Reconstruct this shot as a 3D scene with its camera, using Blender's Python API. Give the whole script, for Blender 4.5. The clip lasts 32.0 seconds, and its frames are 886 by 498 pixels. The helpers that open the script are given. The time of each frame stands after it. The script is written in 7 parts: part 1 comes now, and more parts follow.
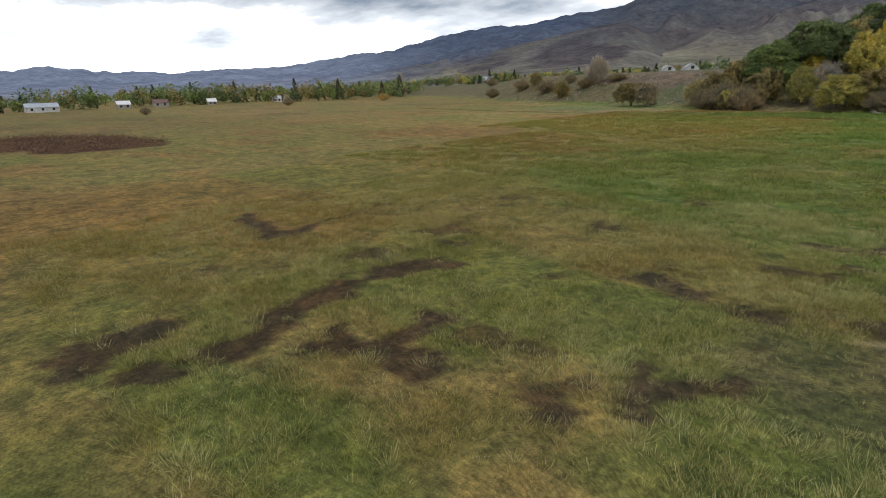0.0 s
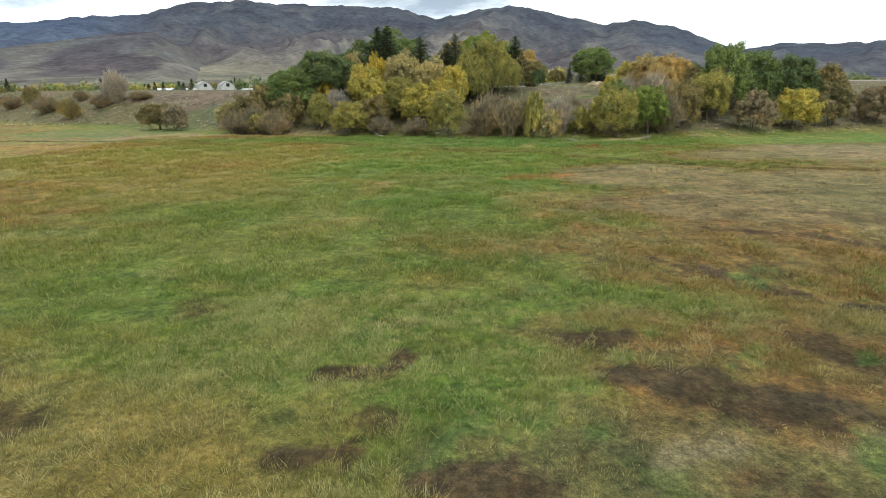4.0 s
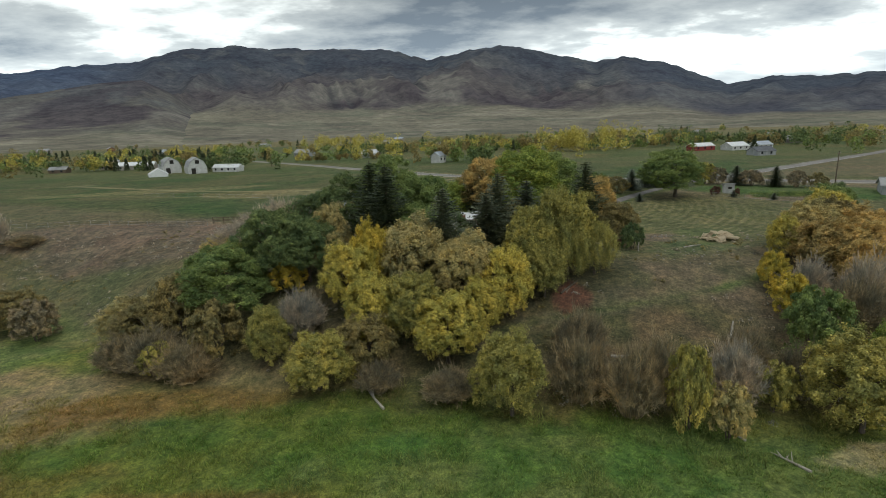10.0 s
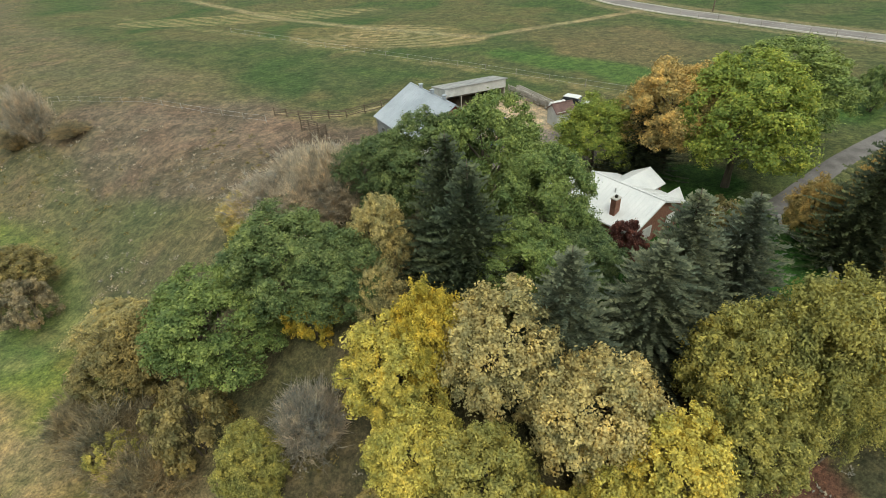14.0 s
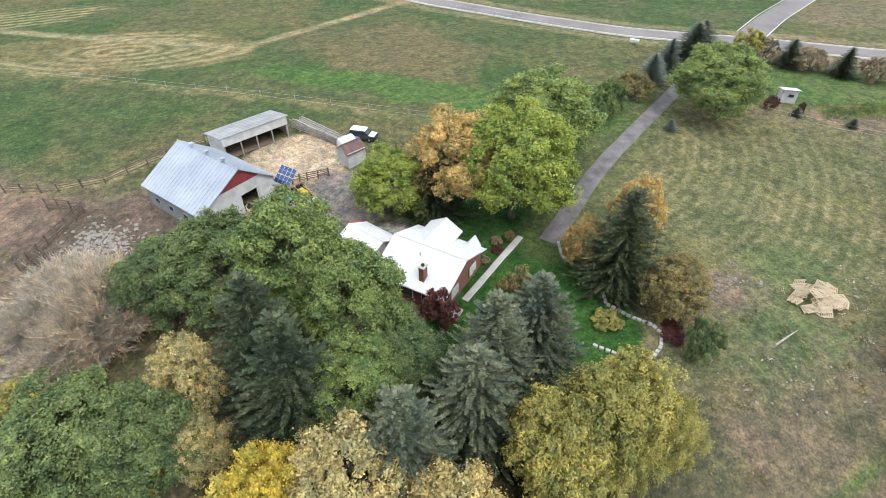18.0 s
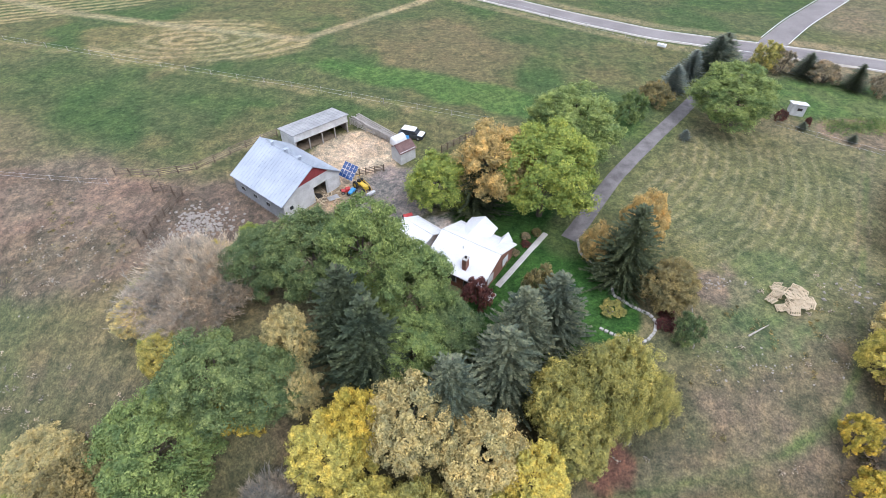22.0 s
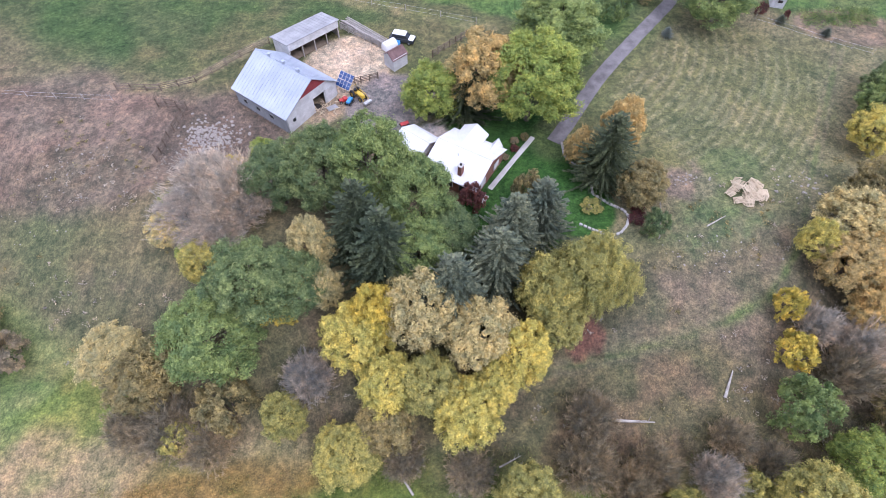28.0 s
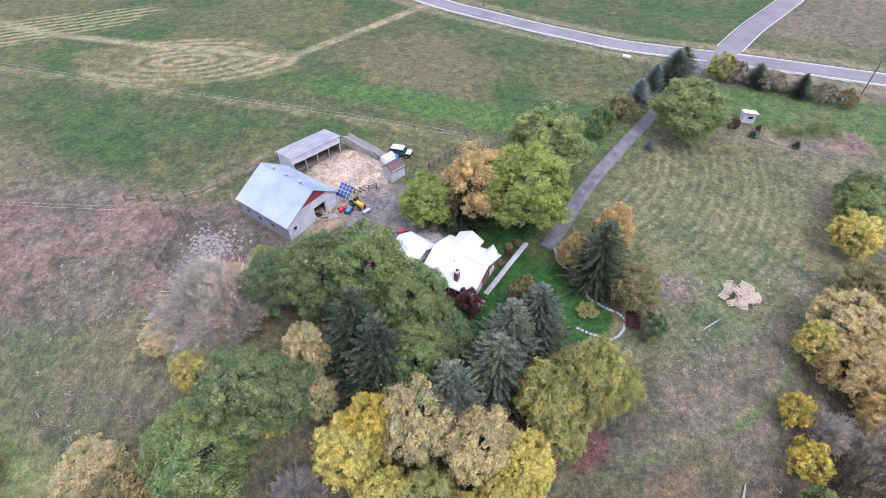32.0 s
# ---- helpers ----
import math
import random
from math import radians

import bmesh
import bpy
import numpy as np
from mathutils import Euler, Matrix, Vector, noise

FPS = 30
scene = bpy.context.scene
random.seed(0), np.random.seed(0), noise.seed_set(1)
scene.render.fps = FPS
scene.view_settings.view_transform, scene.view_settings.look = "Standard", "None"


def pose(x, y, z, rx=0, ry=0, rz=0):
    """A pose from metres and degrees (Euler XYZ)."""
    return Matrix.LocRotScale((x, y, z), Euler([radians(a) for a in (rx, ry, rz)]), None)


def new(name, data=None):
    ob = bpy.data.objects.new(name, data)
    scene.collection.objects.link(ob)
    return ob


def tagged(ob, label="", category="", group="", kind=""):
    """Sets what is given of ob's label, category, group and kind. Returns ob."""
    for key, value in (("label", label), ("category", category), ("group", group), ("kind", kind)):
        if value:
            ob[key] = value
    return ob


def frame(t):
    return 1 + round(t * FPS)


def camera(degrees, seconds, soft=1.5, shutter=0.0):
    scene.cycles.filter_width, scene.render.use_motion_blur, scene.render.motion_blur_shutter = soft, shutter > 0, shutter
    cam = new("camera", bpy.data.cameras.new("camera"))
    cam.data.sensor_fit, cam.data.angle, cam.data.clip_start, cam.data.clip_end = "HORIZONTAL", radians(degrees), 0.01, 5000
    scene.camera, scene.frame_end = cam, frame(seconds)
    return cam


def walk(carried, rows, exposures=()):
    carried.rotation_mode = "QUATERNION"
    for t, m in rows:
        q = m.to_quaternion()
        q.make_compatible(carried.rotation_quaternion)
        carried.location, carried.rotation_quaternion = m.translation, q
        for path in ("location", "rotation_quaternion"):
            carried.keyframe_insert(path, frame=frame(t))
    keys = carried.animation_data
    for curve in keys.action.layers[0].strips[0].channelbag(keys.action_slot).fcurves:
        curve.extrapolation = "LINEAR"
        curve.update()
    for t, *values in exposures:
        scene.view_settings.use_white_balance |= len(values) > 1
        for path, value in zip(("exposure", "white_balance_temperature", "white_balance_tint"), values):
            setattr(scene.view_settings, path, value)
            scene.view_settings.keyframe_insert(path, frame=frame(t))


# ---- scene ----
cam = camera(79.7, 32.0, soft=0.5)
PATH = [
    (0, 0.093, -5.546, 6.942, 46.62, -17.05, -1.79),
    (0.5, -0.080, -5.348, 6.936, 40.19, -17.10, -1.33),
    (1, -0.191, -5.071, 6.929, 33.22, -17.06, -1.03),
    (1.5, -0.357, -4.864, 6.903, 22.08, -16.94, -0.22),
    (2, -0.399, -4.562, 6.906, 6.31, -16.85, 0.30),
    (2.5, -0.562, -3.259, 6.926, -2.92, -16.73, 0.64),
    (3, -0.584, -1.036, 6.903, -2.51, -16.65, 0.35),
    (3.5, -0.556, 1.890, 7.383, -0.48, -16.58, 0.12),
    (4, -0.606, 5.407, 8.694, 1.51, -16.51, -0.36),
    (4.5, -0.949, 9.604, 10.152, 3.22, -16.39, -0.67),
    (6.5, -3.512, 27.959, 17.112, 5.96, -16.00, -0.98),
    (7, -4.295, 32.933, 18.706, 5.89, -15.78, -0.94),
    (7.5, -5.116, 37.847, 20.310, 4.35, -15.35, -0.99),
    (8, -5.797, 42.871, 21.964, 4.57, -14.93, -1.21),
    (8.5, -6.404, 47.940, 23.658, 4.30, -14.49, -1.34),
    (9, -6.980, 53.154, 25.310, 4.35, -14.23, -1.49),
    (9.5, -7.466, 58.416, 26.960, 2.79, -13.67, -1.64),
    (10, -7.859, 63.724, 28.646, 0.99, -12.93, -1.71),
    (10.5, -8.129, 69.039, 30.388, 0.58, -11.89, -1.71),
    (11, -8.250, 74.422, 32.173, 0.45, -9.96, -1.69),
    (11.5, -8.256, 79.825, 33.775, 1.02, -6.60, -1.87),
    (12, -8.184, 85.163, 35.273, 2.89, -7.04, -1.99),
    (12.5, -8.069, 90.636, 36.647, 7.03, -21.56, -2.33),
    (13, -7.998, 96.233, 37.614, 14.60, -31.30, -2.99),
    (13.5, -8.040, 101.338, 38.694, 17.96, -34.55, -3.52),
    (14, -8.122, 105.372, 40.175, 18.28, -34.69, -3.54),
    (14.5, -8.126, 108.322, 41.732, 18.41, -34.96, -3.84),
    (15, -8.059, 110.416, 43.228, 16.19, -35.11, -3.73),
    (15.5, -8.022, 111.564, 44.546, 7.60, -35.40, -1.90),
    (17.5, -8.058, 113.440, 49.142, -6.47, -38.80, -0.09),
    (18, -8.222, 113.293, 49.878, -6.30, -40.09, 0.04),
    (18.5, -8.334, 112.939, 50.835, -5.94, -41.46, 0.07),
    (19, -8.667, 112.506, 51.942, -5.93, -42.41, 0.19),
    (19.5, -9.131, 111.859, 53.110, -5.98, -43.16, 0.37),
    (20, -9.548, 111.057, 54.523, -5.80, -43.72, 0.43),
    (20.5, -10.037, 110.102, 56.042, -5.52, -43.74, 0.53),
    (21, -10.431, 108.893, 57.575, -3.45, -43.75, 0.46),
    (21.5, -10.962, 107.589, 59.187, -3.36, -43.80, 0.57),
    (22, -11.452, 106.263, 61.010, -3.31, -43.93, 0.61),
    (22.5, -11.930, 104.980, 62.593, -3.37, -43.92, 0.66),
    (23, -12.352, 103.788, 64.099, -3.58, -43.92, 0.70),
    (23.5, -12.801, 103.070, 65.679, -3.59, -44.07, 0.75),
    (24, -13.271, 102.944, 67.011, -3.61, -44.06, 0.78),
    (24.5, -13.503, 103.030, 67.662, -3.42, -43.96, 0.66),
    (26.5, -13.046, 103.365, 68.207, -3.98, -43.70, 0.10),
    (27, -13.024, 102.913, 68.164, -4.63, -49.34, 0.16),
    (27.5, -13.173, 102.854, 68.409, -5.35, -54.08, 0.38),
    (28, -13.397, 102.841, 68.597, -5.84, -56.02, 0.61),
    (28.5, -13.500, 102.839, 68.822, -6.17, -60.02, 0.69),
    (29, -13.585, 103.106, 69.124, -6.50, -62.20, 0.95),
    (29.5, -13.762, 103.247, 69.457, -6.75, -60.44, 1.11),
    (30, -13.597, 103.087, 69.338, -6.46, -57.25, 0.88),
    (30.5, -13.573, 102.988, 69.444, -6.37, -53.99, 0.83),
    (31, -13.661, 103.057, 69.507, -6.40, -50.55, 0.87),
    (31.5, -13.658, 102.973, 69.500, -6.34, -46.93, 0.73),
    (32, -13.481, 102.949, 69.448, -6.34, -45.16, 0.56),
]
EXPOSURES = [(0.0, -0.7, 6300, 9), (1.5, -0.3, 6350, 7), (3.0, 0.06, 6350, 4), (4.5, 0.08, 6350, 2), (7.0, -0.2, 6300, 0), (8.0, -0.32, 6250, 0), (9.0, -0.6, 6300, 1), (10.0, -0.85, 6350, 1), (11.0, -1.0, 6400, 1), (12.0, -1.5, 6400, 2), (13.0, -0.6, 6900, -2), (14.0, 0.0, 6800, -2), (15.0, 0.45, 6400, 1), (18.0, 0.52, 6000, 9), (23.0, 0.53, 5600, 17), (28.0, 0.56, 5400, 27), (32.0, 0.56, 5300, 27)]
walk(cam, [(t, pose(x, y, z, 90 + pitch, 0, yaw) @ pose(0, 0, 0, 0, 0, roll)) for t, x, y, z, yaw, pitch, roll in PATH], EXPOSURES)

# ---- world and sun: broken overcast ----
SUN_EL, SUN_AZ = 56.0, 150.0
world = bpy.data.worlds.new("world")
scene.world = world
world.use_nodes = True
wt = world.node_tree
wt.nodes.clear()
w_out = wt.nodes.new("ShaderNodeOutputWorld")
w_bg = wt.nodes.new("ShaderNodeBackground")
w_sky = wt.nodes.new("ShaderNodeTexSky")
w_sky.sky_type, w_sky.sun_disc = "NISHITA", False
w_sky.sun_elevation, w_sky.sun_rotation = radians(SUN_EL), radians(SUN_AZ)
w_co = wt.nodes.new("ShaderNodeTexCoord")
w_xyz = wt.nodes.new("ShaderNodeSeparateXYZ")
wt.links.new(w_co.outputs["Generated"], w_xyz.inputs["Vector"])
w_lift = wt.nodes.new("ShaderNodeMath")
w_lift.operation = "ADD"
w_lift.inputs[1].default_value = 0.16
w_abs = wt.nodes.new("ShaderNodeMath")
w_abs.operation = "ABSOLUTE"
wt.links.new(w_xyz.outputs["Z"], w_abs.inputs[0])
wt.links.new(w_abs.outputs[0], w_lift.inputs[0])
w_div = wt.nodes.new("ShaderNodeVectorMath")
w_div.operation = "DIVIDE"
w_den = wt.nodes.new("ShaderNodeCombineXYZ")
w_map = wt.nodes.new("ShaderNodeMapping")
w_map.inputs["Scale"].default_value = (0.8, 1.0, 0.6)
w_map.inputs["Location"].default_value = (3.4, 1.3, 0.0)
for ax in ("X", "Y"):
    wt.links.new(w_lift.outputs[0], w_den.inputs[ax])
w_den.inputs["Z"].default_value = 1.0
wt.links.new(w_co.outputs["Generated"], w_div.inputs[0])
wt.links.new(w_den.outputs["Vector"], w_div.inputs[1])
w_n = wt.nodes.new("ShaderNodeTexNoise")
w_n.inputs["Scale"].default_value, w_n.inputs["Detail"].default_value, w_n.inputs["Roughness"].default_value = 1.0, 9.0, 0.58
w_r = wt.nodes.new("ShaderNodeValToRGB")
for k, (p, c) in enumerate(((0.43, (30.0, 30.1, 30.2, 1)), (0.51, (14.0, 14.4, 15.0, 1)), (0.66, (4.8, 5.6, 6.9, 1)))):
    e = w_r.color_ramp.elements[k] if k < 2 else w_r.color_ramp.elements.new(p)
    e.position, e.color = p, c
w_mix = wt.nodes.new("ShaderNodeMix")
w_mix.data_type = "RGBA"
w_mix.inputs["Factor"].default_value = 0.93
wt.links.new(w_div.outputs["Vector"], w_map.inputs["Vector"])
wt.links.new(w_map.outputs["Vector"], w_n.inputs["Vector"])
w_bias = wt.nodes.new("ShaderNodeValToRGB")                                                    # thicker cloud higher up, broken over the hills
for k, (p, v) in enumerate(((0.06, 0.455), (0.27, 0.61), (0.5, 0.53), (0.8, 0.49))):
    e = w_bias.color_ramp.elements[k] if k < 2 else w_bias.color_ramp.elements.new(p)
    e.position, e.color = p, (v, v, v, 1)
w_sum = wt.nodes.new("ShaderNodeMath")
w_sum.operation = "ADD"
w_off = wt.nodes.new("ShaderNodeMath")
w_off.operation = "SUBTRACT"
w_off.inputs[1].default_value = 0.5
wt.links.new(w_xyz.outputs["Z"], w_bias.inputs["Fac"])
wt.links.new(w_n.outputs["Fac"], w_sum.inputs[0])
wt.links.new(w_bias.outputs["Color"], w_sum.inputs[1])
wt.links.new(w_sum.outputs[0], w_off.inputs[0])
wt.links.new(w_off.outputs[0], w_r.inputs["Fac"])
wt.links.new(w_sky.outputs["Color"], w_mix.inputs["A"])
wt.links.new(w_r.outputs["Color"], w_mix.inputs["B"])
w_low = wt.nodes.new("ShaderNodeMapRange")
for sock, v in (("From Min", 0.0), ("From Max", 0.24), ("To Min", 2.3), ("To Max", 0.84)):
    w_low.inputs[sock].default_value = v
w_glow = wt.nodes.new("ShaderNodeVectorMath")
w_glow.operation = "SCALE"
wt.links.new(w_xyz.outputs["Z"], w_low.inputs["Value"])
wt.links.new(w_mix.outputs["Result"], w_glow.inputs[0])
wt.links.new(w_low.outputs["Result"], w_glow.inputs["Scale"])
wt.links.new(w_glow.outputs["Vector"], w_bg.inputs["Color"])
w_bg.inputs["Strength"].default_value = 0.07
wt.links.new(w_bg.outputs["Background"], w_out.inputs["Surface"])

sun = new("sun", bpy.data.lights.new("sun", "SUN"))
sun.data.energy, sun.data.angle, sun.data.color = 1.5, radians(24), (1.0, 0.95, 0.88)
sun.matrix_world = pose(0, 0, 60, 90 - SUN_EL, 0, 180 - SUN_AZ)

# ---- materials ----
def nodes_of(name):
    m = bpy.data.materials.new(name)
    m.use_nodes = True
    t = m.node_tree
    return m, t, t.nodes["Principled BSDF"]


def ramp_of(t, fac, stops):
    r = t.nodes.new("ShaderNodeValToRGB")
    for k, (p, c) in enumerate(stops):
        e = r.color_ramp.elements[k] if k < 2 else r.color_ramp.elements.new(p)
        e.position, e.color = p, (*c, 1)
    t.links.new(fac, r.inputs["Fac"])
    return r.outputs["Color"]


def noise_of(t, scale, detail=4.0, rough=0.55, stretch=None, space="Object"):
    co = t.nodes.new("ShaderNodeTexCoord")
    n = t.nodes.new("ShaderNodeTexNoise")
    n.inputs["Scale"].default_value, n.inputs["Detail"].default_value, n.inputs["Roughness"].default_value = scale, detail, rough
    src = co.outputs[space]
    if stretch:
        mp = t.nodes.new("ShaderNodeMapping")
        mp.inputs["Scale"].default_value = stretch
        t.links.new(src, mp.inputs["Vector"])
        src = mp.outputs["Vector"]
    t.links.new(src, n.inputs["Vector"])
    return n.outputs["Fac"]


def mixc(t, fac, a, b, blend="MIX"):
    n = t.nodes.new("ShaderNodeMix")
    n.data_type, n.blend_type = "RGBA", blend
    for sock, v in (("Factor", fac), ("A", a), ("B", b)):
        s = n.inputs[sock]
        if isinstance(v, (int, float)):
            s.default_value = v
        elif isinstance(v, tuple):
            s.default_value = (*v, 1)
        else:
            t.links.new(v, s)
    return n.outputs["Result"]


def bump_of(t, b, height, strength, dist):
    n = t.nodes.new("ShaderNodeBump")
    n.inputs["Strength"].default_value, n.inputs["Distance"].default_value = strength, dist
    t.links.new(height, n.inputs["Height"])
    t.links.new(n.outputs["Normal"], b.inputs["Normal"])


def plain(name, c1, c2, scale=3.0, rough=0.8, metal=0.0, bump=0.3, dist=0.02, stretch=None, fine=30.0):
    """Two-scale mottled surface: broad stains and fine grain."""
    m, t, b = nodes_of(name)
    broad = noise_of(t, scale, 4, 0.6, stretch)
    grain = noise_of(t, fine, 3, 0.6, stretch)
    c = ramp_of(t, broad, ((0.33, c1), (0.68, c2)))
    g = ramp_of(t, grain, ((0.3, (0.78, 0.78, 0.78)), (0.7, (1.12, 1.12, 1.12))))
    t.links.new(mixc(t, 1.0, c, g, "MULTIPLY"), b.inputs["Base Color"])
    b.inputs["Roughness"].default_value, b.inputs["Metallic"].default_value = rough, metal
    if bump:
        bump_of(t, b, grain, bump, dist)
    return m


def leafy(name, c1, c2, c3, through_light=0.2, patch=0.5):
    """Foliage: each leaf clump its own tone, broad drifts of colour over the crown."""
    c1, c3 = (tuple(0.65 * u + 0.35 * v for u, v in zip(c, c2)) for c in (c1, c3))
    m, t, b = nodes_of(name)
    geo = t.nodes.new("ShaderNodeNewGeometry")
    each = ramp_of(t, geo.outputs["Random Per Island"], ((0.0, c1), (0.55, c2), (1.0, c3)))
    drift = ramp_of(t, noise_of(t, patch, 3), ((0.32, (0.66, 0.74, 0.76)), (0.68, (1.34, 1.22, 1.02))))
    info = t.nodes.new("ShaderNodeObjectInfo")
    own = ramp_of(t, info.outputs["Random"], ((0.0, (0.86, 0.88, 0.9)), (1.0, (1.12, 1.08, 1.0))))
    bough = ramp_of(t, noise_of(t, 1.9, 3, 0.6), ((0.36, (0.62, 0.66, 0.68)), (0.5, (1.0, 1.0, 1.0)), (0.64, (1.42, 1.36, 1.22))))
    c = mixc(t, 1.0, mixc(t, 1.0, mixc(t, 1.0, each, drift, "MULTIPLY"), bough, "MULTIPLY"), own, "MULTIPLY")
    t.links.new(c, b.inputs["Base Color"])
    b.inputs["Roughness"].default_value = 0.65
    b.inputs["Specular IOR Level"].default_value = 0.25
    tr = t.nodes.new("ShaderNodeBsdfTranslucent")
    t.links.new(c, tr.inputs["Color"])
    mx = t.nodes.new("ShaderNodeMixShader")
    mx.inputs["Fac"].default_value = through_light
    out = t.nodes["Material Output"]
    t.links.new(b.outputs["BSDF"], mx.inputs[1])
    t.links.new(tr.outputs["BSDF"], mx.inputs[2])
    t.links.new(mx.outputs["Shader"], out.inputs["Surface"])
    return m


LEAF = dict(
    green=leafy("leaf_green", (0.118, 0.178, 0.062), (0.195, 0.265, 0.093), (0.31, 0.375, 0.145)),
    deep=leafy("leaf_deep_green", (0.08, 0.124, 0.055), (0.138, 0.194, 0.084), (0.235, 0.29, 0.138)),
    lime=leafy("leaf_yellow_green", (0.16, 0.235, 0.06), (0.25, 0.325, 0.08), (0.46, 0.455, 0.1)),
    gold=leafy("leaf_gold", (0.36, 0.315, 0.085), (0.54, 0.475, 0.125), (0.7, 0.63, 0.19)),
    bright=leafy("leaf_bright_yellow", (0.46, 0.36, 0.06), (0.6, 0.475, 0.085), (0.73, 0.6, 0.14)),
    willow=leafy("leaf_willow_olive_yellow", (0.23, 0.222, 0.075), (0.365, 0.342, 0.11), (0.52, 0.475, 0.16)),
    tan=leafy("leaf_faded_tan", (0.33, 0.285, 0.14), (0.47, 0.405, 0.2), (0.6, 0.525, 0.27)),
    orange=leafy("leaf_orange", (0.37, 0.27, 0.112), (0.51, 0.38, 0.16), (0.64, 0.49, 0.215)),
    olive=leafy("leaf_olive_brown", (0.17, 0.147, 0.07), (0.265, 0.225, 0.106), (0.37, 0.315, 0.152)),
    brown=leafy("twig_brown", (0.22, 0.18, 0.122), (0.34, 0.28, 0.193), (0.47, 0.39, 0.275), 0.25),
    grey=leafy("twig_grey", (0.36, 0.31, 0.27), (0.5, 0.44, 0.39), (0.64, 0.57, 0.51), 0.3),
    red=leafy("leaf_dark_red", (0.085, 0.03, 0.032), (0.14, 0.055, 0.052), (0.2, 0.085, 0.075)),
    reed=leafy("reed_red_brown", (0.13, 0.075, 0.055), (0.19, 0.115, 0.08), (0.26, 0.165, 0.115)),
    silver=leafy("needle_silver_blue", (0.12, 0.148, 0.142), (0.19, 0.225, 0.218), (0.28, 0.325, 0.315), 0.1),
    spruce=leafy("needle_dark_green", (0.045, 0.062, 0.036), (0.075, 0.097, 0.057), (0.125, 0.15, 0.092), 0.1),
    blue=leafy("needle_blue_green", (0.074, 0.094, 0.068), (0.122, 0.147, 0.109), (0.19, 0.218, 0.168), 0.1),
)
BARK = plain("bark", (0.07, 0.055, 0.04), (0.16, 0.13, 0.1), 2.0, 0.95, 0, 0.6, 0.05, (1, 1, 0.25), 14)
DEADWOOD = plain("dead_wood", (0.3, 0.27, 0.23), (0.5, 0.46, 0.4), 1.5, 0.9, 0, 0.4, 0.02, None, 12)
ROOF_METAL = plain("roof_galvanised", (0.33, 0.37, 0.43), (0.45, 0.49, 0.55), 0.25, 0.5, 0.15, 0.05, 0.01)
ROOF_OLD = plain("roof_weathered_metal", (0.27, 0.27, 0.275), (0.4, 0.4, 0.4), 0.4, 0.6, 0.1, 0.05, 0.01)
ROOF_WHITE = plain("roof_white", (0.66, 0.67, 0.69), (0.76, 0.76, 0.77), 0.6, 0.5, 0, 0.05, 0.01)
WHITE_WALL = plain("white_painted_boards", (0.46, 0.46, 0.45), (0.64, 0.64, 0.63), 0.8, 0.75, 0, 0.2, 0.01)
GREY_WALL = plain("grey_weathered_boards", (0.26, 0.27, 0.28), (0.38, 0.39, 0.4), 0.8, 0.85, 0, 0.3, 0.01, (1, 1, 0.3))
RED_PAINT = plain("red_painted_boards", (0.2, 0.025, 0.03), (0.3, 0.05, 0.05), 1.0, 0.75)
BRICK = plain("red_brown_brick", (0.17, 0.075, 0.05), (0.27, 0.13, 0.09), 4.0, 0.9)
# near-black colour standing for unlit insides
DARK = plain("dark_interior", (0.02, 0.018, 0.015), (0.04, 0.035, 0.03), 1.0, 0.95, 0, 0)
WOOD_DARK = plain("weathered_dark_wood", (0.09, 0.065, 0.045), (0.2, 0.155, 0.115), 1.2, 0.95, 0, 0.4, 0.02)
WOOD_PALE = plain("pale_raw_wood", (0.5, 0.39, 0.25), (0.68, 0.57, 0.41), 1.3, 0.85, 0, 0.3, 0.01)
WOOD_GREY = plain("silvered_wood", (0.28, 0.25, 0.22), (0.42, 0.39, 0.35), 1.2, 0.9, 0, 0.4, 0.02)
CONCRETE = plain("pale_concrete", (0.4, 0.38, 0.35), (0.55, 0.53, 0.5), 0.7, 0.9, 0, 0.2, 0.01)
ASPHALT = plain("old_asphalt", (0.12, 0.108, 0.106), (0.215, 0.198, 0.194), 0.6, 0.92, 0, 0.4, 0.02, None, 9)
ROAD_GREY = plain("road_asphalt", (0.17, 0.152, 0.146), (0.245, 0.222, 0.214), 0.12, 0.9, 0, 0.3, 0.02, None, 6)
PAINT_WHITE = plain("road_paint", (0.6, 0.6, 0.58), (0.8, 0.8, 0.78), 0.6, 0.8, 0, 0)
STONE = plain("pale_stone", (0.22, 0.195, 0.165), (0.37, 0.335, 0.295), 1.2, 0.9, 0, 0.4, 0.03)
BLUE = plain("blue_plastic", (0.05, 0.25, 0.55), (0.09, 0.33, 0.65), 2.0, 0.5, 0, 0)
CAR_WHITE = plain("white_car_paint", (0.72, 0.73, 0.74), (0.8, 0.8, 0.8), 1.0, 0.25, 0, 0)
GLASS = plain("dark_window_glass", (0.015, 0.02, 0.025), (0.03, 0.035, 0.04), 1.0, 0.08, 0, 0)
BLACK = plain("black_rubber", (0.015, 0.015, 0.016), (0.03, 0.03, 0.03), 2.0, 0.85)
YELLOW = plain("yellow_machine_paint", (0.5, 0.33, 0.02), (0.62, 0.42, 0.04), 2.0, 0.5)
RED = plain("red_machine_paint", (0.4, 0.03, 0.03), (0.55, 0.06, 0.05), 2.0, 0.45)
PANEL = plain("solar_cell", (0.02, 0.05, 0.16), (0.035, 0.08, 0.22), 2.0, 0.15, 0, 0)
SHINGLE = plain("red_brown_shingle", (0.13, 0.075, 0.07), (0.2, 0.125, 0.115), 1.5, 0.9)
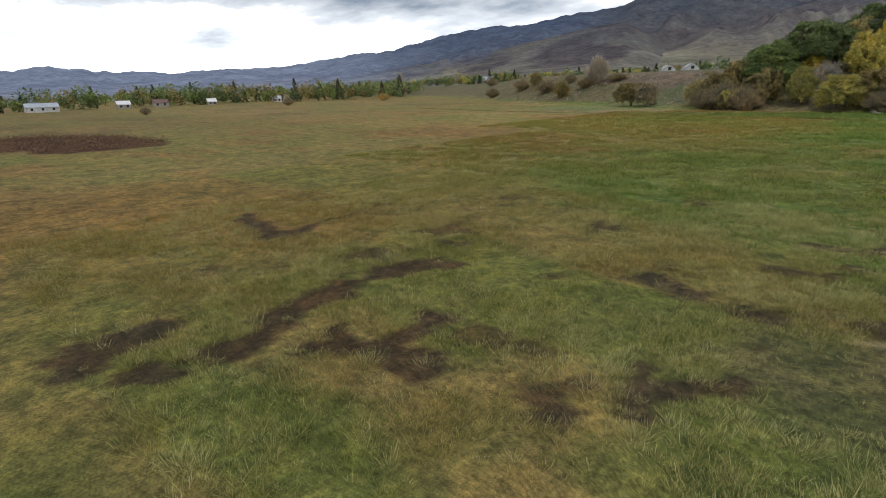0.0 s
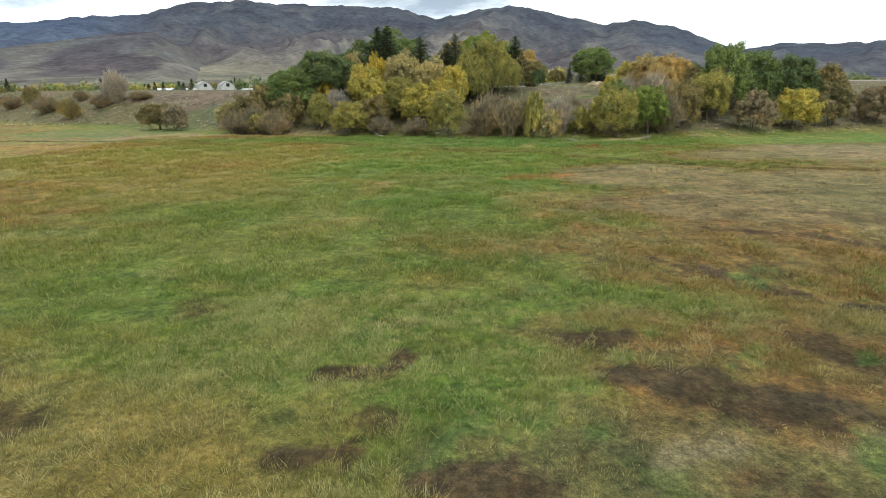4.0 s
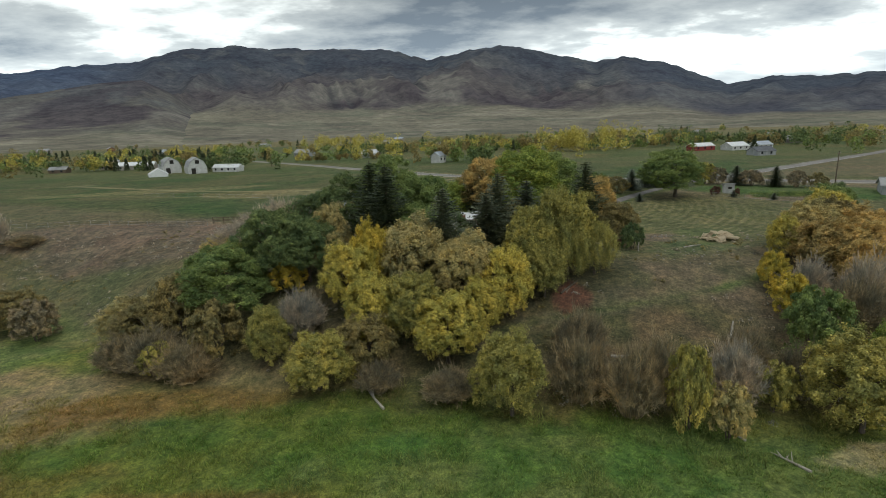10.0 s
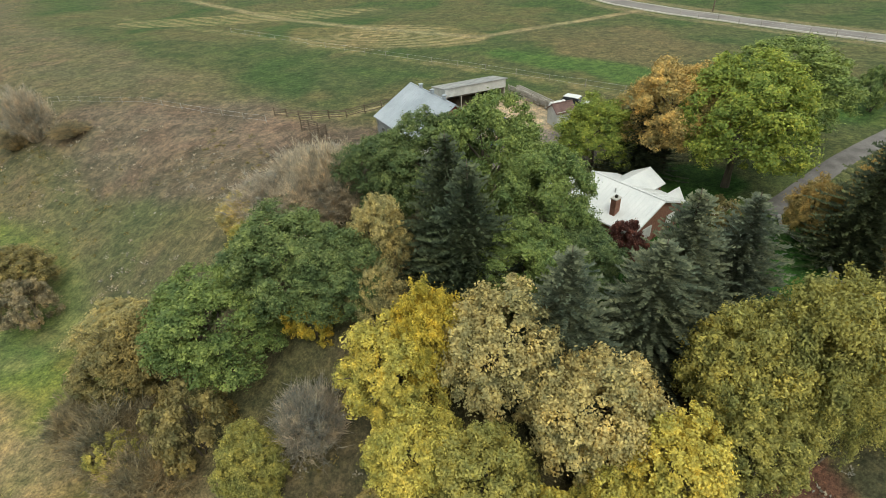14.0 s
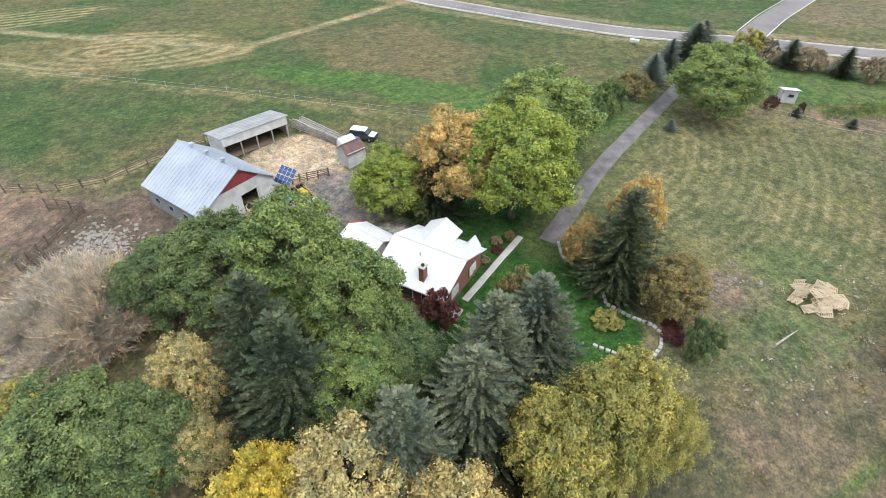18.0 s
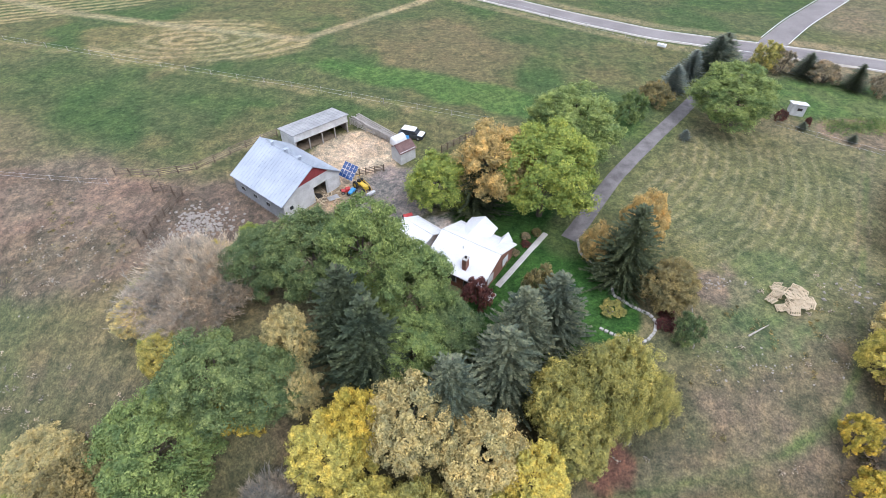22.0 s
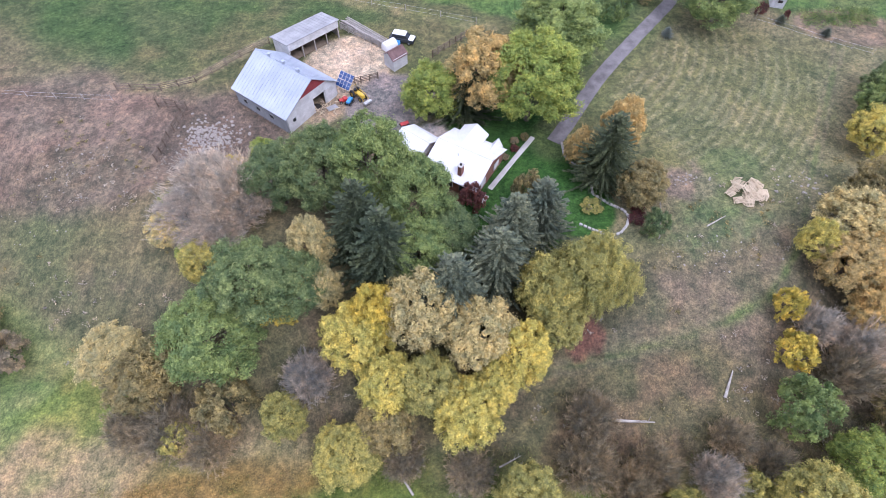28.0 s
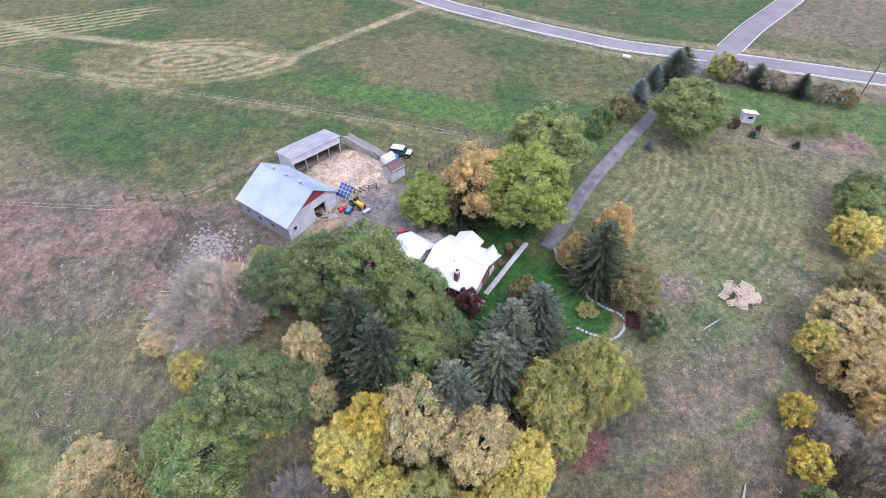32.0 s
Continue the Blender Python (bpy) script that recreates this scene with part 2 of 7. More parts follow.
STEEL = plain("galvanised_steel", (0.45, 0.45, 0.46), (0.6, 0.6, 0.6), 2.0, 0.4, 0.7, 0)

# ---- fields of numbers over the plan ----
_tables = {}


def vnoise(x, y, size, seed=0):
    """Smooth random values 0..1 with features of that size in metres."""
    if seed not in _tables:
        _tables[seed] = np.random.default_rng(seed).random((256, 256))
    tb = _tables[seed]
    u, v = np.asarray(x) / size + 1000.37 * 3, np.asarray(y) / size + 500.71 * 3
    i, j = np.floor(u).astype(int), np.floor(v).astype(int)
    f, g = u - i, v - j
    f, g = f * f * (3 - 2 * f), g * g * (3 - 2 * g)
    a, b = i % 256, j % 256
    c, d = (a + 1) % 256, (b + 1) % 256
    return (tb[a, b] * (1 - f) + tb[c, b] * f) * (1 - g) + (tb[a, d] * (1 - f) + tb[c, d] * f) * g


def fbm(x, y, size, seed=0, n=4):
    s, w, tot = 0, 1.0, 0
    for k in range(n):
        s = s + w * vnoise(x, y, size / 2 ** k, seed + k)
        tot += w
        w *= 0.55
    return s / tot


def sstep(a, b, v):
    t = np.clip((v - a) / (b - a), 0, 1)
    return t * t * (3 - 2 * t)


def to_line(x, y, pts):
    """Distance from the places to a broken line."""
    x, y = np.asarray(x, float), np.asarray(y, float)
    best = np.full(x.shape, 1e3)
    pad = 30.0
    px, py = [p[0] for p in pts], [p[1] for p in pts]
    on = (x > min(px) - pad) & (x < max(px) + pad) & (y > min(py) - pad) & (y < max(py) + pad)
    if not on.any():
        return best
    xs, ys, b_ = x[on], y[on], best[on]
    for (ax, ay), (bx, by) in zip(pts[:-1], pts[1:]):
        dx, dy = bx - ax, by - ay
        s = np.clip(((xs - ax) * dx + (ys - ay) * dy) / (dx * dx + dy * dy + 1e-9), 0, 1)
        b_ = np.minimum(b_, np.hypot(xs - ax - s * dx, ys - ay - s * dy))
    best[on] = b_
    return best


def blob(x, y, cx, cy, rx, ry, turn=0, ragged=0.5, size=3.0, seed=20, edge=0.25):
    """A ragged oval patch, 1 inside and 0 outside."""
    c, s = math.cos(radians(turn)), math.sin(radians(turn))
    u, v = (x - cx) * c + (y - cy) * s, -(x - cx) * s + (y - cy) * c
    d = np.hypot(u / rx, v / ry)
    out = np.zeros(np.shape(d))
    near = d < 1 + edge + ragged
    if near.any():
        out[near] = 1 - sstep(1 - edge, 1 + edge, d[near] + ragged * (fbm(x[near], y[near], size, seed) - 0.5) * 2)
    return out


STREAM = [(-140, 118), (-95, 108), (-75, 107), (-62.9, 105.9), (-56.7, 104.2), (-51.1, 104.4), (-48.1, 103), (-47, 100.4), (-44.9, 99.2), (-39.4, 97.5), (-36.7, 97.7), (-35.2, 99.2), (-31.1, 98), (-27, 99.7),
          (-23.9, 100), (-21.2, 99.7), (-18.7, 98.6), (-17.6, 96.7), (-14.6, 94.1), (-11.7, 94.3), (-6.8, 92.9), (-4.8, 93.4), (-3.1, 91.6), (-2.3, 89.4), (-0.5, 88), (2.5, 86.9), (6.7, 86.3), (11.3, 84.6), (14.4, 81.6),
          (20.2, 76.8), (24.5, 73.5), (29, 70.5), (36, 69), (48, 66), (62, 64), (80, 62), (110, 58)]
FOOT_X = [-900, -400, -260, -180, -130, -100, -80, -60, -45, -30, -10, 5, 20, 40, 70, 110, 200, 900]
FOOT_Y = [420, 300, 240, 190, 160, 150, 147, 133, 124, 119, 115, 112, 108, 108, 118, 124, 130, 160]
TOP_X = [-900, -400, -260, -180, -130, -100, -80, -60, -45, -30, -10, 5, 20, 40, 70, 110, 200, 900]
TOP_Y = [520, 380, 300, 225, 190, 176, 176, 164, 152, 143, 138, 138, 138, 142, 150, 158, 165, 210]


def plateau(x, y):
    return 9.4 + 0.02 * np.clip(x, -70, 15) + np.interp(y, (163, 192, 222, 250, 350), (0, 1.75, 1.9, 1.0, -0.7))


def height(x, y):
    x, y = np.asarray(x, float), np.asarray(y, float)
    f, t = np.interp(x, FOOT_X, FOOT_Y), np.interp(x, TOP_X, TOP_Y)
    rise = np.clip((y - f) / (t - f), 0, 1)
    rise = 0.45 * rise + 0.55 * rise * rise * (3 - 2 * rise)
    z = plateau(x, y) * rise
    z = z + rise * (1 - rise) * 2.2 * (fbm(x, y, 14, 40) - 0.5)
    flat = 1 - np.clip(rise * 3, 0, 1)
    z = z + flat * 0.28 * (fbm(x, y, 5.0, 44, 3) - 0.5) + 0.10 * (fbm(x, y, 1.6, 50, 2) - 0.5) * (np.abs(x) < 160)
    d = to_line(x, y, STREAM) + 0.7 * (fbm(x, y, 2.5, 52) - 0.5) + 0.16 * sstep(-16, -24, x) * sstep(-52, -40, x) - 0.12 * sstep(-6, -1, x)
    return z - 0.9 * (1 - sstep(0.15, 0.62, d))


def ground_z(x, y):
    return float(height(np.array([x]), np.array([y]))[0])


DRIVE = [(9.6, 160.8), (12.2, 163.9), (15.6, 168.4), (18.5, 172.4), (22, 176.5), (29.9, 184.7), (38.3, 193.2), (45.3, 201), (59.8, 214.7), (64.3, 220)]
ROAD = [(-300, 612), (-190, 505), (-119, 432), (-80, 388), (-47, 342), (-20, 294), (-6.8, 272.4), (6.4, 258), (27, 240.5), (44.6, 227.6), (57.7, 221.8), (74.9, 215.1), (98.2, 204.8), (133.6, 191.2), (220, 160), (420, 80), (900, -120)]
ROAD_N = [(67.2, 219.1), (74.7, 226.6), (82.7, 234.4), (105.6, 253.9), (142.7, 285.6), (300, 420), (700, 750)]
TRACK = [(-170, 290), (-105, 254.1), (-37.5, 230.4), (1.3, 263.5)]
FIELD_LINE = [(-190, 262), (-106.5, 232.7), (-36.3, 206.2), (1.2, 190.2), (11.2, 187)]
PATH_LINE = [(67.6, 182.7), (54, 162), (44, 147), (37.3, 136.6), (32.3, 132.3), (27.1, 130), (19.8, 128), (12.4, 127), (5, 126.4), (-2.4, 125)]


def mudflats(x, y):
    """Dried mud beside the stream, 1 inside."""
    return np.maximum.reduce([blob(x, y, 40, 57, 24, 11, 10, 0.35, 7, 90), blob(x, y, 20, 63, 10.5, 8.5, 25, 0.35, 5, 91), blob(x, y, 60, 84, 28, 13, 5, 0.4, 7, 92), blob(x, y, 27, 47, 17, 8, 5, 0.4, 5, 91), blob(x, y, 29, 37, 14, 4.5, -12, 0.4, 4, 92)])


def short_flats(x, y):
    """Trodden olive flats with thin short grass, 1 inside."""
    return np.maximum(blob(x, y, 6.2, 11.2, 10.5, 4.4, 18, 0.4, 2.5, 94), blob(x, y, 7.5, 16.8, 7.5, 3.0, 8, 0.5, 2.5, 96))


def pale_stands(x, y):
    """Where the tall pale tussocks stand thickest."""
    return np.maximum.reduce([blob(x, y, -2.8, 22.0, 7.5, 5.2, -25, 0.5, 3, 101), blob(x, y, -0.5, 4.4, 5.5, 2.2, -12, 0.4, 2, 102), blob(x, y, -3.5, 14.5, 5.0, 2.2, 10, 0.6, 2, 103), blob(x, y, 9.0, 4.6, 3.0, 1.2, 15, 0.4, 2, 104), blob(x, y, -3.0, 6.5, 4, 3, 30, 0.6, 2, 105)])


def ground_colour(x, y):
    """Base colour of what covers the ground, from the plan."""
    x, y = np.asarray(x, float), np.asarray(y, float)
    f, t = np.interp(x, FOOT_X, FOOT_Y), np.interp(x, TOP_X, TOP_Y)
    rise = (y - f) / (t - f)
    col = np.zeros(x.shape + (3,))

    def lay(mask, c, c2=None, size=6.0, seed=60):
        on = mask > 0.003
        if not on.any():
            return
        k = np.asarray(c, float)
        if c2 is not None:
            w = sstep(0.3, 0.7, fbm(x[on], y[on], size, seed, 3))[..., None]
            k = k * (1 - w) + np.asarray(c2, float) * w
        m = np.clip(mask[on], 0, 1)[..., None]
        col[on] = col[on] * (1 - m) + k * m

    one = np.ones(x.shape)
    lay(one, (0.104, 0.134, 0.034), (0.16, 0.15, 0.05), 9, 60)                                   # meadow
    lay(sstep(0.47, 0.62, fbm(x, y, 22, 64)) * 0.75, (0.098, 0.135, 0.034), (0.125, 0.145, 0.042), 5, 66)
    lay(sstep(0.52, 0.66, fbm(x + 31, y, 15, 68)) * 0.55, (0.2, 0.155, 0.06), (0.22, 0.165, 0.075), 6, 70)   # dry straw
    lay(sstep(0.57, 0.68, fbm(x, y - 17, 8, 72)) * 0.32, (0.17, 0.095, 0.04))                         # rust
    lay(sstep(20, 45, x * 0.3 + (y - 40)) * sstep(-45, -10, x) * (1 - sstep(-0.1, 0.15, rise)) * 0.7, (0.085, 0.13, 0.03), (0.13, 0.14, 0.042), 7, 74)
    lay(blob(x, y, -62, 60, 45, 26, 20, 0.6, 12, 76) * 0.7, (0.2, 0.15, 0.058), (0.17, 0.14, 0.05), 6, 77)
    lay(blob(x, y, -55, 116, 34, 9, 8, 0.6, 7, 78) * 0.8, (0.2, 0.15, 0.095), (0.165, 0.14, 0.075), 4, 79)   # dry margin by the brush
    lay(blob(x, y, -24, 4, 26, 17, 10, 0.6, 6, 77) * 0.7, (0.2, 0.15, 0.062), (0.17, 0.112, 0.05), 3, 78)
    lay(blob(x, y, -6, 3, 12, 7, 10, 0.6, 4, 76) * 0.4, (0.2, 0.16, 0.075))
    drift = sstep(0.46, 0.6, fbm(x * 0.4 + 7, y, 9, 71)) * sstep(-12, -30, x) * (1 - sstep(-0.1, 0.1, rise))
    lay(sstep(-14, -34, x) * (1 - sstep(-0.1, 0.1, rise)) * (1 - sstep(80, 105, y)) * 0.62, (0.185, 0.14, 0.05), (0.16, 0.14, 0.045), 10, 75)
    lay(drift * 0.75, (0.2, 0.13, 0.048), (0.17, 0.1, 0.04), 8, 73)
    lay(sstep(0.5, 0.6, fbm(x * 0.6, y + 40, 7, 75)) * (1 - sstep(-0.1, 0.1, rise)) * sstep(-30, -12, x) * 0.5, (0.075, 0.135, 0.03))
    far_dry = sstep(-80, -150, x) * (1 - sstep(-0.05, 0.1, rise))
    lay(far_dry * 0.8, (0.165, 0.12, 0.05), (0.14, 0.125, 0.045), 25, 80)
    lay(far_dry * sstep(0.5, 0.62, fbm(x * 0.35, y, 9, 81)) * 0.7, (0.11, 0.085, 0.04), (0.19, 0.13, 0.06), 12, 88)
    lay(blob(x, y, 6, 101, 26, 9, -8, 0.5, 7, 82) * 0.9, (0.07, 0.13, 0.038), (0.115, 0.145, 0.055), 4, 83)    # lush band
    lay(blob(x, y, -28, 111, 24, 5, 10, 0.5, 5, 84) * 0.8, (0.06, 0.115, 0.028), (0.095, 0.13, 0.035), 4, 85)
    lay(blob(x, y, -80, 130, 22, 14, 20, 0.6, 6, 86) * 0.75, (0.085, 0.125, 0.045), (0.135, 0.145, 0.065), 4, 87)
    mud = mudflats(x, y)
    lay(mud * 0.92, (0.15, 0.118, 0.068), (0.185, 0.145, 0.085), 4, 93)
    lay(short_flats(x, y) * 0.9, (0.088, 0.088, 0.042), (0.112, 0.098, 0.054), 2, 95)
    for line in ([(2.9, 9.0), (3.9, 8.9)], [(3.9, 7.8), (5.6, 8.0)], [(6.4, 9.5), (6.7, 7.9)], [(7.5, 9.1), (9.6, 9.0)], [(-1.3, 11.4), (0, 11.8)], [(4.6, 16.6), (6.5, 17.4)], [(9.0, 17.2), (11.5, 17.6)]):
        lay((1 - sstep(0.5, 1.0, to_line(x, y, line) / 0.55 + 2.4 * (fbm(x, y, 1.1, 96, 3) - 0.5))) * 0.85, (0.215, 0.18, 0.13), (0.18, 0.15, 0.1), 0.8, 97)
    flow = np.abs(fbm(x * 0.45, y, 7, 89, 3) - 0.5)
    lay(mud * (1 - sstep(0.01, 0.05, flow)) * 0.6, (0.07, 0.056, 0.034))
    lay(np.clip(mud * (1 - mud) * 4, 0, 1) * 0.6, (0.15, 0.075, 0.032), (0.1, 0.1, 0.035), 2, 95)
    lay(blob(x, y, 14, 21.5, 13, 4.5, -8, 0.6, 3, 97) * 0.9, (0.155, 0.085, 0.04), (0.13, 0.1, 0.045), 2.0, 98)
    lay(blob(x, y, 20, 32, 17, 9, -8, 0.6, 4, 99) * 0.85, (0.15, 0.11, 0.05), (0.165, 0.095, 0.042), 2.5, 100)
    dark = (0.05, 0.034, 0.02)
    wet_noise = fbm(x, y, 1.3, 110, 3) - 0.5
    for line, wide in (([(-14.3, -0.6), (-14.7, 1.5), (-15.4, 3.7), (-15.5, 6.0), (-15.1, 8.2)], 0.98), ([(-12.4, 1.9), (-10.6, 2.2), (-9.2, 2.0)], 0.85), ([(-11.4, 4.6), (-10.9, 3.0)], 0.6), ([(-12.4, 1.2), (-11.2, 2.2)], 0.6), ([(-29.9, 6.9), (-24.5, 6.1), (-25.2, 10.8)], 0.75),
                       ([(-8.1, 12.3), (-4.4, 11.3)], 0.65), ([(-5.5, 4.5), (-3.3, 6.6)], 0.6), ([(-1.0, 15.4), (2.3, 13.6)], 0.6), ([(-4.6, 20.6), (-2.6, 21.0), (-2.3, 21.8)], 0.5), ([(2.1, 23.2), (5.4, 23.2)], 0.7), ([(5.8, 19.8), (9.8, 17.9)], 0.6),
                       ([(-17.2, -2.1), (-16.8, -3.0), (-16.2, -4.1)], 0.8), ([(-14.5, -2.8), (-13.6, -2.4)], 0.5), ([(-5.0, 6.3), (-4.8, 4.4)], 0.5), ([(-16.9, 10.5), (-16.4, 10.7)], 0.5), ([(-11.4, 4.6), (-11.0, 4.8)], 0.5), ([(-6.2, 3.4), (-5.5, 3.2)], 0.45), ([(-1.1, 16.0), (1.3, 15.5)], 0.6), ([(-1.2, 12.5), (0.2, 13.0)], 0.5), ([(-5.0, 16.5), (-3.3, 16.7)], 0.45), ([(1.9, 23.2), (5.8, 23.6)], 0.7), ([(6.0, 20.0), (10.0, 19.2), (13.4, 17.2)], 0.6), ([(11.6, 32.6), (13.4, 29.3), (15.2, 27.2), (19.6, 25.0)], 0.4), ([(15.6, 39.3), (20.4, 38.2), (23.6, 35.0), (30, 33)], 0.5), ([(0, 24.7), (1.6, 24.3)], 0.4), ([(4.2, 20.4), (7.5, 21.0)], 0.4), ([(9.7, 32.8), (13.0, 29.3), (15.4, 26.5), (16.9, 26.1), (24, 24)], 0.45)):
        lay((1 - sstep(0.85, 1.2, to_line(x, y, line) / (0.86 * wide) + 3.4 * wet_noise)) * 0.97, dark, (0.06, 0.045, 0.03), 1.5, 111)
    spots = sstep(0.64, 0.70, fbm(x, y, 2.6, 112)) * blob(x, y, 0, 10, 24, 20, 0, 0.5, 8, 113)
    lay(spots * 0.8, dark)
    lay((1 - sstep(0.35, 0.8, to_line(x, y, [(12, 22.5), (13.9, 21), (16.4, 17), (22, 15)]))) * 0.9, dark)
    lay(sstep(0.66, 0.71, fbm(x, y, 1.7, 114)) * blob(x, y, 16, 22, 18, 12, 0, 0.4, 6, 115) * 0.6, (0.09, 0.145, 0.045))
    lay(blob(x, y, 21, 94, 2.2, 1.7, 0, 0.6, 1.5, 116), (0.16, 0.05, 0.02))
    lay(blob(x, y, 8, 62, 6, 1.3, 25, 0.8, 2, 117) * 0.8, (0.19, 0.1, 0.035))
    lay(blob(x, y, 26, 92, 10, 1.8, 8, 0.7, 3, 117) * 0.55, (0.16, 0.09, 0.04))
    lay(blob(x, y, 28, 104.5, 4.5, 1.8, 8, 0.6, 2, 118) * 0.9, (0.3, 0.25, 0.17))
    lay(blob(x, y, 11.2, 94, 1.1, 4.5, -12, 0.6, 2, 119) * 0.7, (0.22, 0.19, 0.1))
    lay(blob(x, y, -101, 10, 20, 9, 10, 0.35, 5, 120), (0.1, 0.062, 0.046), (0.13, 0.082, 0.055), 3, 121)
    col *= (1 + 0.14 * sstep(-40, -10, y) + 0.2 * sstep(45, 75, y))[..., None]                         # paler, drier sward towards the stream
    # bank: dry brown grass, sage
    lay(sstep(0.02, 0.22, rise), (0.148, 0.127, 0.077), (0.124, 0.118, 0.065), 7, 130)
    lay(sstep(0.2, 0.6, rise) * sstep(-35, -50, x) * 0.6, (0.135, 0.122, 0.076), (0.12, 0.118, 0.065), 6, 131)
    lay(sstep(0.1, 0.4, rise) * sstep(-5, 12, x) * 0.7, (0.145, 0.115, 0.088), (0.126, 0.114, 0.072), 5, 131)
    lay(sstep(0.05, 0.3, rise) * sstep(0.5, 0.66, fbm(x, y, 6, 132)) * 0.55, (0.085, 0.095, 0.05), (0.165, 0.125, 0.085), 3, 133)
    lay(blob(x, y, 5, 120, 26, 9, 0, 0.5, 6, 134) * 0.6, (0.14, 0.1, 0.06), (0.1, 0.095, 0.045), 4, 135)
    lay(blob(x, y, -72, 155, 20, 10, 10, 0.6, 6, 136) * 0.55, (0.11, 0.125, 0.06))
    # plateau pasture
    field = sstep(0.95, 1.2, rise) * sstep(176, 188, y + 0.45 * (x + 54) - 4 * (fbm(x, y, 8, 140) - 0.5)) * np.maximum(sstep(4, -2, (x - 18) - (y - 171) * 1.05), sstep(215, 235, y + 0.5 * (x - 70)))
    lay(field, (0.058, 0.094, 0.034), (0.084, 0.1, 0.046), 14, 141)
    lay(field * sstep(0.5, 0.62, fbm(x, y, 26, 143)) * 0.6, (0.14, 0.118, 0.062), (0.115, 0.115, 0.055), 5, 144)
    lay(field * blob(x, y, -10.1, 224.8, 26, 13, -30, 0.5, 10, 145) * 0.55, (0.15, 0.12, 0.07))
    lay(field * blob(x, y, 1.4, 200.3, 40, 5, -28, 0.4, 6, 146) * 0.7, (0.07, 0.14, 0.035))
    hay = blob(x, y, -63, 232.5, 27, 13, -8, 0.2, 8, 147, 0.1)
    lay(hay * 0.9, (0.15, 0.135, 0.065))
    lay(hay * (0.5 + 0.5 * np.sign(np.sin(np.hypot((x + 63) * 0.45, y - 232.5) * 2.6))) * sstep(0.3, 0.5, fbm(x, y, 20, 148)) * 0.8, (0.28, 0.235, 0.13))
    hay2 = blob(x, y, -114.5, 254.1, 40, 9, 20, 0.2, 8, 149, 0.1)
    lay(hay2 * (0.5 + 0.5 * np.sign(np.sin((y - 0.36 * x) * 2.4))) * 0.8, (0.3, 0.25, 0.13))
    lay((1 - sstep(0.8, 2.0, to_line(x, y, FIELD_LINE) + 0.8 * (fbm(x, y, 2, 150) - 0.5))) * 0.45, (0.26, 0.22, 0.12), (0.13, 0.14, 0.06), 3, 151)
    lay((1 - sstep(0.8, 2.2, to_line(x, y, TRACK))) * 0.85, (0.32, 0.27, 0.16), (0.22, 0.19, 0.11), 3, 152)
    lay((1 - sstep(0.5, 1.7, to_line(x, y, [(-64.7, 180.3), (-53.3, 179.4), (-47.9, 180.8), (-45.6, 182.6), (-41.2, 186.3), (-36.6, 189.6)]) + 1.2 * (fbm(x, y, 2, 153) - 0.5))) * 0.8, (0.27, 0.235, 0.14), (0.19, 0.19, 0.09), 2, 154)
    # corral and barnyard earth
    corral = blob(x, y, -63.6, 169.5, 36, 13, -10, 0.35, 8, 154)
    lay(corral * 0.86, (0.138, 0.102, 0.082), (0.178, 0.136, 0.108), 4, 155)
    lay(blob(x, y, -64, 163, 12, 5, 0, 0.6, 4, 156) * 0.6, (0.1, 0.078, 0.055), (0.17, 0.14, 0.1), 1.2, 157)
    lay(blob(x, y, -44.4, 165.8, 3.6, 3.2, 0, 0.6, 2, 158) * 0.7, (0.25, 0.21, 0.17), (0.16, 0.13, 0.1), 1.0, 159)
    lay(blob(x, y, -45, 152, 16, 7, 10, 0.6, 5, 160) * 0.6, (0.15, 0.13, 0.07))
    lay((1 - sstep(0.5, 1.4, to_line(x, y, [(-118.3, 174.9), (-89.7, 165.8), (-61.4, 172.2), (-49.4, 174.9)]))) * 0.5, (0.2, 0.155, 0.115))
    lay(blob(x, y, -42.8, 169.1, 13, 7, 12, 0.4, 4, 161) * 0.8, (0.112, 0.084, 0.068), (0.135, 0.102, 0.083), 3, 162)
    # farmyard
    lay(blob(x, y, -22.2, 181.4, 9.5, 7.5, 40, 0.12, 4, 162, 0.1), (0.43, 0.36, 0.265), (0.34, 0.28, 0.2), 2.5, 163)
    lay(blob(x, y, -15.5, 171.8, 7.5, 6.5, 30, 0.25, 4, 164, 0.15), (0.2, 0.18, 0.17), (0.155, 0.14, 0.13), 3, 165)
    lay(blob(x, y, -26.3, 171.1, 4.5, 3.0, 45, 0.3, 3, 166, 0.2), (0.27, 0.22, 0.15))
    lay(blob(x, y, -6.5, 164.8, 5.5, 2.4, 0, 0.1, 3, 167, 0.1), (0.34, 0.32, 0.3))
    # lawn and hayfield east of the house
    lawn = np.maximum.reduce([blob(x, y, 4, 156, 9.5, 9, 20, 0.1, 3, 170, 0.08), blob(x, y, 10.5, 147.5, 5.2, 5.0, 0, 0.05, 3, 171, 0.08), blob(x, y, 1, 147, 9.5, 6.5, 10, 0.1, 3, 172, 0.1), blob(x, y, 0.9, 166.7, 8, 4.5, 0, 0.15, 3, 173, 0.1)])
    # darker ground beneath the grove trees
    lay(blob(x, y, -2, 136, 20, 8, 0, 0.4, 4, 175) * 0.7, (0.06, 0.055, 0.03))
    mown = blob(x, y, 37.8, 166.7, 23, 16, 38, 0.15, 8, 176, 0.12)
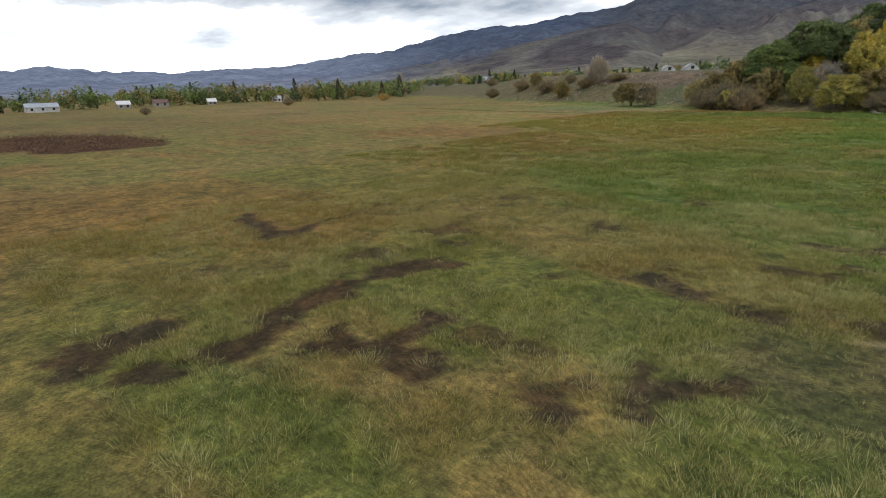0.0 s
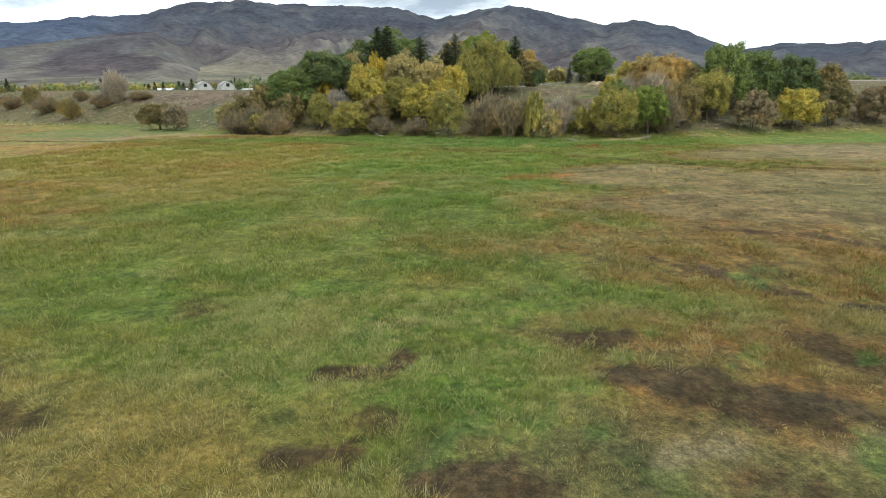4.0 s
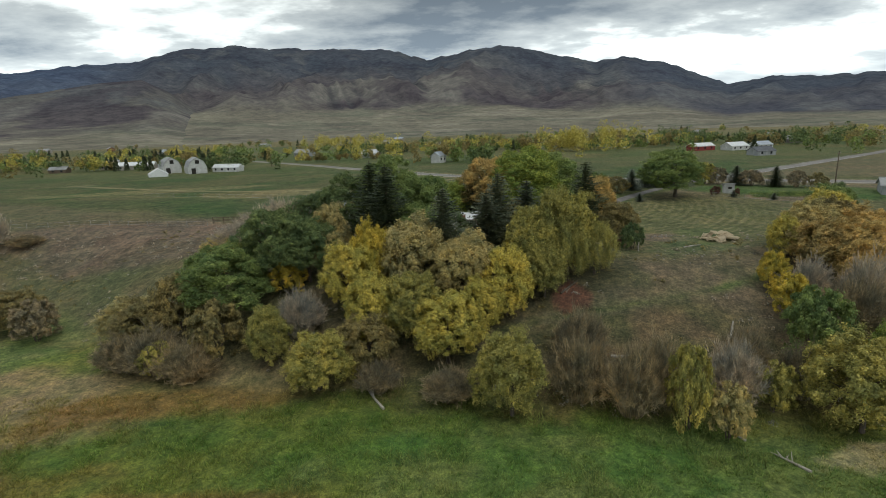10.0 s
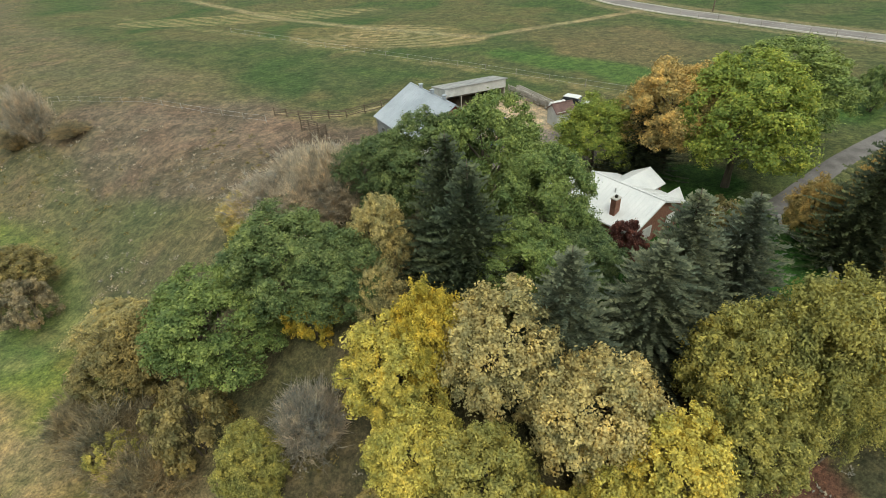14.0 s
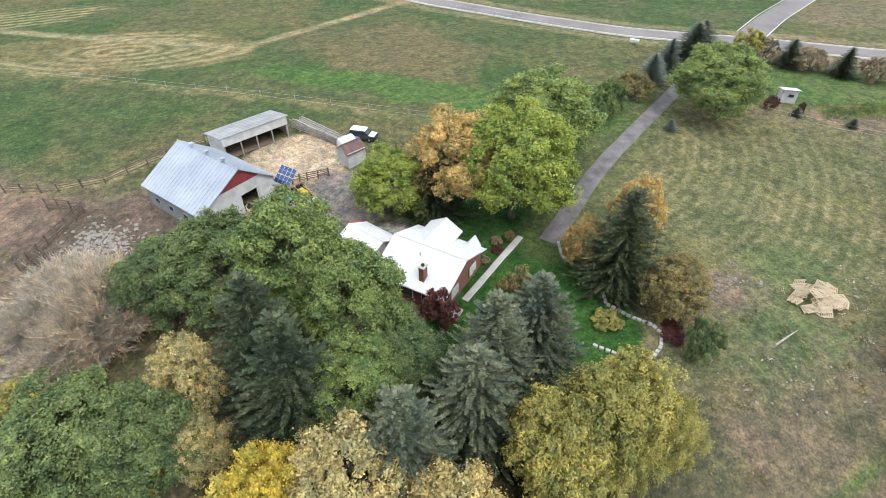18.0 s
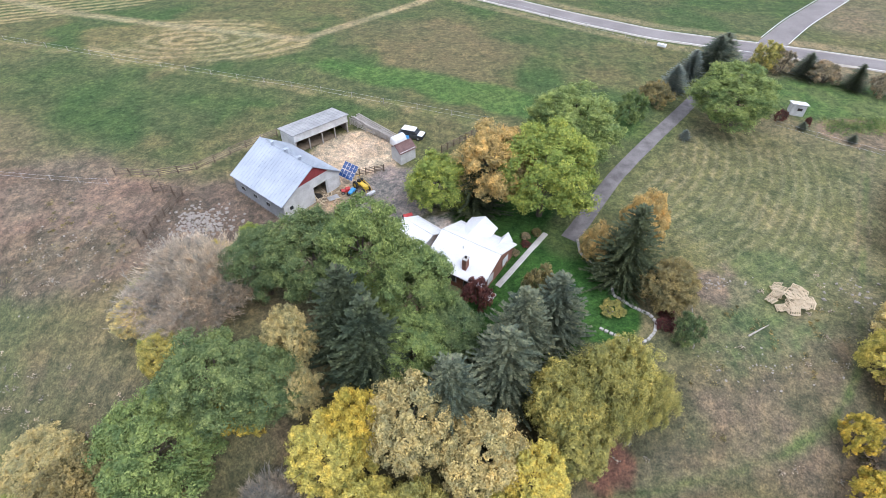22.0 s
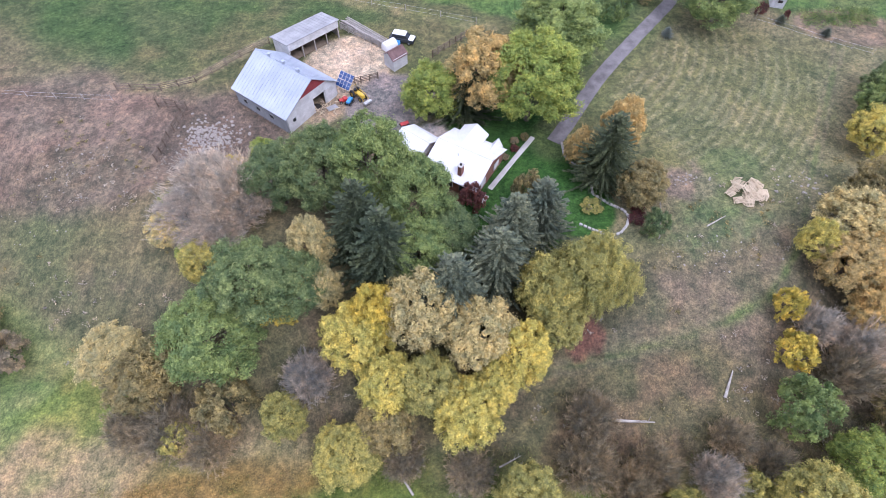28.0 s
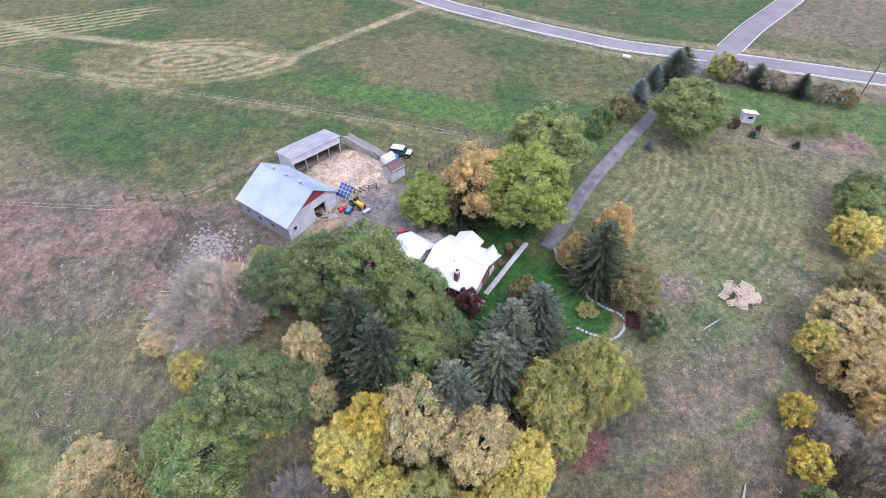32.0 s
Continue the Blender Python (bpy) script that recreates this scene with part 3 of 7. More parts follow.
    lay(sstep(0.95, 1.1, rise) * sstep(10, 16, x - (y - 165) * 1.0) * (1 - sstep(190, 205, y + 0.4 * (x - 40))) * 0.9, (0.165, 0.15, 0.085), (0.14, 0.135, 0.07), 5, 177)
    lay(mown, (0.138, 0.136, 0.068), (0.118, 0.122, 0.058), 5, 177)
    rows_ = np.sin(np.hypot(x - 12, y - 190) * 3.7 + 2.5 * fbm(x, y, 9, 187))
    lay(mown * sstep(0.1, 0.7, rows_) * sstep(0.25, 0.55, fbm(x, y, 3, 178)) * 0.6, (0.225, 0.205, 0.118))
    lay(blob(x, y, 22, 160, 4, 12, 30, 0.4, 4, 179) * 0.5, (0.12, 0.13, 0.055))
    lay(blob(x, y, 27.5, 151, 5, 3.2, 0, 0.6, 3, 180) * 0.7, (0.2, 0.15, 0.125))
    lay(blob(x, y, 28, 143, 8, 4, 10, 0.6, 3, 181) * 0.8, (0.085, 0.12, 0.055), (0.13, 0.13, 0.075), 1.2, 182)
    lay(blob(x, y, 32, 150, 8, 4, 45, 0.6, 3, 183) * 0.5, (0.08, 0.12, 0.05))
    lay((1 - sstep(0.4, 1.3, to_line(x, y, PATH_LINE) + 0.8 * (fbm(x, y, 3, 184) - 0.5))) * (0.45 + 0.5 * sstep(24, 28, x) * (1 - sstep(37, 42, x))), (0.085, 0.125, 0.045), (0.15, 0.14, 0.08), 4, 185)
    lay((1 - sstep(0.15, 0.4, np.abs(to_line(x, y, PATH_LINE) - 0.7) + 0.3 * (fbm(x, y, 2, 184) - 0.5))) * 0.5, (0.17, 0.14, 0.095))
    lay(blob(x, y, 7.6, 129.2, 2.2, 2.4, 0, 0.6, 2, 186) * 0.75, (0.16, 0.07, 0.055))
    lay(lawn, (0.032, 0.082, 0.018), (0.042, 0.1, 0.024), 4, 174)
    # verge by the drive, gardens
    lay((1 - sstep(2.5, 5.0, to_line(x, y, DRIVE))) * 0.6, (0.1, 0.12, 0.05))
    garden = blob(x, y, 69.5, 183.6, 10, 5, -14, 0.1, 4, 188, 0.1)
    lay(blob(x, y, 74.1, 192.1, 24, 10, -25, 0.2, 5, 189) * 0.9, (0.065, 0.125, 0.035), (0.085, 0.125, 0.045), 4, 190)
    lay(garden, (0.2, 0.15, 0.11), (0.17, 0.13, 0.09), 3, 191)
    lay((1 - sstep(0.7, 2.6, np.abs(to_line(x, y, ROAD) - 6.0))) * 0.6, (0.24, 0.2, 0.12))
    lay(sstep(-3, 3, x - (y - 262) * 1.19 - 112) * sstep(212, 224, y + 0.47 * (x - 104)) * sstep(80, 90, x) * 0.85, (0.165, 0.135, 0.09), (0.14, 0.125, 0.075), 8, 199)
    far = sstep(275, 420, y) * sstep(0.8, 1.1, rise)
    lay(far * 0.7, (0.09, 0.118, 0.048), (0.17, 0.15, 0.075), 70, 192)
    lay(sstep(600, 1300, np.hypot(x, y)) * 0.8, (0.15, 0.13, 0.075), (0.2, 0.165, 0.095), 200, 194)
    d = to_line(x, y, STREAM)
    lay((1 - sstep(0.9, 2.2, d + 1.2 * (fbm(x, y, 2, 196) - 0.5))) * 0.55, (0.15, 0.115, 0.045))
    lay((1 - sstep(0.38, 0.72, d + 0.7 * (fbm(x, y, 2.5, 52) - 0.5) + 0.16 * sstep(-16, -24, x) * sstep(-52, -40, x) - 0.12 * sstep(-6, -1, x))) * 0.95, (0.03, 0.022, 0.016))
    return col

# ---- builders ----
def mesh_ob(name, verts, faces, mat, parent=None, label="", smooth=False):
    me = bpy.data.meshes.new(name)
    me.from_pydata([tuple(v) for v in verts], [], [tuple(f) for f in faces])
    if mat:
        me.materials.append(mat)
    if smooth:
        me.polygons.foreach_set("use_smooth", [True] * len(me.polygons))
    ob = new(name, me)
    if parent:
        ob.parent = parent
    if label:
        ob["label"] = label
    return ob


def fast_mesh(name, verts, n_side, mat):
    """A mesh of loose triangles or quads: verts in order, n_side to a face."""
    verts = np.asarray(verts, np.float32).reshape(-1, 3)
    n = len(verts) // n_side
    me = bpy.data.meshes.new(name)
    me.vertices.add(len(verts))
    me.vertices.foreach_set("co", verts.ravel())
    me.loops.add(n * n_side)
    me.loops.foreach_set("vertex_index", np.arange(n * n_side, dtype=np.int32))
    me.polygons.add(n)
    me.polygons.foreach_set("loop_start", np.arange(0, n * n_side, n_side, dtype=np.int32))
    me.update(calc_edges=True)
    if mat:
        me.materials.append(mat)
    return me


def part(name, bm, material, parent, label=""):
    me = bpy.data.meshes.new(name)
    bm.to_mesh(me)
    bm.free()
    me.materials.append(material)
    ob = new(name, me)
    ob.parent = parent
    if label:
        ob["label"] = label
    return ob


def box(cx, cy, cz, sx, sy, sz, turn=0.0, bevel=0.0):
    """A bevelled block with its centre and full sizes."""
    bm = bmesh.new()
    bmesh.ops.create_cube(bm, size=1.0, matrix=pose(cx, cy, cz, 0, 0, turn) @ Matrix.Diagonal((sx, sy, sz, 1)))
    if bevel:
        bmesh.ops.bevel(bm, geom=bm.edges[:], offset=bevel, segments=1, affect="EDGES")
    return bm


def tube(points, radii, sides=6):
    """Verts and faces of a bent tapered tube."""
    verts, faces = [], []
    pts = [Vector(p) for p in points]
    for i, p in enumerate(pts):
        d = (pts[min(i + 1, len(pts) - 1)] - pts[max(i - 1, 0)]).normalized()
        a = d.orthogonal().normalized()
        b = d.cross(a)
        for k in range(sides):
            w = 2 * math.pi * k / sides
            verts.append(p + radii[i] * (math.cos(w) * a + math.sin(w) * b))
    for i in range(len(pts) - 1):
        for k in range(sides):
            faces.append((i * sides + k, i * sides + (k + 1) % sides, (i + 1) * sides + (k + 1) % sides, (i + 1) * sides + k))
    faces.append(tuple(range(sides))[::-1])
    faces.append(tuple((len(pts) - 1) * sides + k for k in range(sides)))
    return verts, faces


def joined(pieces):
    verts, faces = [], []
    for v, f in pieces:
        o = len(verts)
        verts += list(v)
        faces += [tuple(i + o for i in g) for g in f]
    return verts, faces


def empty(name, x, y, z, turn=0.0, label="", category="", group="", kind=""):
    ob = new(name)
    ob.matrix_world = pose(x, y, z, 0, 0, turn)
    ob.empty_display_size = 0.2
    return tagged(ob, label, category, group, kind)


def ribbon(name, line, width, lift, mat, label, step=0.9, category="road"):
    """A paved strip that follows the ground, with skirts into it."""
    pts = [Vector((x, y, 0)) for x, y in line]
    path = [pts[0]]
    for a, b in zip(pts[:-1], pts[1:]):
        n = max(1, int((b - a).length / (step if abs(a.x) < 140 and a.y < 300 else 12)))
        path += [a.lerp(b, (k + 1) / n) for k in range(n)]
    for _ in range(12):
        path = [path[0]] + [(path[i - 1] + 2 * path[i] + path[i + 1]) / 4 for i in range(1, len(path) - 1)] + [path[-1]]
    verts, faces, m = [], [], 7
    for i, p in enumerate(path):
        d = (path[min(i + 1, len(path) - 1)] - path[max(i - 1, 0)]).normalized()
        s = Vector((d.y, -d.x, 0))
        for k in range(m):
            u = -1 + 2 * k / (m - 1)
            edge = abs(u) > 0.99
            q = p + s * (u * (width / 2 + (0.25 if edge else 0)))
            wob = 0.12 * (float(vnoise(q.x, q.y, 2.0, 300)) - 0.5) if edge else 0
            verts.append((q.x + wob, q.y + wob, float(plateau(q.x, q.y)) + (lift if not edge else -0.35)))
    for i in range(len(path) - 1):
        for k in range(m - 1):
            a = i * m + k
            faces.append((a, a + 1, a + m + 1, a + m))
    return tagged(mesh_ob(name, verts, faces, mat, smooth=True), label, category, "", "structure"), path


# ---- ground: one sheet to the horizon ----
def axis(stops):
    out = []
    for a, b, s in stops:
        out += list(np.linspace(a, b, max(2, int(round((b - a) / s)) + 1))[:-1])
    return np.array(out + [stops[-1][1]])


gx = axis(((-4800, -1200, 300), (-1200, -400, 50), (-400, -160, 8), (-160, -75, 1.3), (-75, -34, 0.6), (-34, 26, 0.32), (26, 75, 0.6), (75, 140, 1.3), (140, 500, 15), (500, 1400, 60), (1400, 4800, 300)))
gy = axis(((-4800, -1000, 300), (-1000, -100, 50), (-100, -12, 4), (-12, 30, 0.32), (30, 78, 0.6), (78, 108, 0.42), (108, 210, 0.65), (210, 280, 0.75), (280, 290, 1.2), (290, 600, 8), (600, 1400, 40), (1400, 4800, 300)))
GX, GY = np.meshgrid(gx, gy)
GZ = height(GX, GY)
nx, ny = len(gx), len(gy)
idx = np.arange(nx * ny).reshape(ny, nx)
quads = np.stack([idx[:-1, :-1], idx[:-1, 1:], idx[1:, 1:], idx[1:, :-1]], -1).reshape(-1, 4)
me = bpy.data.meshes.new("ground")
me.vertices.add(nx * ny)
me.vertices.foreach_set("co", np.stack([GX, GY, GZ], -1).astype(np.float32).ravel())
me.loops.add(quads.size)
me.loops.foreach_set("vertex_index", quads.astype(np.int32).ravel())
me.polygons.add(len(quads))
me.polygons.foreach_set("loop_start", np.arange(0, quads.size, 4, dtype=np.int32))
me.update(calc_edges=True)
me.polygons.foreach_set("use_smooth", np.ones(len(quads), bool))
cover = me.attributes.new("cover", "FLOAT_COLOR", "POINT")
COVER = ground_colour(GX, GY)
# thatch and soil under standing grass: darker than its blades, partly painted shade
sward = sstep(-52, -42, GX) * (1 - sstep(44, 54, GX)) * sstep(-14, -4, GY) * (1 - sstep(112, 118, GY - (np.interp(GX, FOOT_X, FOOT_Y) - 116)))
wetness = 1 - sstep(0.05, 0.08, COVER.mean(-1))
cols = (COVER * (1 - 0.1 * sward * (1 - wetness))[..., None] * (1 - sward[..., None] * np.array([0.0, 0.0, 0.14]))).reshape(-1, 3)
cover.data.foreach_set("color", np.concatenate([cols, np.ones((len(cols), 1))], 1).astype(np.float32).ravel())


def cover_material(name, fine_scale, bump_dist, spread=1.0):
    m, t, b = nodes_of(name)
    at = t.nodes.new("ShaderNodeAttribute")
    at.attribute_name = "cover"
    tuft = noise_of(t, fine_scale, 5, 0.68)
    clump = noise_of(t, 0.45, 5, 0.62)
    broad = noise_of(t, 0.07, 4, 0.6)
    c = mixc(t, 1.0, at.outputs["Color"], ramp_of(t, tuft, ((0.34, (0.58, 0.6, 0.58)), (0.5, (0.98, 0.98, 0.98)), (0.66, (1.4, 1.37, 1.3)))), "MULTIPLY")
    c = mixc(t, 1.0, c, ramp_of(t, clump, ((0.34, (0.68, 0.74, 0.74)), (0.5, (1.0, 1.0, 1.0)), (0.66, (1.32, 1.25, 1.17)))), "MULTIPLY")
    c = mixc(t, 1.0, c, ramp_of(t, broad, ((0.35, (0.88, 0.95, 0.92)), (0.65, (1.13, 1.05, 1.05)))), "MULTIPLY")
    patch = noise_of(t, 1.35, 4, 0.62)
    c = mixc(t, 1.0, c, ramp_of(t, patch, ((0.36, (0.7, 0.74, 0.74)), (0.5, (1.0, 1.0, 1.0)), (0.64, (1.34, 1.28, 1.2)))), "MULTIPLY")
    fine = noise_of(t, 17.0, 4, 0.7)
    c = mixc(t, 1.0, c, ramp_of(t, fine, ((0.36, (0.66, 0.66, 0.65)), (0.5, (0.98, 0.98, 0.98)), (0.64, (1.36, 1.33, 1.28)))), "MULTIPLY")
    t.links.new(c, b.inputs["Base Color"])
    b.inputs["Roughness"].default_value = 0.95
    b.inputs["Specular IOR Level"].default_value = 0.15
    bump_of(t, b, tuft, 0.9, bump_dist)
    return m


me.materials.append(cover_material("meadow_and_field_cover", 4.2, 0.16))
ground = tagged(new("ground", me), "autumn meadow, bank and pasture ground", "ground", "", "structure")

# stream water in its cut
wpts = [Vector((x, y, 0)) for x, y in STREAM]
wpath = [wpts[0]]
for a, b in zip(wpts[:-1], wpts[1:]):
    n = max(1, int((b - a).length / 0.8))
    wpath += [a.lerp(b, (k + 1) / n) for k in range(n)]
wv, wf = [], []
for i, p in enumerate(wpath):
    d = (wpath[min(i + 1, len(wpath) - 1)] - wpath[max(i - 1, 0)]).normalized()
    s = Vector((d.y, -d.x, 0))
    for u in (-0.62, 0, 0.62):
        wv.append((p.x + s.x * u, p.y + s.y * u, -0.58))
for i in range(len(wpath) - 1):
    for k in range(2):
        wf.append((3 * i + k, 3 * i + k + 1, 3 * i + k + 4, 3 * i + k + 3))
WATER, wt_, wb_ = nodes_of("dark_stream_water")
wt_.links.new(ramp_of(wt_, noise_of(wt_, 1.2, 3), ((0.3, (0.012, 0.012, 0.011)), (0.7, (0.028, 0.026, 0.022)))), wb_.inputs["Base Color"])
wb_.inputs["Roughness"].default_value = 0.12
bump_of(wt_, wb_, noise_of(wt_, 4.0, 3), 0.15, 0.02)
tagged(mesh_ob("water", wv, wf, WATER, smooth=True), "narrow dark meandering stream in the meadow", "water", "", "structure")

# ---- mountains ----
SKY_AZ = [-110, -60, -45, -34.4, -30, -26.7, -23.6, -20.7, -17.3, -14.8, -11.6, -7, -3.9, 2.2, 6.2, 16.4, 21.1, 25.2, 30.2, 33.6, 38, 42.2, 47.3, 51.9, 56.5, 60.9, 65.7, 70.2, 73.1, 78.7, 82.2, 84.5, 95, 120]
SKY_EL = [2.2, 3.2, 3.5, 3.4, 3.63, 3.11, 4.41, 5.58, 6.21, 5.87, 6.57, 7.69, 7.84, 6.74, 7.89, 7.87, 8.07, 7.73, 6.34, 6.06, 5.37, 5.28, 4.43, 3.33, 2.95, 2.19, 1.87, 1.75, 1.61, 1.85, 2.25, 1.92, 2.1, 1.8]
FORE_AZ = [20, 24, 26.8, 29, 32.2, 36.7, 40.3, 45, 51, 56.6, 65, 80]
FORE_EL = [0.2, 1.6, 3.9, 5.0, 4.7, 3.8, 3.2, 2.5, 1.6, 0.95, 0.7, 0.5]


def ridged(x, y, size, seed, n=4):
    """Sharp-crested noise, 0 in the gullies to 1 on the crests."""
    s_, w_, tot = 0, 1.0, 0
    for k in range(n):
        s_ = s_ + w_ * (1 - np.abs(2 * vnoise(x, y, size / 2 ** k, seed + k) - 1)) ** 1.6
        tot += w_
        w_ *= 0.5
    return s_ / tot


MOUNT, mt_, mb_ = nodes_of("mountain_brush_rock_and_haze")
ma_ = mt_.nodes.new("ShaderNodeAttribute")
ma_.attribute_name = "cover"
mcol = mixc(mt_, 1.0, ma_.outputs["Color"], ramp_of(mt_, noise_of(mt_, 0.035, 7, 0.75), ((0.35, (0.7, 0.71, 0.75)), (0.65, (1.24, 1.22, 1.18)))), "MULTIPLY")
mcol = mixc(mt_, 1.0, mcol, ramp_of(mt_, noise_of(mt_, 0.007, 6, 0.65), ((0.35, (0.78, 0.76, 0.79)), (0.65, (1.2, 1.2, 1.16)))), "MULTIPLY")
mt_.links.new(mcol, mb_.inputs["Base Color"])
mb_.inputs["Roughness"].default_value = 1.0
mb_.inputs["Specular IOR Level"].default_value = 0.0
bump_of(mt_, mb_, noise_of(mt_, 0.025, 7, 0.7), 0.7, 9.0)


def mountain(name, label, az0, az1, step, line_az, line_el, r_in, r_far, seed, blue, bumps, rough):
    """A range whose skyline follows the given heights, cut by spurs and gullies."""
    AZ, RR = np.meshgrid(np.radians(np.arange(az0, az1 + 0.01, step)), np.concatenate([np.linspace(r_in, r_in + 0.4 * (r_far - r_in), 44)[:-1], np.linspace(r_in + 0.4 * (r_far - r_in), r_far, 110)[:-1], np.linspace(r_far, r_far * 1.22, 16)]))
    azd = np.degrees(AZ)
    el = np.interp(azd, line_az, line_el) + bumps * (fbm(azd * 40, azd * 0, 34, seed, 4) - 0.5)
    crest = r_far * (1 + 0.06 * np.sin(AZ * 3.1 + 0.6)) if r_far > 3000 else r_far + 0 * AZ
    top = 25 + crest * np.tan(np.radians(el))
    s = np.clip((RR - r_in) / (crest - r_in), 0, 1)
    X, Y = -np.sin(AZ) * RR, np.cos(AZ) * RR + 50
    wav = 0.10 * (fbm(X, Y, 900, seed + 2, 3) - 0.5)
    s_w = np.clip(s + wav * np.sin(s * math.pi), 0, 1)
    rise_m = np.interp(s_w, [0, 0.1, 0.2, 0.3, 0.4, 0.5, 0.62, 0.75, 0.86, 0.94, 1], [0, 0.02, 0.05, 0.1, 0.16, 0.25, 0.4, 0.58, 0.78, 0.92, 1])
    warp = 260 * (fbm(X, Y, 700, seed + 14, 3) - 0.5)
    across = azd * crest / 57.3 + warp + 0.35 * (RR - r_in)
    spur = ridged(across, RR * 0.3 + 40, 620, seed + 22, 2)
    rib = ridged(across * 1.1 - 0.5 * RR, RR * 0.35, 240, seed + 26, 3)
    steep = sstep(0.4, 0.58, s) * np.clip(np.sin(np.clip(s, 0, 1) * math.pi) * 1.3, 0, 1)
    Z = -4 + (top + 4) * rise_m + steep * rough * top * (0.34 * (spur - 0.55) + 0.13 * (rib - 0.5)) + sstep(0.08, 0.3, s) * (1 - steep) * 16 * (fbm(X, Y, 420, seed + 30, 4) - 0.5)
    Z = Z + sstep(0.05, 0.2, s) * 5
    Z = np.where(RR > crest, top - (RR - crest) * 0.32, np.minimum(Z, 25 + RR * np.tan(np.radians(el)) - 0.012 * (crest - RR)))
    Z = np.maximum(Z, -4)
    nr, na = RR.shape
    mi = np.arange(na * nr).reshape(nr, na)
    mq = np.stack([mi[:-1, :-1], mi[1:, :-1], mi[1:, 1:], mi[:-1, 1:]], -1).reshape(-1, 4)
    mm = bpy.data.meshes.new(name)
    mm.vertices.add(na * nr)
    mm.vertices.foreach_set("co", np.stack([X, Y, Z], -1).astype(np.float32).ravel())
    mm.loops.add(mq.size)
    mm.loops.foreach_set("vertex_index", mq.astype(np.int32).ravel())
    mm.polygons.add(len(mq))
    mm.polygons.foreach_set("loop_start", np.arange(0, mq.size, 4, dtype=np.int32))
    mm.update(calc_edges=True)
    mm.polygons.foreach_set("use_smooth", np.ones(len(mq), bool))
    cover_ = mm.attributes.new("cover", "FLOAT_COLOR", "POINT")

    def mix(c, m, k):
        m = np.clip(m, 0, 1)[..., None]
        return c * (1 - m) + np.array(k) * m

    sc = np.clip(s + 0.16 * (fbm(X, Y, 420, seed + 34) - 0.5), 0, 1)
    mc = np.zeros(X.shape + (3,)) + np.array((0.185, 0.165, 0.118))                       # dry grass apron
    mc = mix(mc, sstep(0.5, 0.62, fbm(X * 0.5, Y, 160, seed + 36, 4)) * 0.6, (0.125, 0.125, 0.09))
    mc = mix(mc, sstep(0.60, 0.68, fbm(X * 0.4, Y, 90, seed + 38, 4)) * 0.6, (0.25, 0.22, 0.16))
    brown = sstep(0.38, 0.48, sc)
    mc = mix(mc, brown * (0.45 + 0.55 * rough), (0.105, 0.092, 0.085))
    mc = mix(mc, brown * sstep(0.5, 0.62, fbm(X, Y, 240, seed + 40, 5)) * 0.85, (0.078, 0.066, 0.068))
    mc = mix(mc, brown * sstep(0.5, 0.68, spur) * sstep(0.44, 0.6, fbm(X, Y, 200, seed + 44, 4)) * (1 - sstep(0.72, 0.9, sc)) * 0.9, (0.175, 0.158, 0.13))   # grassy spurs, paler also to bring out the relief
    mc = mix(mc, brown * rough * (1 - sstep(0.1, 0.36, rib)) * 0.75, (0.05, 0.05, 0.053))            # wooded gullies, darkened also in place of weak relief shading
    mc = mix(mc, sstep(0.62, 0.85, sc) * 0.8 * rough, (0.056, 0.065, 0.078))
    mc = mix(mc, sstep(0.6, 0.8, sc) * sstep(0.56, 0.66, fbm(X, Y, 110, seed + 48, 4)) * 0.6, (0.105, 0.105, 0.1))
    # distance haze put into the colour: bluer flanks, palest at far left
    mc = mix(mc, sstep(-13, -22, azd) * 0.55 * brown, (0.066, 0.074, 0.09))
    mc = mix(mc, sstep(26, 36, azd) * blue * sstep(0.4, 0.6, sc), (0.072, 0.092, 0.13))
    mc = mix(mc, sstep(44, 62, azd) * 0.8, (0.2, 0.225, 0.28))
    # whole range tinted bluer for the same haze
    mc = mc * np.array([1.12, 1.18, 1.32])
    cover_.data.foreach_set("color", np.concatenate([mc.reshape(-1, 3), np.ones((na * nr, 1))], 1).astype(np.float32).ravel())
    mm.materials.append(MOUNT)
    return tagged(new(name, mm), label, "mountain", "", "structure")


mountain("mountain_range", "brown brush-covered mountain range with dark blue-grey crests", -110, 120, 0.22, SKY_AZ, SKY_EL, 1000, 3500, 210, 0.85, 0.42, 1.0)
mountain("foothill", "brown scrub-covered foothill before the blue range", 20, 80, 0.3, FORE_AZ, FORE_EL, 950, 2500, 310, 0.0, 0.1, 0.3)

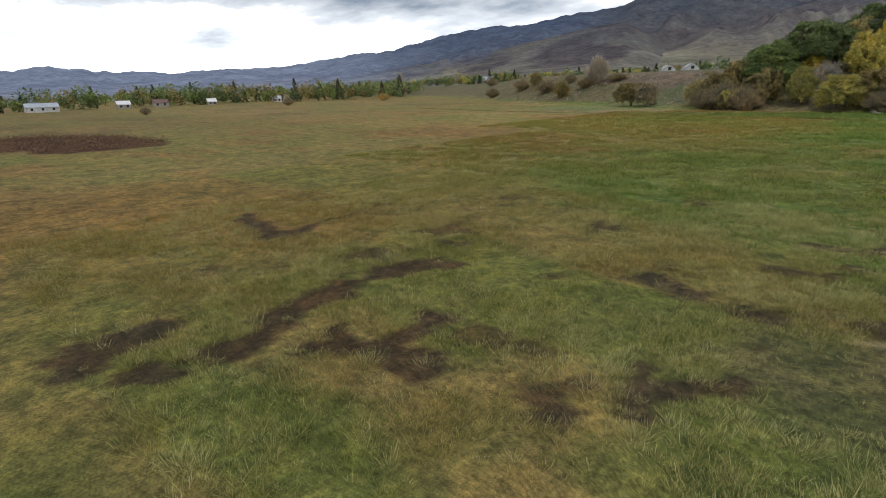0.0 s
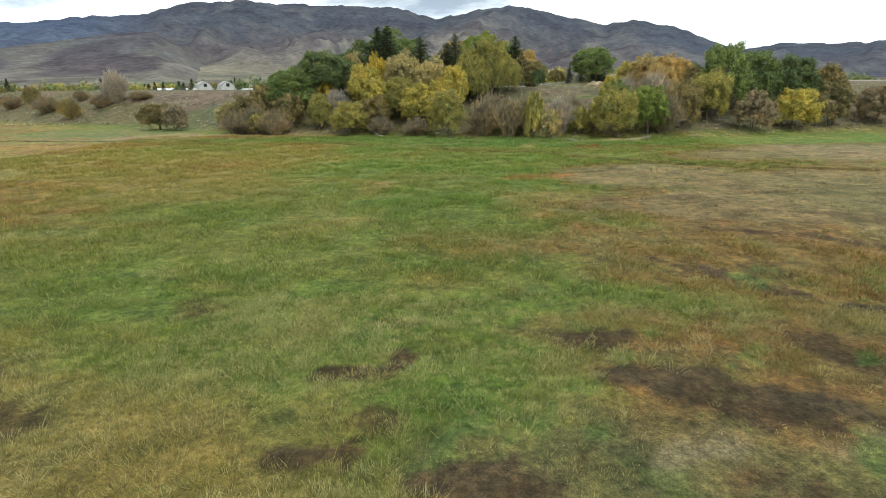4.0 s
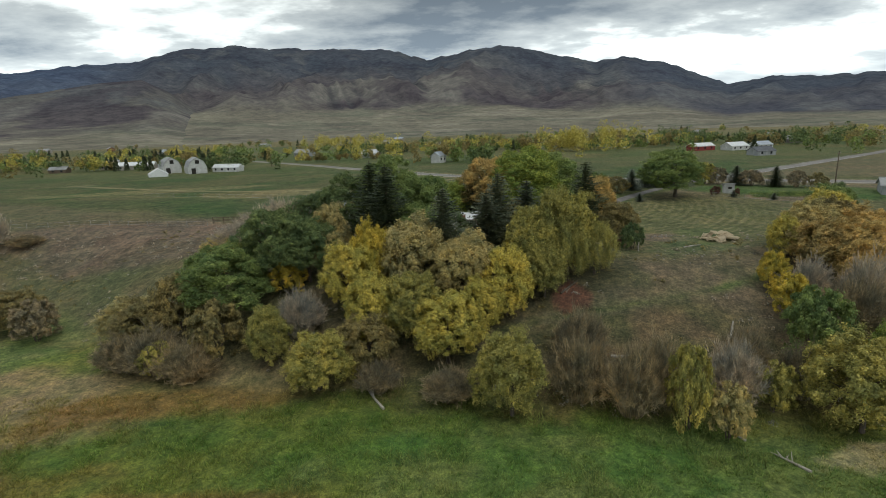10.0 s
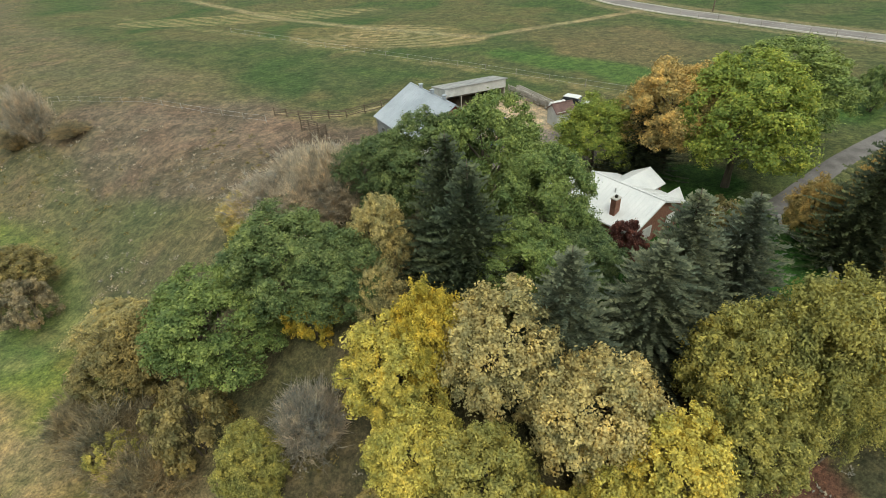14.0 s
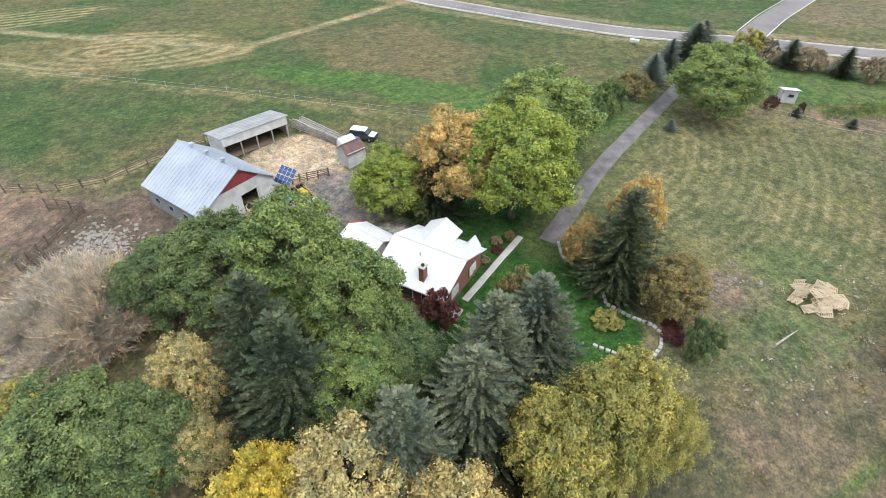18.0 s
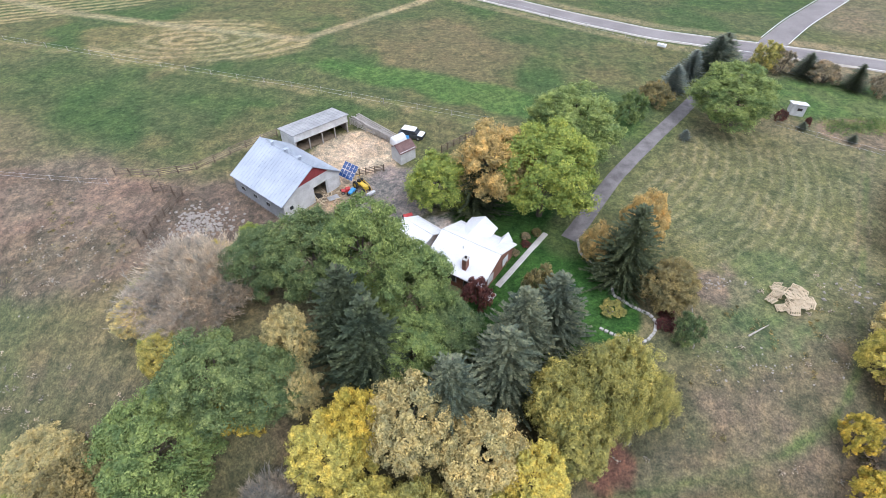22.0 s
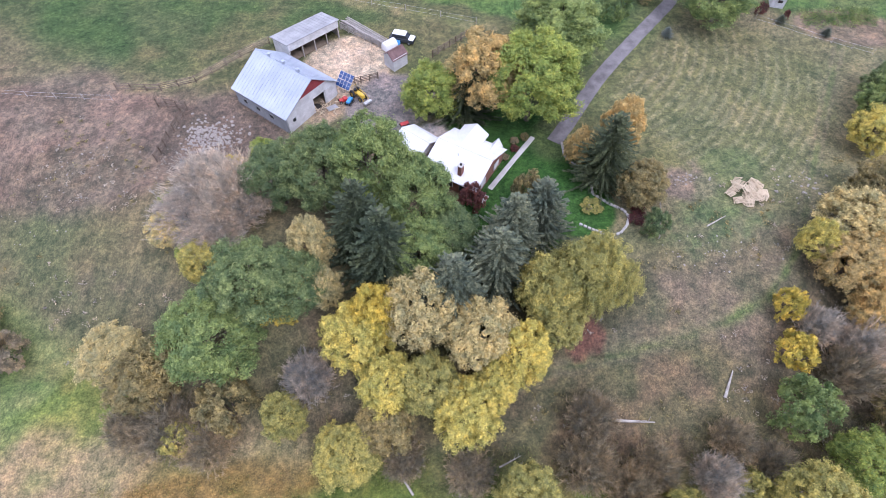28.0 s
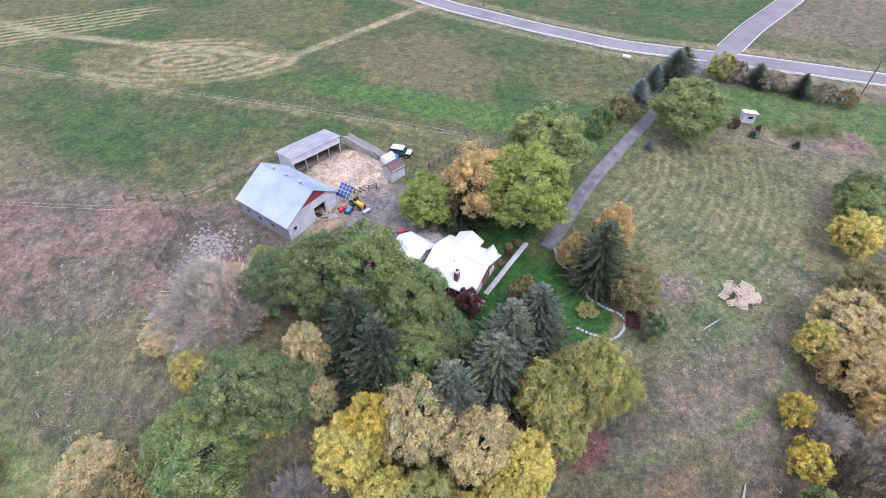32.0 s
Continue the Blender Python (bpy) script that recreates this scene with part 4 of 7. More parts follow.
# ---- roads and drive ----
drive, drive_path = ribbon("driveway", DRIVE, 3.1, 0.10, ASPHALT, "cracked grey asphalt farm driveway", category="driveway")
road, road_path = ribbon("road", ROAD, 6.8, 0.16, ROAD_GREY, "grey two-lane country road with white edge lines")
road_n, road_n_path = ribbon("road_branch", ROAD_N, 6.8, 0.20, ROAD_GREY, "grey side road joining at the junction")
shoulder, _ = ribbon("road_shoulder", ROAD, 9.6, 0.08, plain("gravel_shoulder", (0.3, 0.27, 0.23), (0.42, 0.38, 0.33), 0.5, 0.95, 0, 0.4, 0.03), "pale gravel road shoulder")
for nm, src, off in (("edge_line", road_path, 3.0), ("edge_line", road_path, -3.0), ("edge_line", road_n_path, 3.0), ("edge_line", road_n_path, -3.0)):
    lv, lf = [], []
    sel = [p for p in src if -110 < p.x < 200 and p.y < 330 and (src is road_n_path or not 64 < p.x < 84 or off < 0)]
    if src is road_n_path:
        sel = sel[5:]
    for i, p in enumerate(sel):
        d = (sel[min(i + 1, len(sel) - 1)] - sel[max(i - 1, 0)]).normalized()
        sd = Vector((d.y, -d.x, 0))
        for u in (-0.09, 0.09):
            q = p + sd * (off + u)
            lv.append((q.x, q.y, float(plateau(q.x, q.y)) + (0.175 if src is road_path else 0.215)))
    lf = [(2 * i, 2 * i + 1, 2 * i + 3, 2 * i + 2) for i in range(len(sel) - 1) if (sel[i + 1] - sel[i]).length < 20]
    mesh_ob(nm, lv, lf, PAINT_WHITE, road if src is road_path else road_n, "worn white painted line")

# ---- trees ----
rng = np.random.default_rng(7)


def leaf_quads(centres, size, rg, flat=0.35, facing=None):
    """Folded leaf clumps: four corners each, facing outwards where that is given, else tilted every way."""
    n = len(centres)
    if facing is None:
        a = rg.normal(size=(n, 3))
        a /= np.linalg.norm(a, axis=1, keepdims=True)
        b = rg.normal(size=(n, 3))
        b[:, 2] *= flat
        b -= a * (a * b).sum(1, keepdims=True)
        b /= np.linalg.norm(b, axis=1, keepdims=True)
        c = np.cross(a, b)
    else:
        c = facing + rg.normal(size=(n, 3)) * 0.55
        c /= np.linalg.norm(c, axis=1, keepdims=True)
        a = np.cross(c, rg.normal(size=(n, 3)))
        a /= np.linalg.norm(a, axis=1, keepdims=True)
        b = np.cross(c, a)
    k = size * (0.6 + 0.8 * rg.random((n, 1)))
    q = np.stack([centres - a * k, centres - b * k * 0.55 + c * k * 0.15, centres + a * k, centres + b * k * 0.55 + c * k * 0.15], 1)
    return q.reshape(-1, 3)


def limbs(h, r, rg, n=7, base=0.28, thick=0.022):
    lean = rg.normal(size=2) * 0.03 * h
    trunk = [(lean[0] * k * k, lean[1] * k * k, h * k * 0.8) for k in (-0.04, 0.15, 0.35, 0.6, 0.85, 1.0)]
    pieces = [tube(trunk, [h * thick * q for q in (1.35, 1.0, 0.85, 0.6, 0.35, 0.12)], 7)]
    for i in range(n):
        k = base + (0.75 - base) * i / n
        w = i * 2.4 + rg.random() * 0.8
        p0 = Vector((lean[0] * k * k, lean[1] * k * k, h * k * 0.8))
        out = Vector((math.cos(w), math.sin(w), 0.55 + 0.4 * rg.random()))
        L = r * (0.75 + 0.3 * rg.random()) * (1.15 - 0.5 * k)
        pieces.append(tube([p0, p0 + out * L * 0.5 + Vector((0, 0, 0.05 * h)), p0 + out * L], [h * thick * q for q in (0.5, 0.3, 0.08)], 5))
    return joined(pieces)


def crown_points(h, r, rg, lobes, sub, per, low=0.2, tall=1.0, droop=0.0):
    """Leaf places on rounded boughs: a crown of lobes, each of them lumpy, with dark gaps between."""
    zc, zr = h * (low + 1) / 2, h * (1 - low) / 2
    skew = rg.normal(size=2) * 0.08 * r
    centres, facing = [], []
    for i in range(lobes):
        g = (i + 0.5) / lobes
        ct = 1 - 1.62 * g
        w = i * 2.39996 + rg.normal() * 0.25
        st = math.sqrt(max(0.0, 1 - ct * ct))
        d = np.array([st * math.cos(w), st * math.sin(w), ct])
        c = d * np.array([0.74 * r, 0.74 * r, 0.76 * zr]) * (0.72 + 0.42 * rg.random())
        c[:2] += skew
        c[2] += zc
        rl = r * (0.2 + 0.15 * rg.random())
        for _ in range(sub):
            q = rg.normal(size=3) + 0.9 * d + np.array([0, 0, 0.5])
            q /= np.linalg.norm(q)
            k = c + q * rl * np.array([1.0, 1.0, tall]) * (0.55 + 0.65 * rg.random())
            cr = rl * (0.24 + 0.2 * rg.random())
            v = rg.normal(size=(per, 3))
            v /= np.linalg.norm(v, axis=1, keepdims=True)
            facing.append(0.7 * v + 0.45 * q + np.array([0, 0, 0.35]))
            v = v * cr * (0.35 + 0.75 * rg.random((per, 1)) ** 0.7) * np.where(rg.random((per, 1)) < 0.12, 1.7, 1.0)
            v[:, 2] *= 0.85 * tall
            if droop:
                v[:, 2] -= droop * r * rg.random(per) ** 1.4 * (0.35 + np.hypot(k[0], k[1]) / r)
            centres.append(k + v)
    c = np.concatenate(centres)
    c[:, 2] = np.maximum(c[:, 2], 0.2 + 0.3 * rg.random(len(c)))
    return c, np.concatenate(facing)


def make_crown(kind, h, r, seed):
    rg = np.random.default_rng(seed)
    if kind == "big":
        c, f = crown_points(h, r, rg, 60, 14, 84, 0.06, 0.95)
        return leaf_quads(c, 0.115, rg, 0.35, f)
    if kind == "medium":
        c, f = crown_points(h, r, rg, 54, 12, 68, 0.02, 1.3)
        return leaf_quads(c, 0.09, rg, 0.35, f)
    if kind == "willow":
        c, f = crown_points(h, r, rg, 44, 12, 72, 0.08, 1.3, 0.24)
        return leaf_quads(c, 0.095, rg, 1.5, f)
    if kind == "bush":
        c, f = crown_points(h, r, rg, 30, 10, 56, -0.05, 1.0)
        return leaf_quads(c, 0.074, rg, 1.2, f)


def make_twigs(h, r, seed, stems, spread, fine=5):
    """Leafless brush: many thin stems from the base, forking out."""
    rg = np.random.default_rng(seed)
    tri = []
    for _ in range(stems):
        w, k = rg.random() * 2 * math.pi, rg.random() ** 0.6
        foot = np.array([math.cos(w), math.sin(w), 0]) * r * 0.35 * k
        tip = np.array([math.cos(w), math.sin(w), 0]) * r * spread * k + np.array([0, 0, h * (0.55 + 0.45 * rg.random()) * (1 - 0.5 * k * k)])
        tip += rg.normal(size=3) * 0.08 * h
        mid = (foot + tip) / 2 + np.array([0, 0, 0.12 * h]) + rg.normal(size=3) * 0.04 * h
        for p, q, t in ((foot, mid, 0.045), (mid, tip, 0.022)):
            d = np.cross(q - p, rg.normal(size=3))
            d *= 0.7 * t * (0.5 + 0.08 * h) / np.linalg.norm(d)
            tri += [p - d, p + d, q]
        for _ in range(fine):
            a = mid + (tip - mid) * rg.random()
            b = a + (tip - foot) * 0.12 + rg.normal(size=3) * 0.1 * r
            d = np.cross(b - a, rg.normal(size=3))
            d *= (0.02 if h < 6 else 0.03) / (np.linalg.norm(d) + 1e-6)
            tri += [a - d, a + d, b]
    v = np.array(tri)
    v[:, 2] = np.maximum(v[:, 2], -0.05)
    return v


def make_spruce(h, r, seed):
    """Whorls of drooping boughs, each fringed with needle sprays."""
    rg = np.random.default_rng(seed)
    quads = []
    z = 0.03 * h
    while z < h * 0.985:
        k = 1 - z / h
        R = 1.15 * r * (k ** 0.58) * (0.85 + 0.3 * rg.random()) + 0.05
        n = max(5, int(13 * k + 5))
        for i in range(n):
            w = 2 * math.pi * (i + rg.random()) / n
            d = np.array([math.cos(w), math.sin(w), 0])
            side = np.array([-d[1], d[0], 0])
            L = R * (0.6 + 0.55 * rg.random())
            m = max(3, int(L / 0.12))
            for j in range(m):
                u = (j + 0.6) / m
                p = d * L * u + np.array([0, 0, z - 0.22 * L * u + 0.2 * L * u * u])
                wd = (0.1 + 0.17 * (1 - u)) * (0.6 + 0.7 * rg.random())
                ln = 0.14 * (0.8 + 0.5 * rg.random())
                for sgn in (-1, 1):
                    tip = p + side * sgn * wd + d * ln * 0.6 + np.array([0, 0, 0.05 + 0.1 * rg.normal()])
                    quads += [p - d * ln * 0.2, p + d * ln * 0.35 + np.array([0, 0, 0.05]), tip, p + side * sgn * wd * 0.7 - d * 0.08 + np.array([0, 0, -0.05])]
        z += 0.25 + 0.13 * k
    return np.array(quads)


MESHES = {}


def tree_meshes(kind, var):
    """Shared crown and trunk meshes of a kind, at a nominal size."""
    key = (kind, var)
    if key in MESHES:
        return MESHES[key]
    rg = np.random.default_rng(900 + var * 17 + len(kind))
    h, r = dict(big=(14, 5.2), medium=(8, 3.3), willow=(11, 5.0), bush=(3.6, 2.2), brush=(3.4, 2.3), bare=(8.5, 4.2), spruce=(12, 3.1))[kind]
    if kind == "spruce":
        crown = fast_mesh("crown", make_spruce(h, r, 40 + var), 4, LEAF["spruce"])
        tv, tf = tube([(0, 0, -0.3), (0, 0, h * 0.5), (0, 0, h)], [h * 0.018, h * 0.011, 0.02], 7)
    elif kind == "brush":
        crown = fast_mesh("crown", make_twigs(h, r, 60 + var, 560, 1.0, 22), 3, LEAF["brown"])
        tv, tf = joined([tube([(0.15 * math.cos(a), 0.15 * math.sin(a), -0.2), (0.6 * math.cos(a), 0.6 * math.sin(a), 1.2)], [0.05, 0.02], 5) for a in (0.3, 1.7, 3.0, 4.4, 5.5)])
    elif kind == "bare":
        crown = fast_mesh("crown", make_twigs(h, r, 70 + var, 900, 1.0, 34), 3, LEAF["grey"])
        tv, tf = limbs(h, r, rg, 8, 0.15, 0.018)
    else:
        crown = fast_mesh("crown", make_crown(kind, h, r, 80 + var * 3 + len(kind)), 4, LEAF["green"])
        if kind == "bush":
            tv, tf = joined([tube([(0.12 * math.cos(a), 0.12 * math.sin(a), -0.2), (0.5 * math.cos(a), 0.5 * math.sin(a), 1.3), (1.0 * math.cos(a), 1.0 * math.sin(a), 2.4)], [0.06, 0.04, 0.01], 5) for a in (0.2, 1.4, 2.7, 3.9, 5.2)])
        else:
            tv, tf = limbs(h, r, rg)
    tm = bpy.data.meshes.new("trunk")
    tm.from_pydata([tuple(v) for v in tv], [], tf)
    tm.materials.append(BARK)
    MESHES[key] = (h, r, crown, tm)
    return MESHES[key]


def plant(kind, x, y, h, r, leaf, label, category="tree", var=None, turn=None, group="", name=None):
    """One tree or shrub, its foot in the ground."""
    var = int(rng.integers(0, 3)) if var is None else var
    h0, r0, crown, trunk = tree_meshes(kind, var)
    turn = float(rng.random() * 360) if turn is None else turn
    top = empty(name or ("tree" if category == "tree" else "shrub"), x, y, ground_z(x, y) - 0.05, turn, label, category, group)
    for nm, data, mat in (("trunk", trunk, BARK), ("crown" if kind not in ("brush", "bare") else "branchwork", crown, LEAF[leaf])):
        ob = new(nm, data)
        ob.parent = top
        wide = dict(big=1.12, medium=1.18, willow=1.1, bush=1.28, brush=1.22, bare=1.15, spruce=1.32)[kind]
        ob.scale = (wide * r / r0, wide * r / r0, dict(bush=1.7, brush=1.6).get(kind, 1.0) * h / h0)
        ob.material_slots[0].link = "OBJECT"
        ob.material_slots[0].material = mat
    return top

# ---- the grove round the house ----
G = "trees of the farmhouse grove"
for x, y, h, r, leaf, lab in (
        (-24.8, 152.6, 12.8, 4.7, "deep", "tall dark green broadleaf tree beside the barn"),
        (-31.0, 153.0, 10.0, 4.0, "deep", "dark green broadleaf tree at the grove's edge"),
        (-18.2, 151.6, 15.4, 4.8, "green", "tall fresh green broadleaf tree over the garage roof"),
        (-11.8, 146.4, 12.8, 4.2, "green", "green broadleaf tree beside the house roof"),
        (-12.6, 139.8, 9.0, 3.6, "green", "shaded green broadleaf tree among spruces"),
        (-8.2, 142.4, 7.5, 3.2, "deep", "low shaded green tree beside the lawn"),
        (-33.5, 138.0, 12.0, 4.8, "deep", "dark green broadleaf tree on the bank top"),
        (-28.5, 137.5, 10.0, 3.6, "deep", "dark green broadleaf tree with a dense crown"),
        (-39.0, 132.6, 11.0, 5.2, "green", "green broadleaf tree low on the bank")):
    plant("big", x, y, h, r, leaf, lab, group=G)
for x, y, h, r, leaf, lab in (
        (-17.0, 138.8, 15.0, 3.7, "spruce", "tall dark green spruce in the grove"),
        (-19.8, 142.8, 15.2, 3.6, "spruce", "tall dark spruce behind its neighbour"),
        (-8.9, 133.8, 13.0, 3.4, "blue", "grey-green spruce on the bank top"),
        (-2.9, 137.6, 10.6, 3.5, "blue", "broad blue-green spruce by the lawn"),
        (-1.0, 140.8, 12.8, 3.3, "blue", "blue-green spruce at the lawn's edge"),
        (3.6, 144.0, 11.2, 3.1, "blue", "smaller blue-green spruce on the lawn"),
        (14.6, 152.5, 13.0, 3.4, "spruce", "tall dark green spruce beside the driveway turn"),
        (-3.5, 168.1, 9.0, 3.4, "spruce", "dark spruce behind the house")):
    plant("spruce", x, y, h, r, leaf, lab, group=G)
for x, y, h, r, leaf, lab in (
        (-21.5, 130.5, 9.0, 3.5, "gold", "yellow-gold broadleaf tree on the bank"),
        (-13.5, 131.5, 10.5, 3.8, "tan", "faded tan-yellow broadleaf tree on the bank"),
        (-7.0, 128.8, 9.5, 3.6, "tan", "fading tan tree with yellow patches"),
        (-4.6, 124.6, 7.0, 2.6, "gold", "gold tree beside the path below the grove"),
        (-1.2, 127.2, 8.5, 3.0, "gold", "golden broadleaf tree beside the path"),
        (-8.6, 121.0, 8.0, 3.6, "gold", "bright golden tree at the foot of the bank"),
        (-17.5, 125.5, 8.0, 3.2, "gold", "yellow tree low on the bank"),
        (-18.0, 132.5, 10.0, 2.4, "bright", "bright yellow tree among gold ones"),
        (-12.5, 124.8, 8.0, 3.2, "willow", "olive-yellow tree on the bank"),
        (-23.2, 118.6, 6.5, 3.3, "willow", "olive-yellow bushy tree by the lush grass"),
        (-17.8, 121.0, 6.5, 3.0, "olive", "olive-brown bushy tree at the bank foot"),
        (-25.8, 141.5, 9.0, 2.6, "tan", "tan-leaved tree against dark spruces"),
        (-25.0, 137.0, 7.0, 2.2, "tan", "small tan-leaved tree among spruces"),
        (-19.5, 148.5, 8.0, 2.4, "lime", "yellow-green tree deep in the grove"),
        (2.2, 133.2, 8.5, 3.4, "willow", "olive-yellow willow crown on the bank"),
        (4.0, 129.5, 7.0, 2.6, "willow", "drooping olive-green willow branchwork"),
        (18.2, 158.0, 9.5, 2.6, "orange", "orange-leaved tree behind the spruce"),
        (12.0, 156.0, 6.5, 2.0, "orange", "small orange tree beside the spruce"),
        (18.9, 148.4, 6.2, 2.9, "olive", "olive-brown tree beside the lawn kerb"),
        (-8.8, 169.1, 8.5, 3.9, "lime", "rounded yellow-green tree in the farmyard")):
    plant("medium", x, y, h, r, leaf, lab, group=G)
for x, y, h, r, kind, lab in ((8.8, 134.6, 10.4, 3.0, "medium", "tall olive-yellow willow on the bank top"), (6.2, 134.2, 11.5, 2.9, "medium", "olive-yellow willow with an uneven crown"), (2.6, 132.6, 10.0, 2.7, "medium", "smaller olive-yellow willow on the bank"),
                              (7.6, 132.6, 8.0, 2.8, "willow", "weeping willow with drooping olive branches"), (11.4, 133.6, 7.4, 2.6, "willow", "drooping willow limb beside the lawn")):
    plant(kind, x, y, h, r, "willow", lab, group=G)
plant("big", 6.3, 166.1, 15.0, 6.0, "lime", "large green tree turning yellow beside the drive", group=G)
plant("big", -0.4, 169.6, 13.4, 5.2, "orange", "large orange-tan autumn tree by the drive", group=G)
plant("big", 13.4, 179.4, 12.6, 6.6, "green", "broad green tree beside the driveway", group=G)
plant("big", 44.4, 187.6, 11.2, 6.2, "green", "broad round dark green tree on the lawn", group=G)
plant("bare", -36.5, 152.5, 8.6, 4.3, "grey", "leafless pale grey tree at the grove's edge", group=G)
plant("bare", -38.6, 149.6, 6.0, 3.4, "grey", "leafless mauve-grey tree behind its neighbour", group=G)
plant("bare", -41.5, 155.5, 6.6, 4.2, "grey", "broad leafless mauve-grey thicket by the corral", group=G)
plant("bare", -44.0, 150.8, 5.4, 3.8, "grey", "low leafless grey-brown thicket on the slope", group=G)
plant("bare", -40.0, 146.8, 5.0, 3.2, "grey", "leafless grey tree below its neighbours", group=G)
for x, y, h, r, leaf, lab in ((-45.6, 148.6, 4.4, 2.4, "tan", "small tan tree on the slope"), (-46.4, 153.2, 3.4, 1.5, "lime", "small yellow-green sapling in the thicket"), (-38.0, 158.0, 4.6, 1.6, "bright", "yellow-leaved sapling beside the rubble"),
                              (-43.6, 145.4, 3.4, 1.6, "lime", "yellow-green sapling at the grove's edge"), (-41.0, 143.4, 5.6, 2.2, "willow", "olive-yellow small tree at the grove's edge"), (-33.5, 159.5, 5.5, 2.2, "lime", "yellow-green tree behind the barn corner")):
    plant("medium", x, y, h, r, leaf, lab, group=G)
plant("bare", -103.3, 169.5, 9.0, 3.0, "grey", "bare grey tree on the bank top")
for x, y, h, r, leaf, lab in (
        (48.6, 206.6, 8.4, 3.6, "blue", "dark green pine by the road"), (51.1, 208.8, 8.0, 3.6, "blue", "dark green pine beside the junction"), (43.7, 205.2, 6.2, 2.1, "silver", "blue spruce beside the driveway"),
        (38.5, 200.4, 5.5, 2.2, "silver", "small blue spruce beside the driveway"), (34.9, 184, 1.9, 0.8, "silver", "tiny blue spruce seedling on the verge"), (67.6, 205.2, 5.2, 2.2, "blue", "dark juniper by the road"),
        (74.5, 199.5, 5.4, 1.9, "spruce", "dark upright juniper by the garden"), (57.1, 186.1, 1.6, 0.7, "blue", "tiny spruce by the garden fence"), (63.9, 181.9, 1.6, 0.7, "blue", "tiny spruce by the garden fence")):
    plant("spruce", x, y, h, r, leaf, lab)
for x, y, h, r, leaf, lab in (
        (33.1, 195.3, 2.4, 2.4, "olive", "rust-olive rounded shrub by the drive"), (26.8, 189.1, 3.4, 2.2, "green", "green rounded shrub by the drive"), (60.9, 208.8, 3.4, 2.4, "willow", "pale yellowing shrub by the junction"),
        (63.9, 207.5, 2.6, 2.0, "brown", "brown shrub on the roadside"), (-4.6, 149.6, 2.6, 1.5, "red", "dark red shrub at the house corner"), (54.5, 188.9, 1.2, 0.9, "red", "purple-leaved shrub by the hut"),
        (58.4, 187, 1.1, 0.45, "red", "narrow dark shrub by the garden"), (2.5, 148.0, 4.5, 1.8, "olive", "olive shrub between spruces"), (12.0, 147.6, 0.7, 1.2, "willow", "low yellow grass clump round a stump"),
        (17.8, 144.6, 0.55, 0.9, "red", "reddish flower shrub along the kerb"), (18.6, 146.2, 0.5, 0.8, "red", "reddish flower shrub along the kerb"), (19.5, 142.6, 2.4, 1.5, "deep", "dark green shrub by the kerb"),
        (-31.0, 135.6, 3.0, 1.9, "bright", "bright yellow shrub under the trees"), (78.6, 197.1, 2.4, 1.8, "brown", "brown shrub beside the road"), (70.3, 202.5, 2.4, 2.4, "brown", "brown shrub beside the road"), (82.1, 194.8, 2.2, 1.6, "olive", "olive shrub beside the road")):
    plant("bush", x, y, h, r, leaf, lab, "shrub")

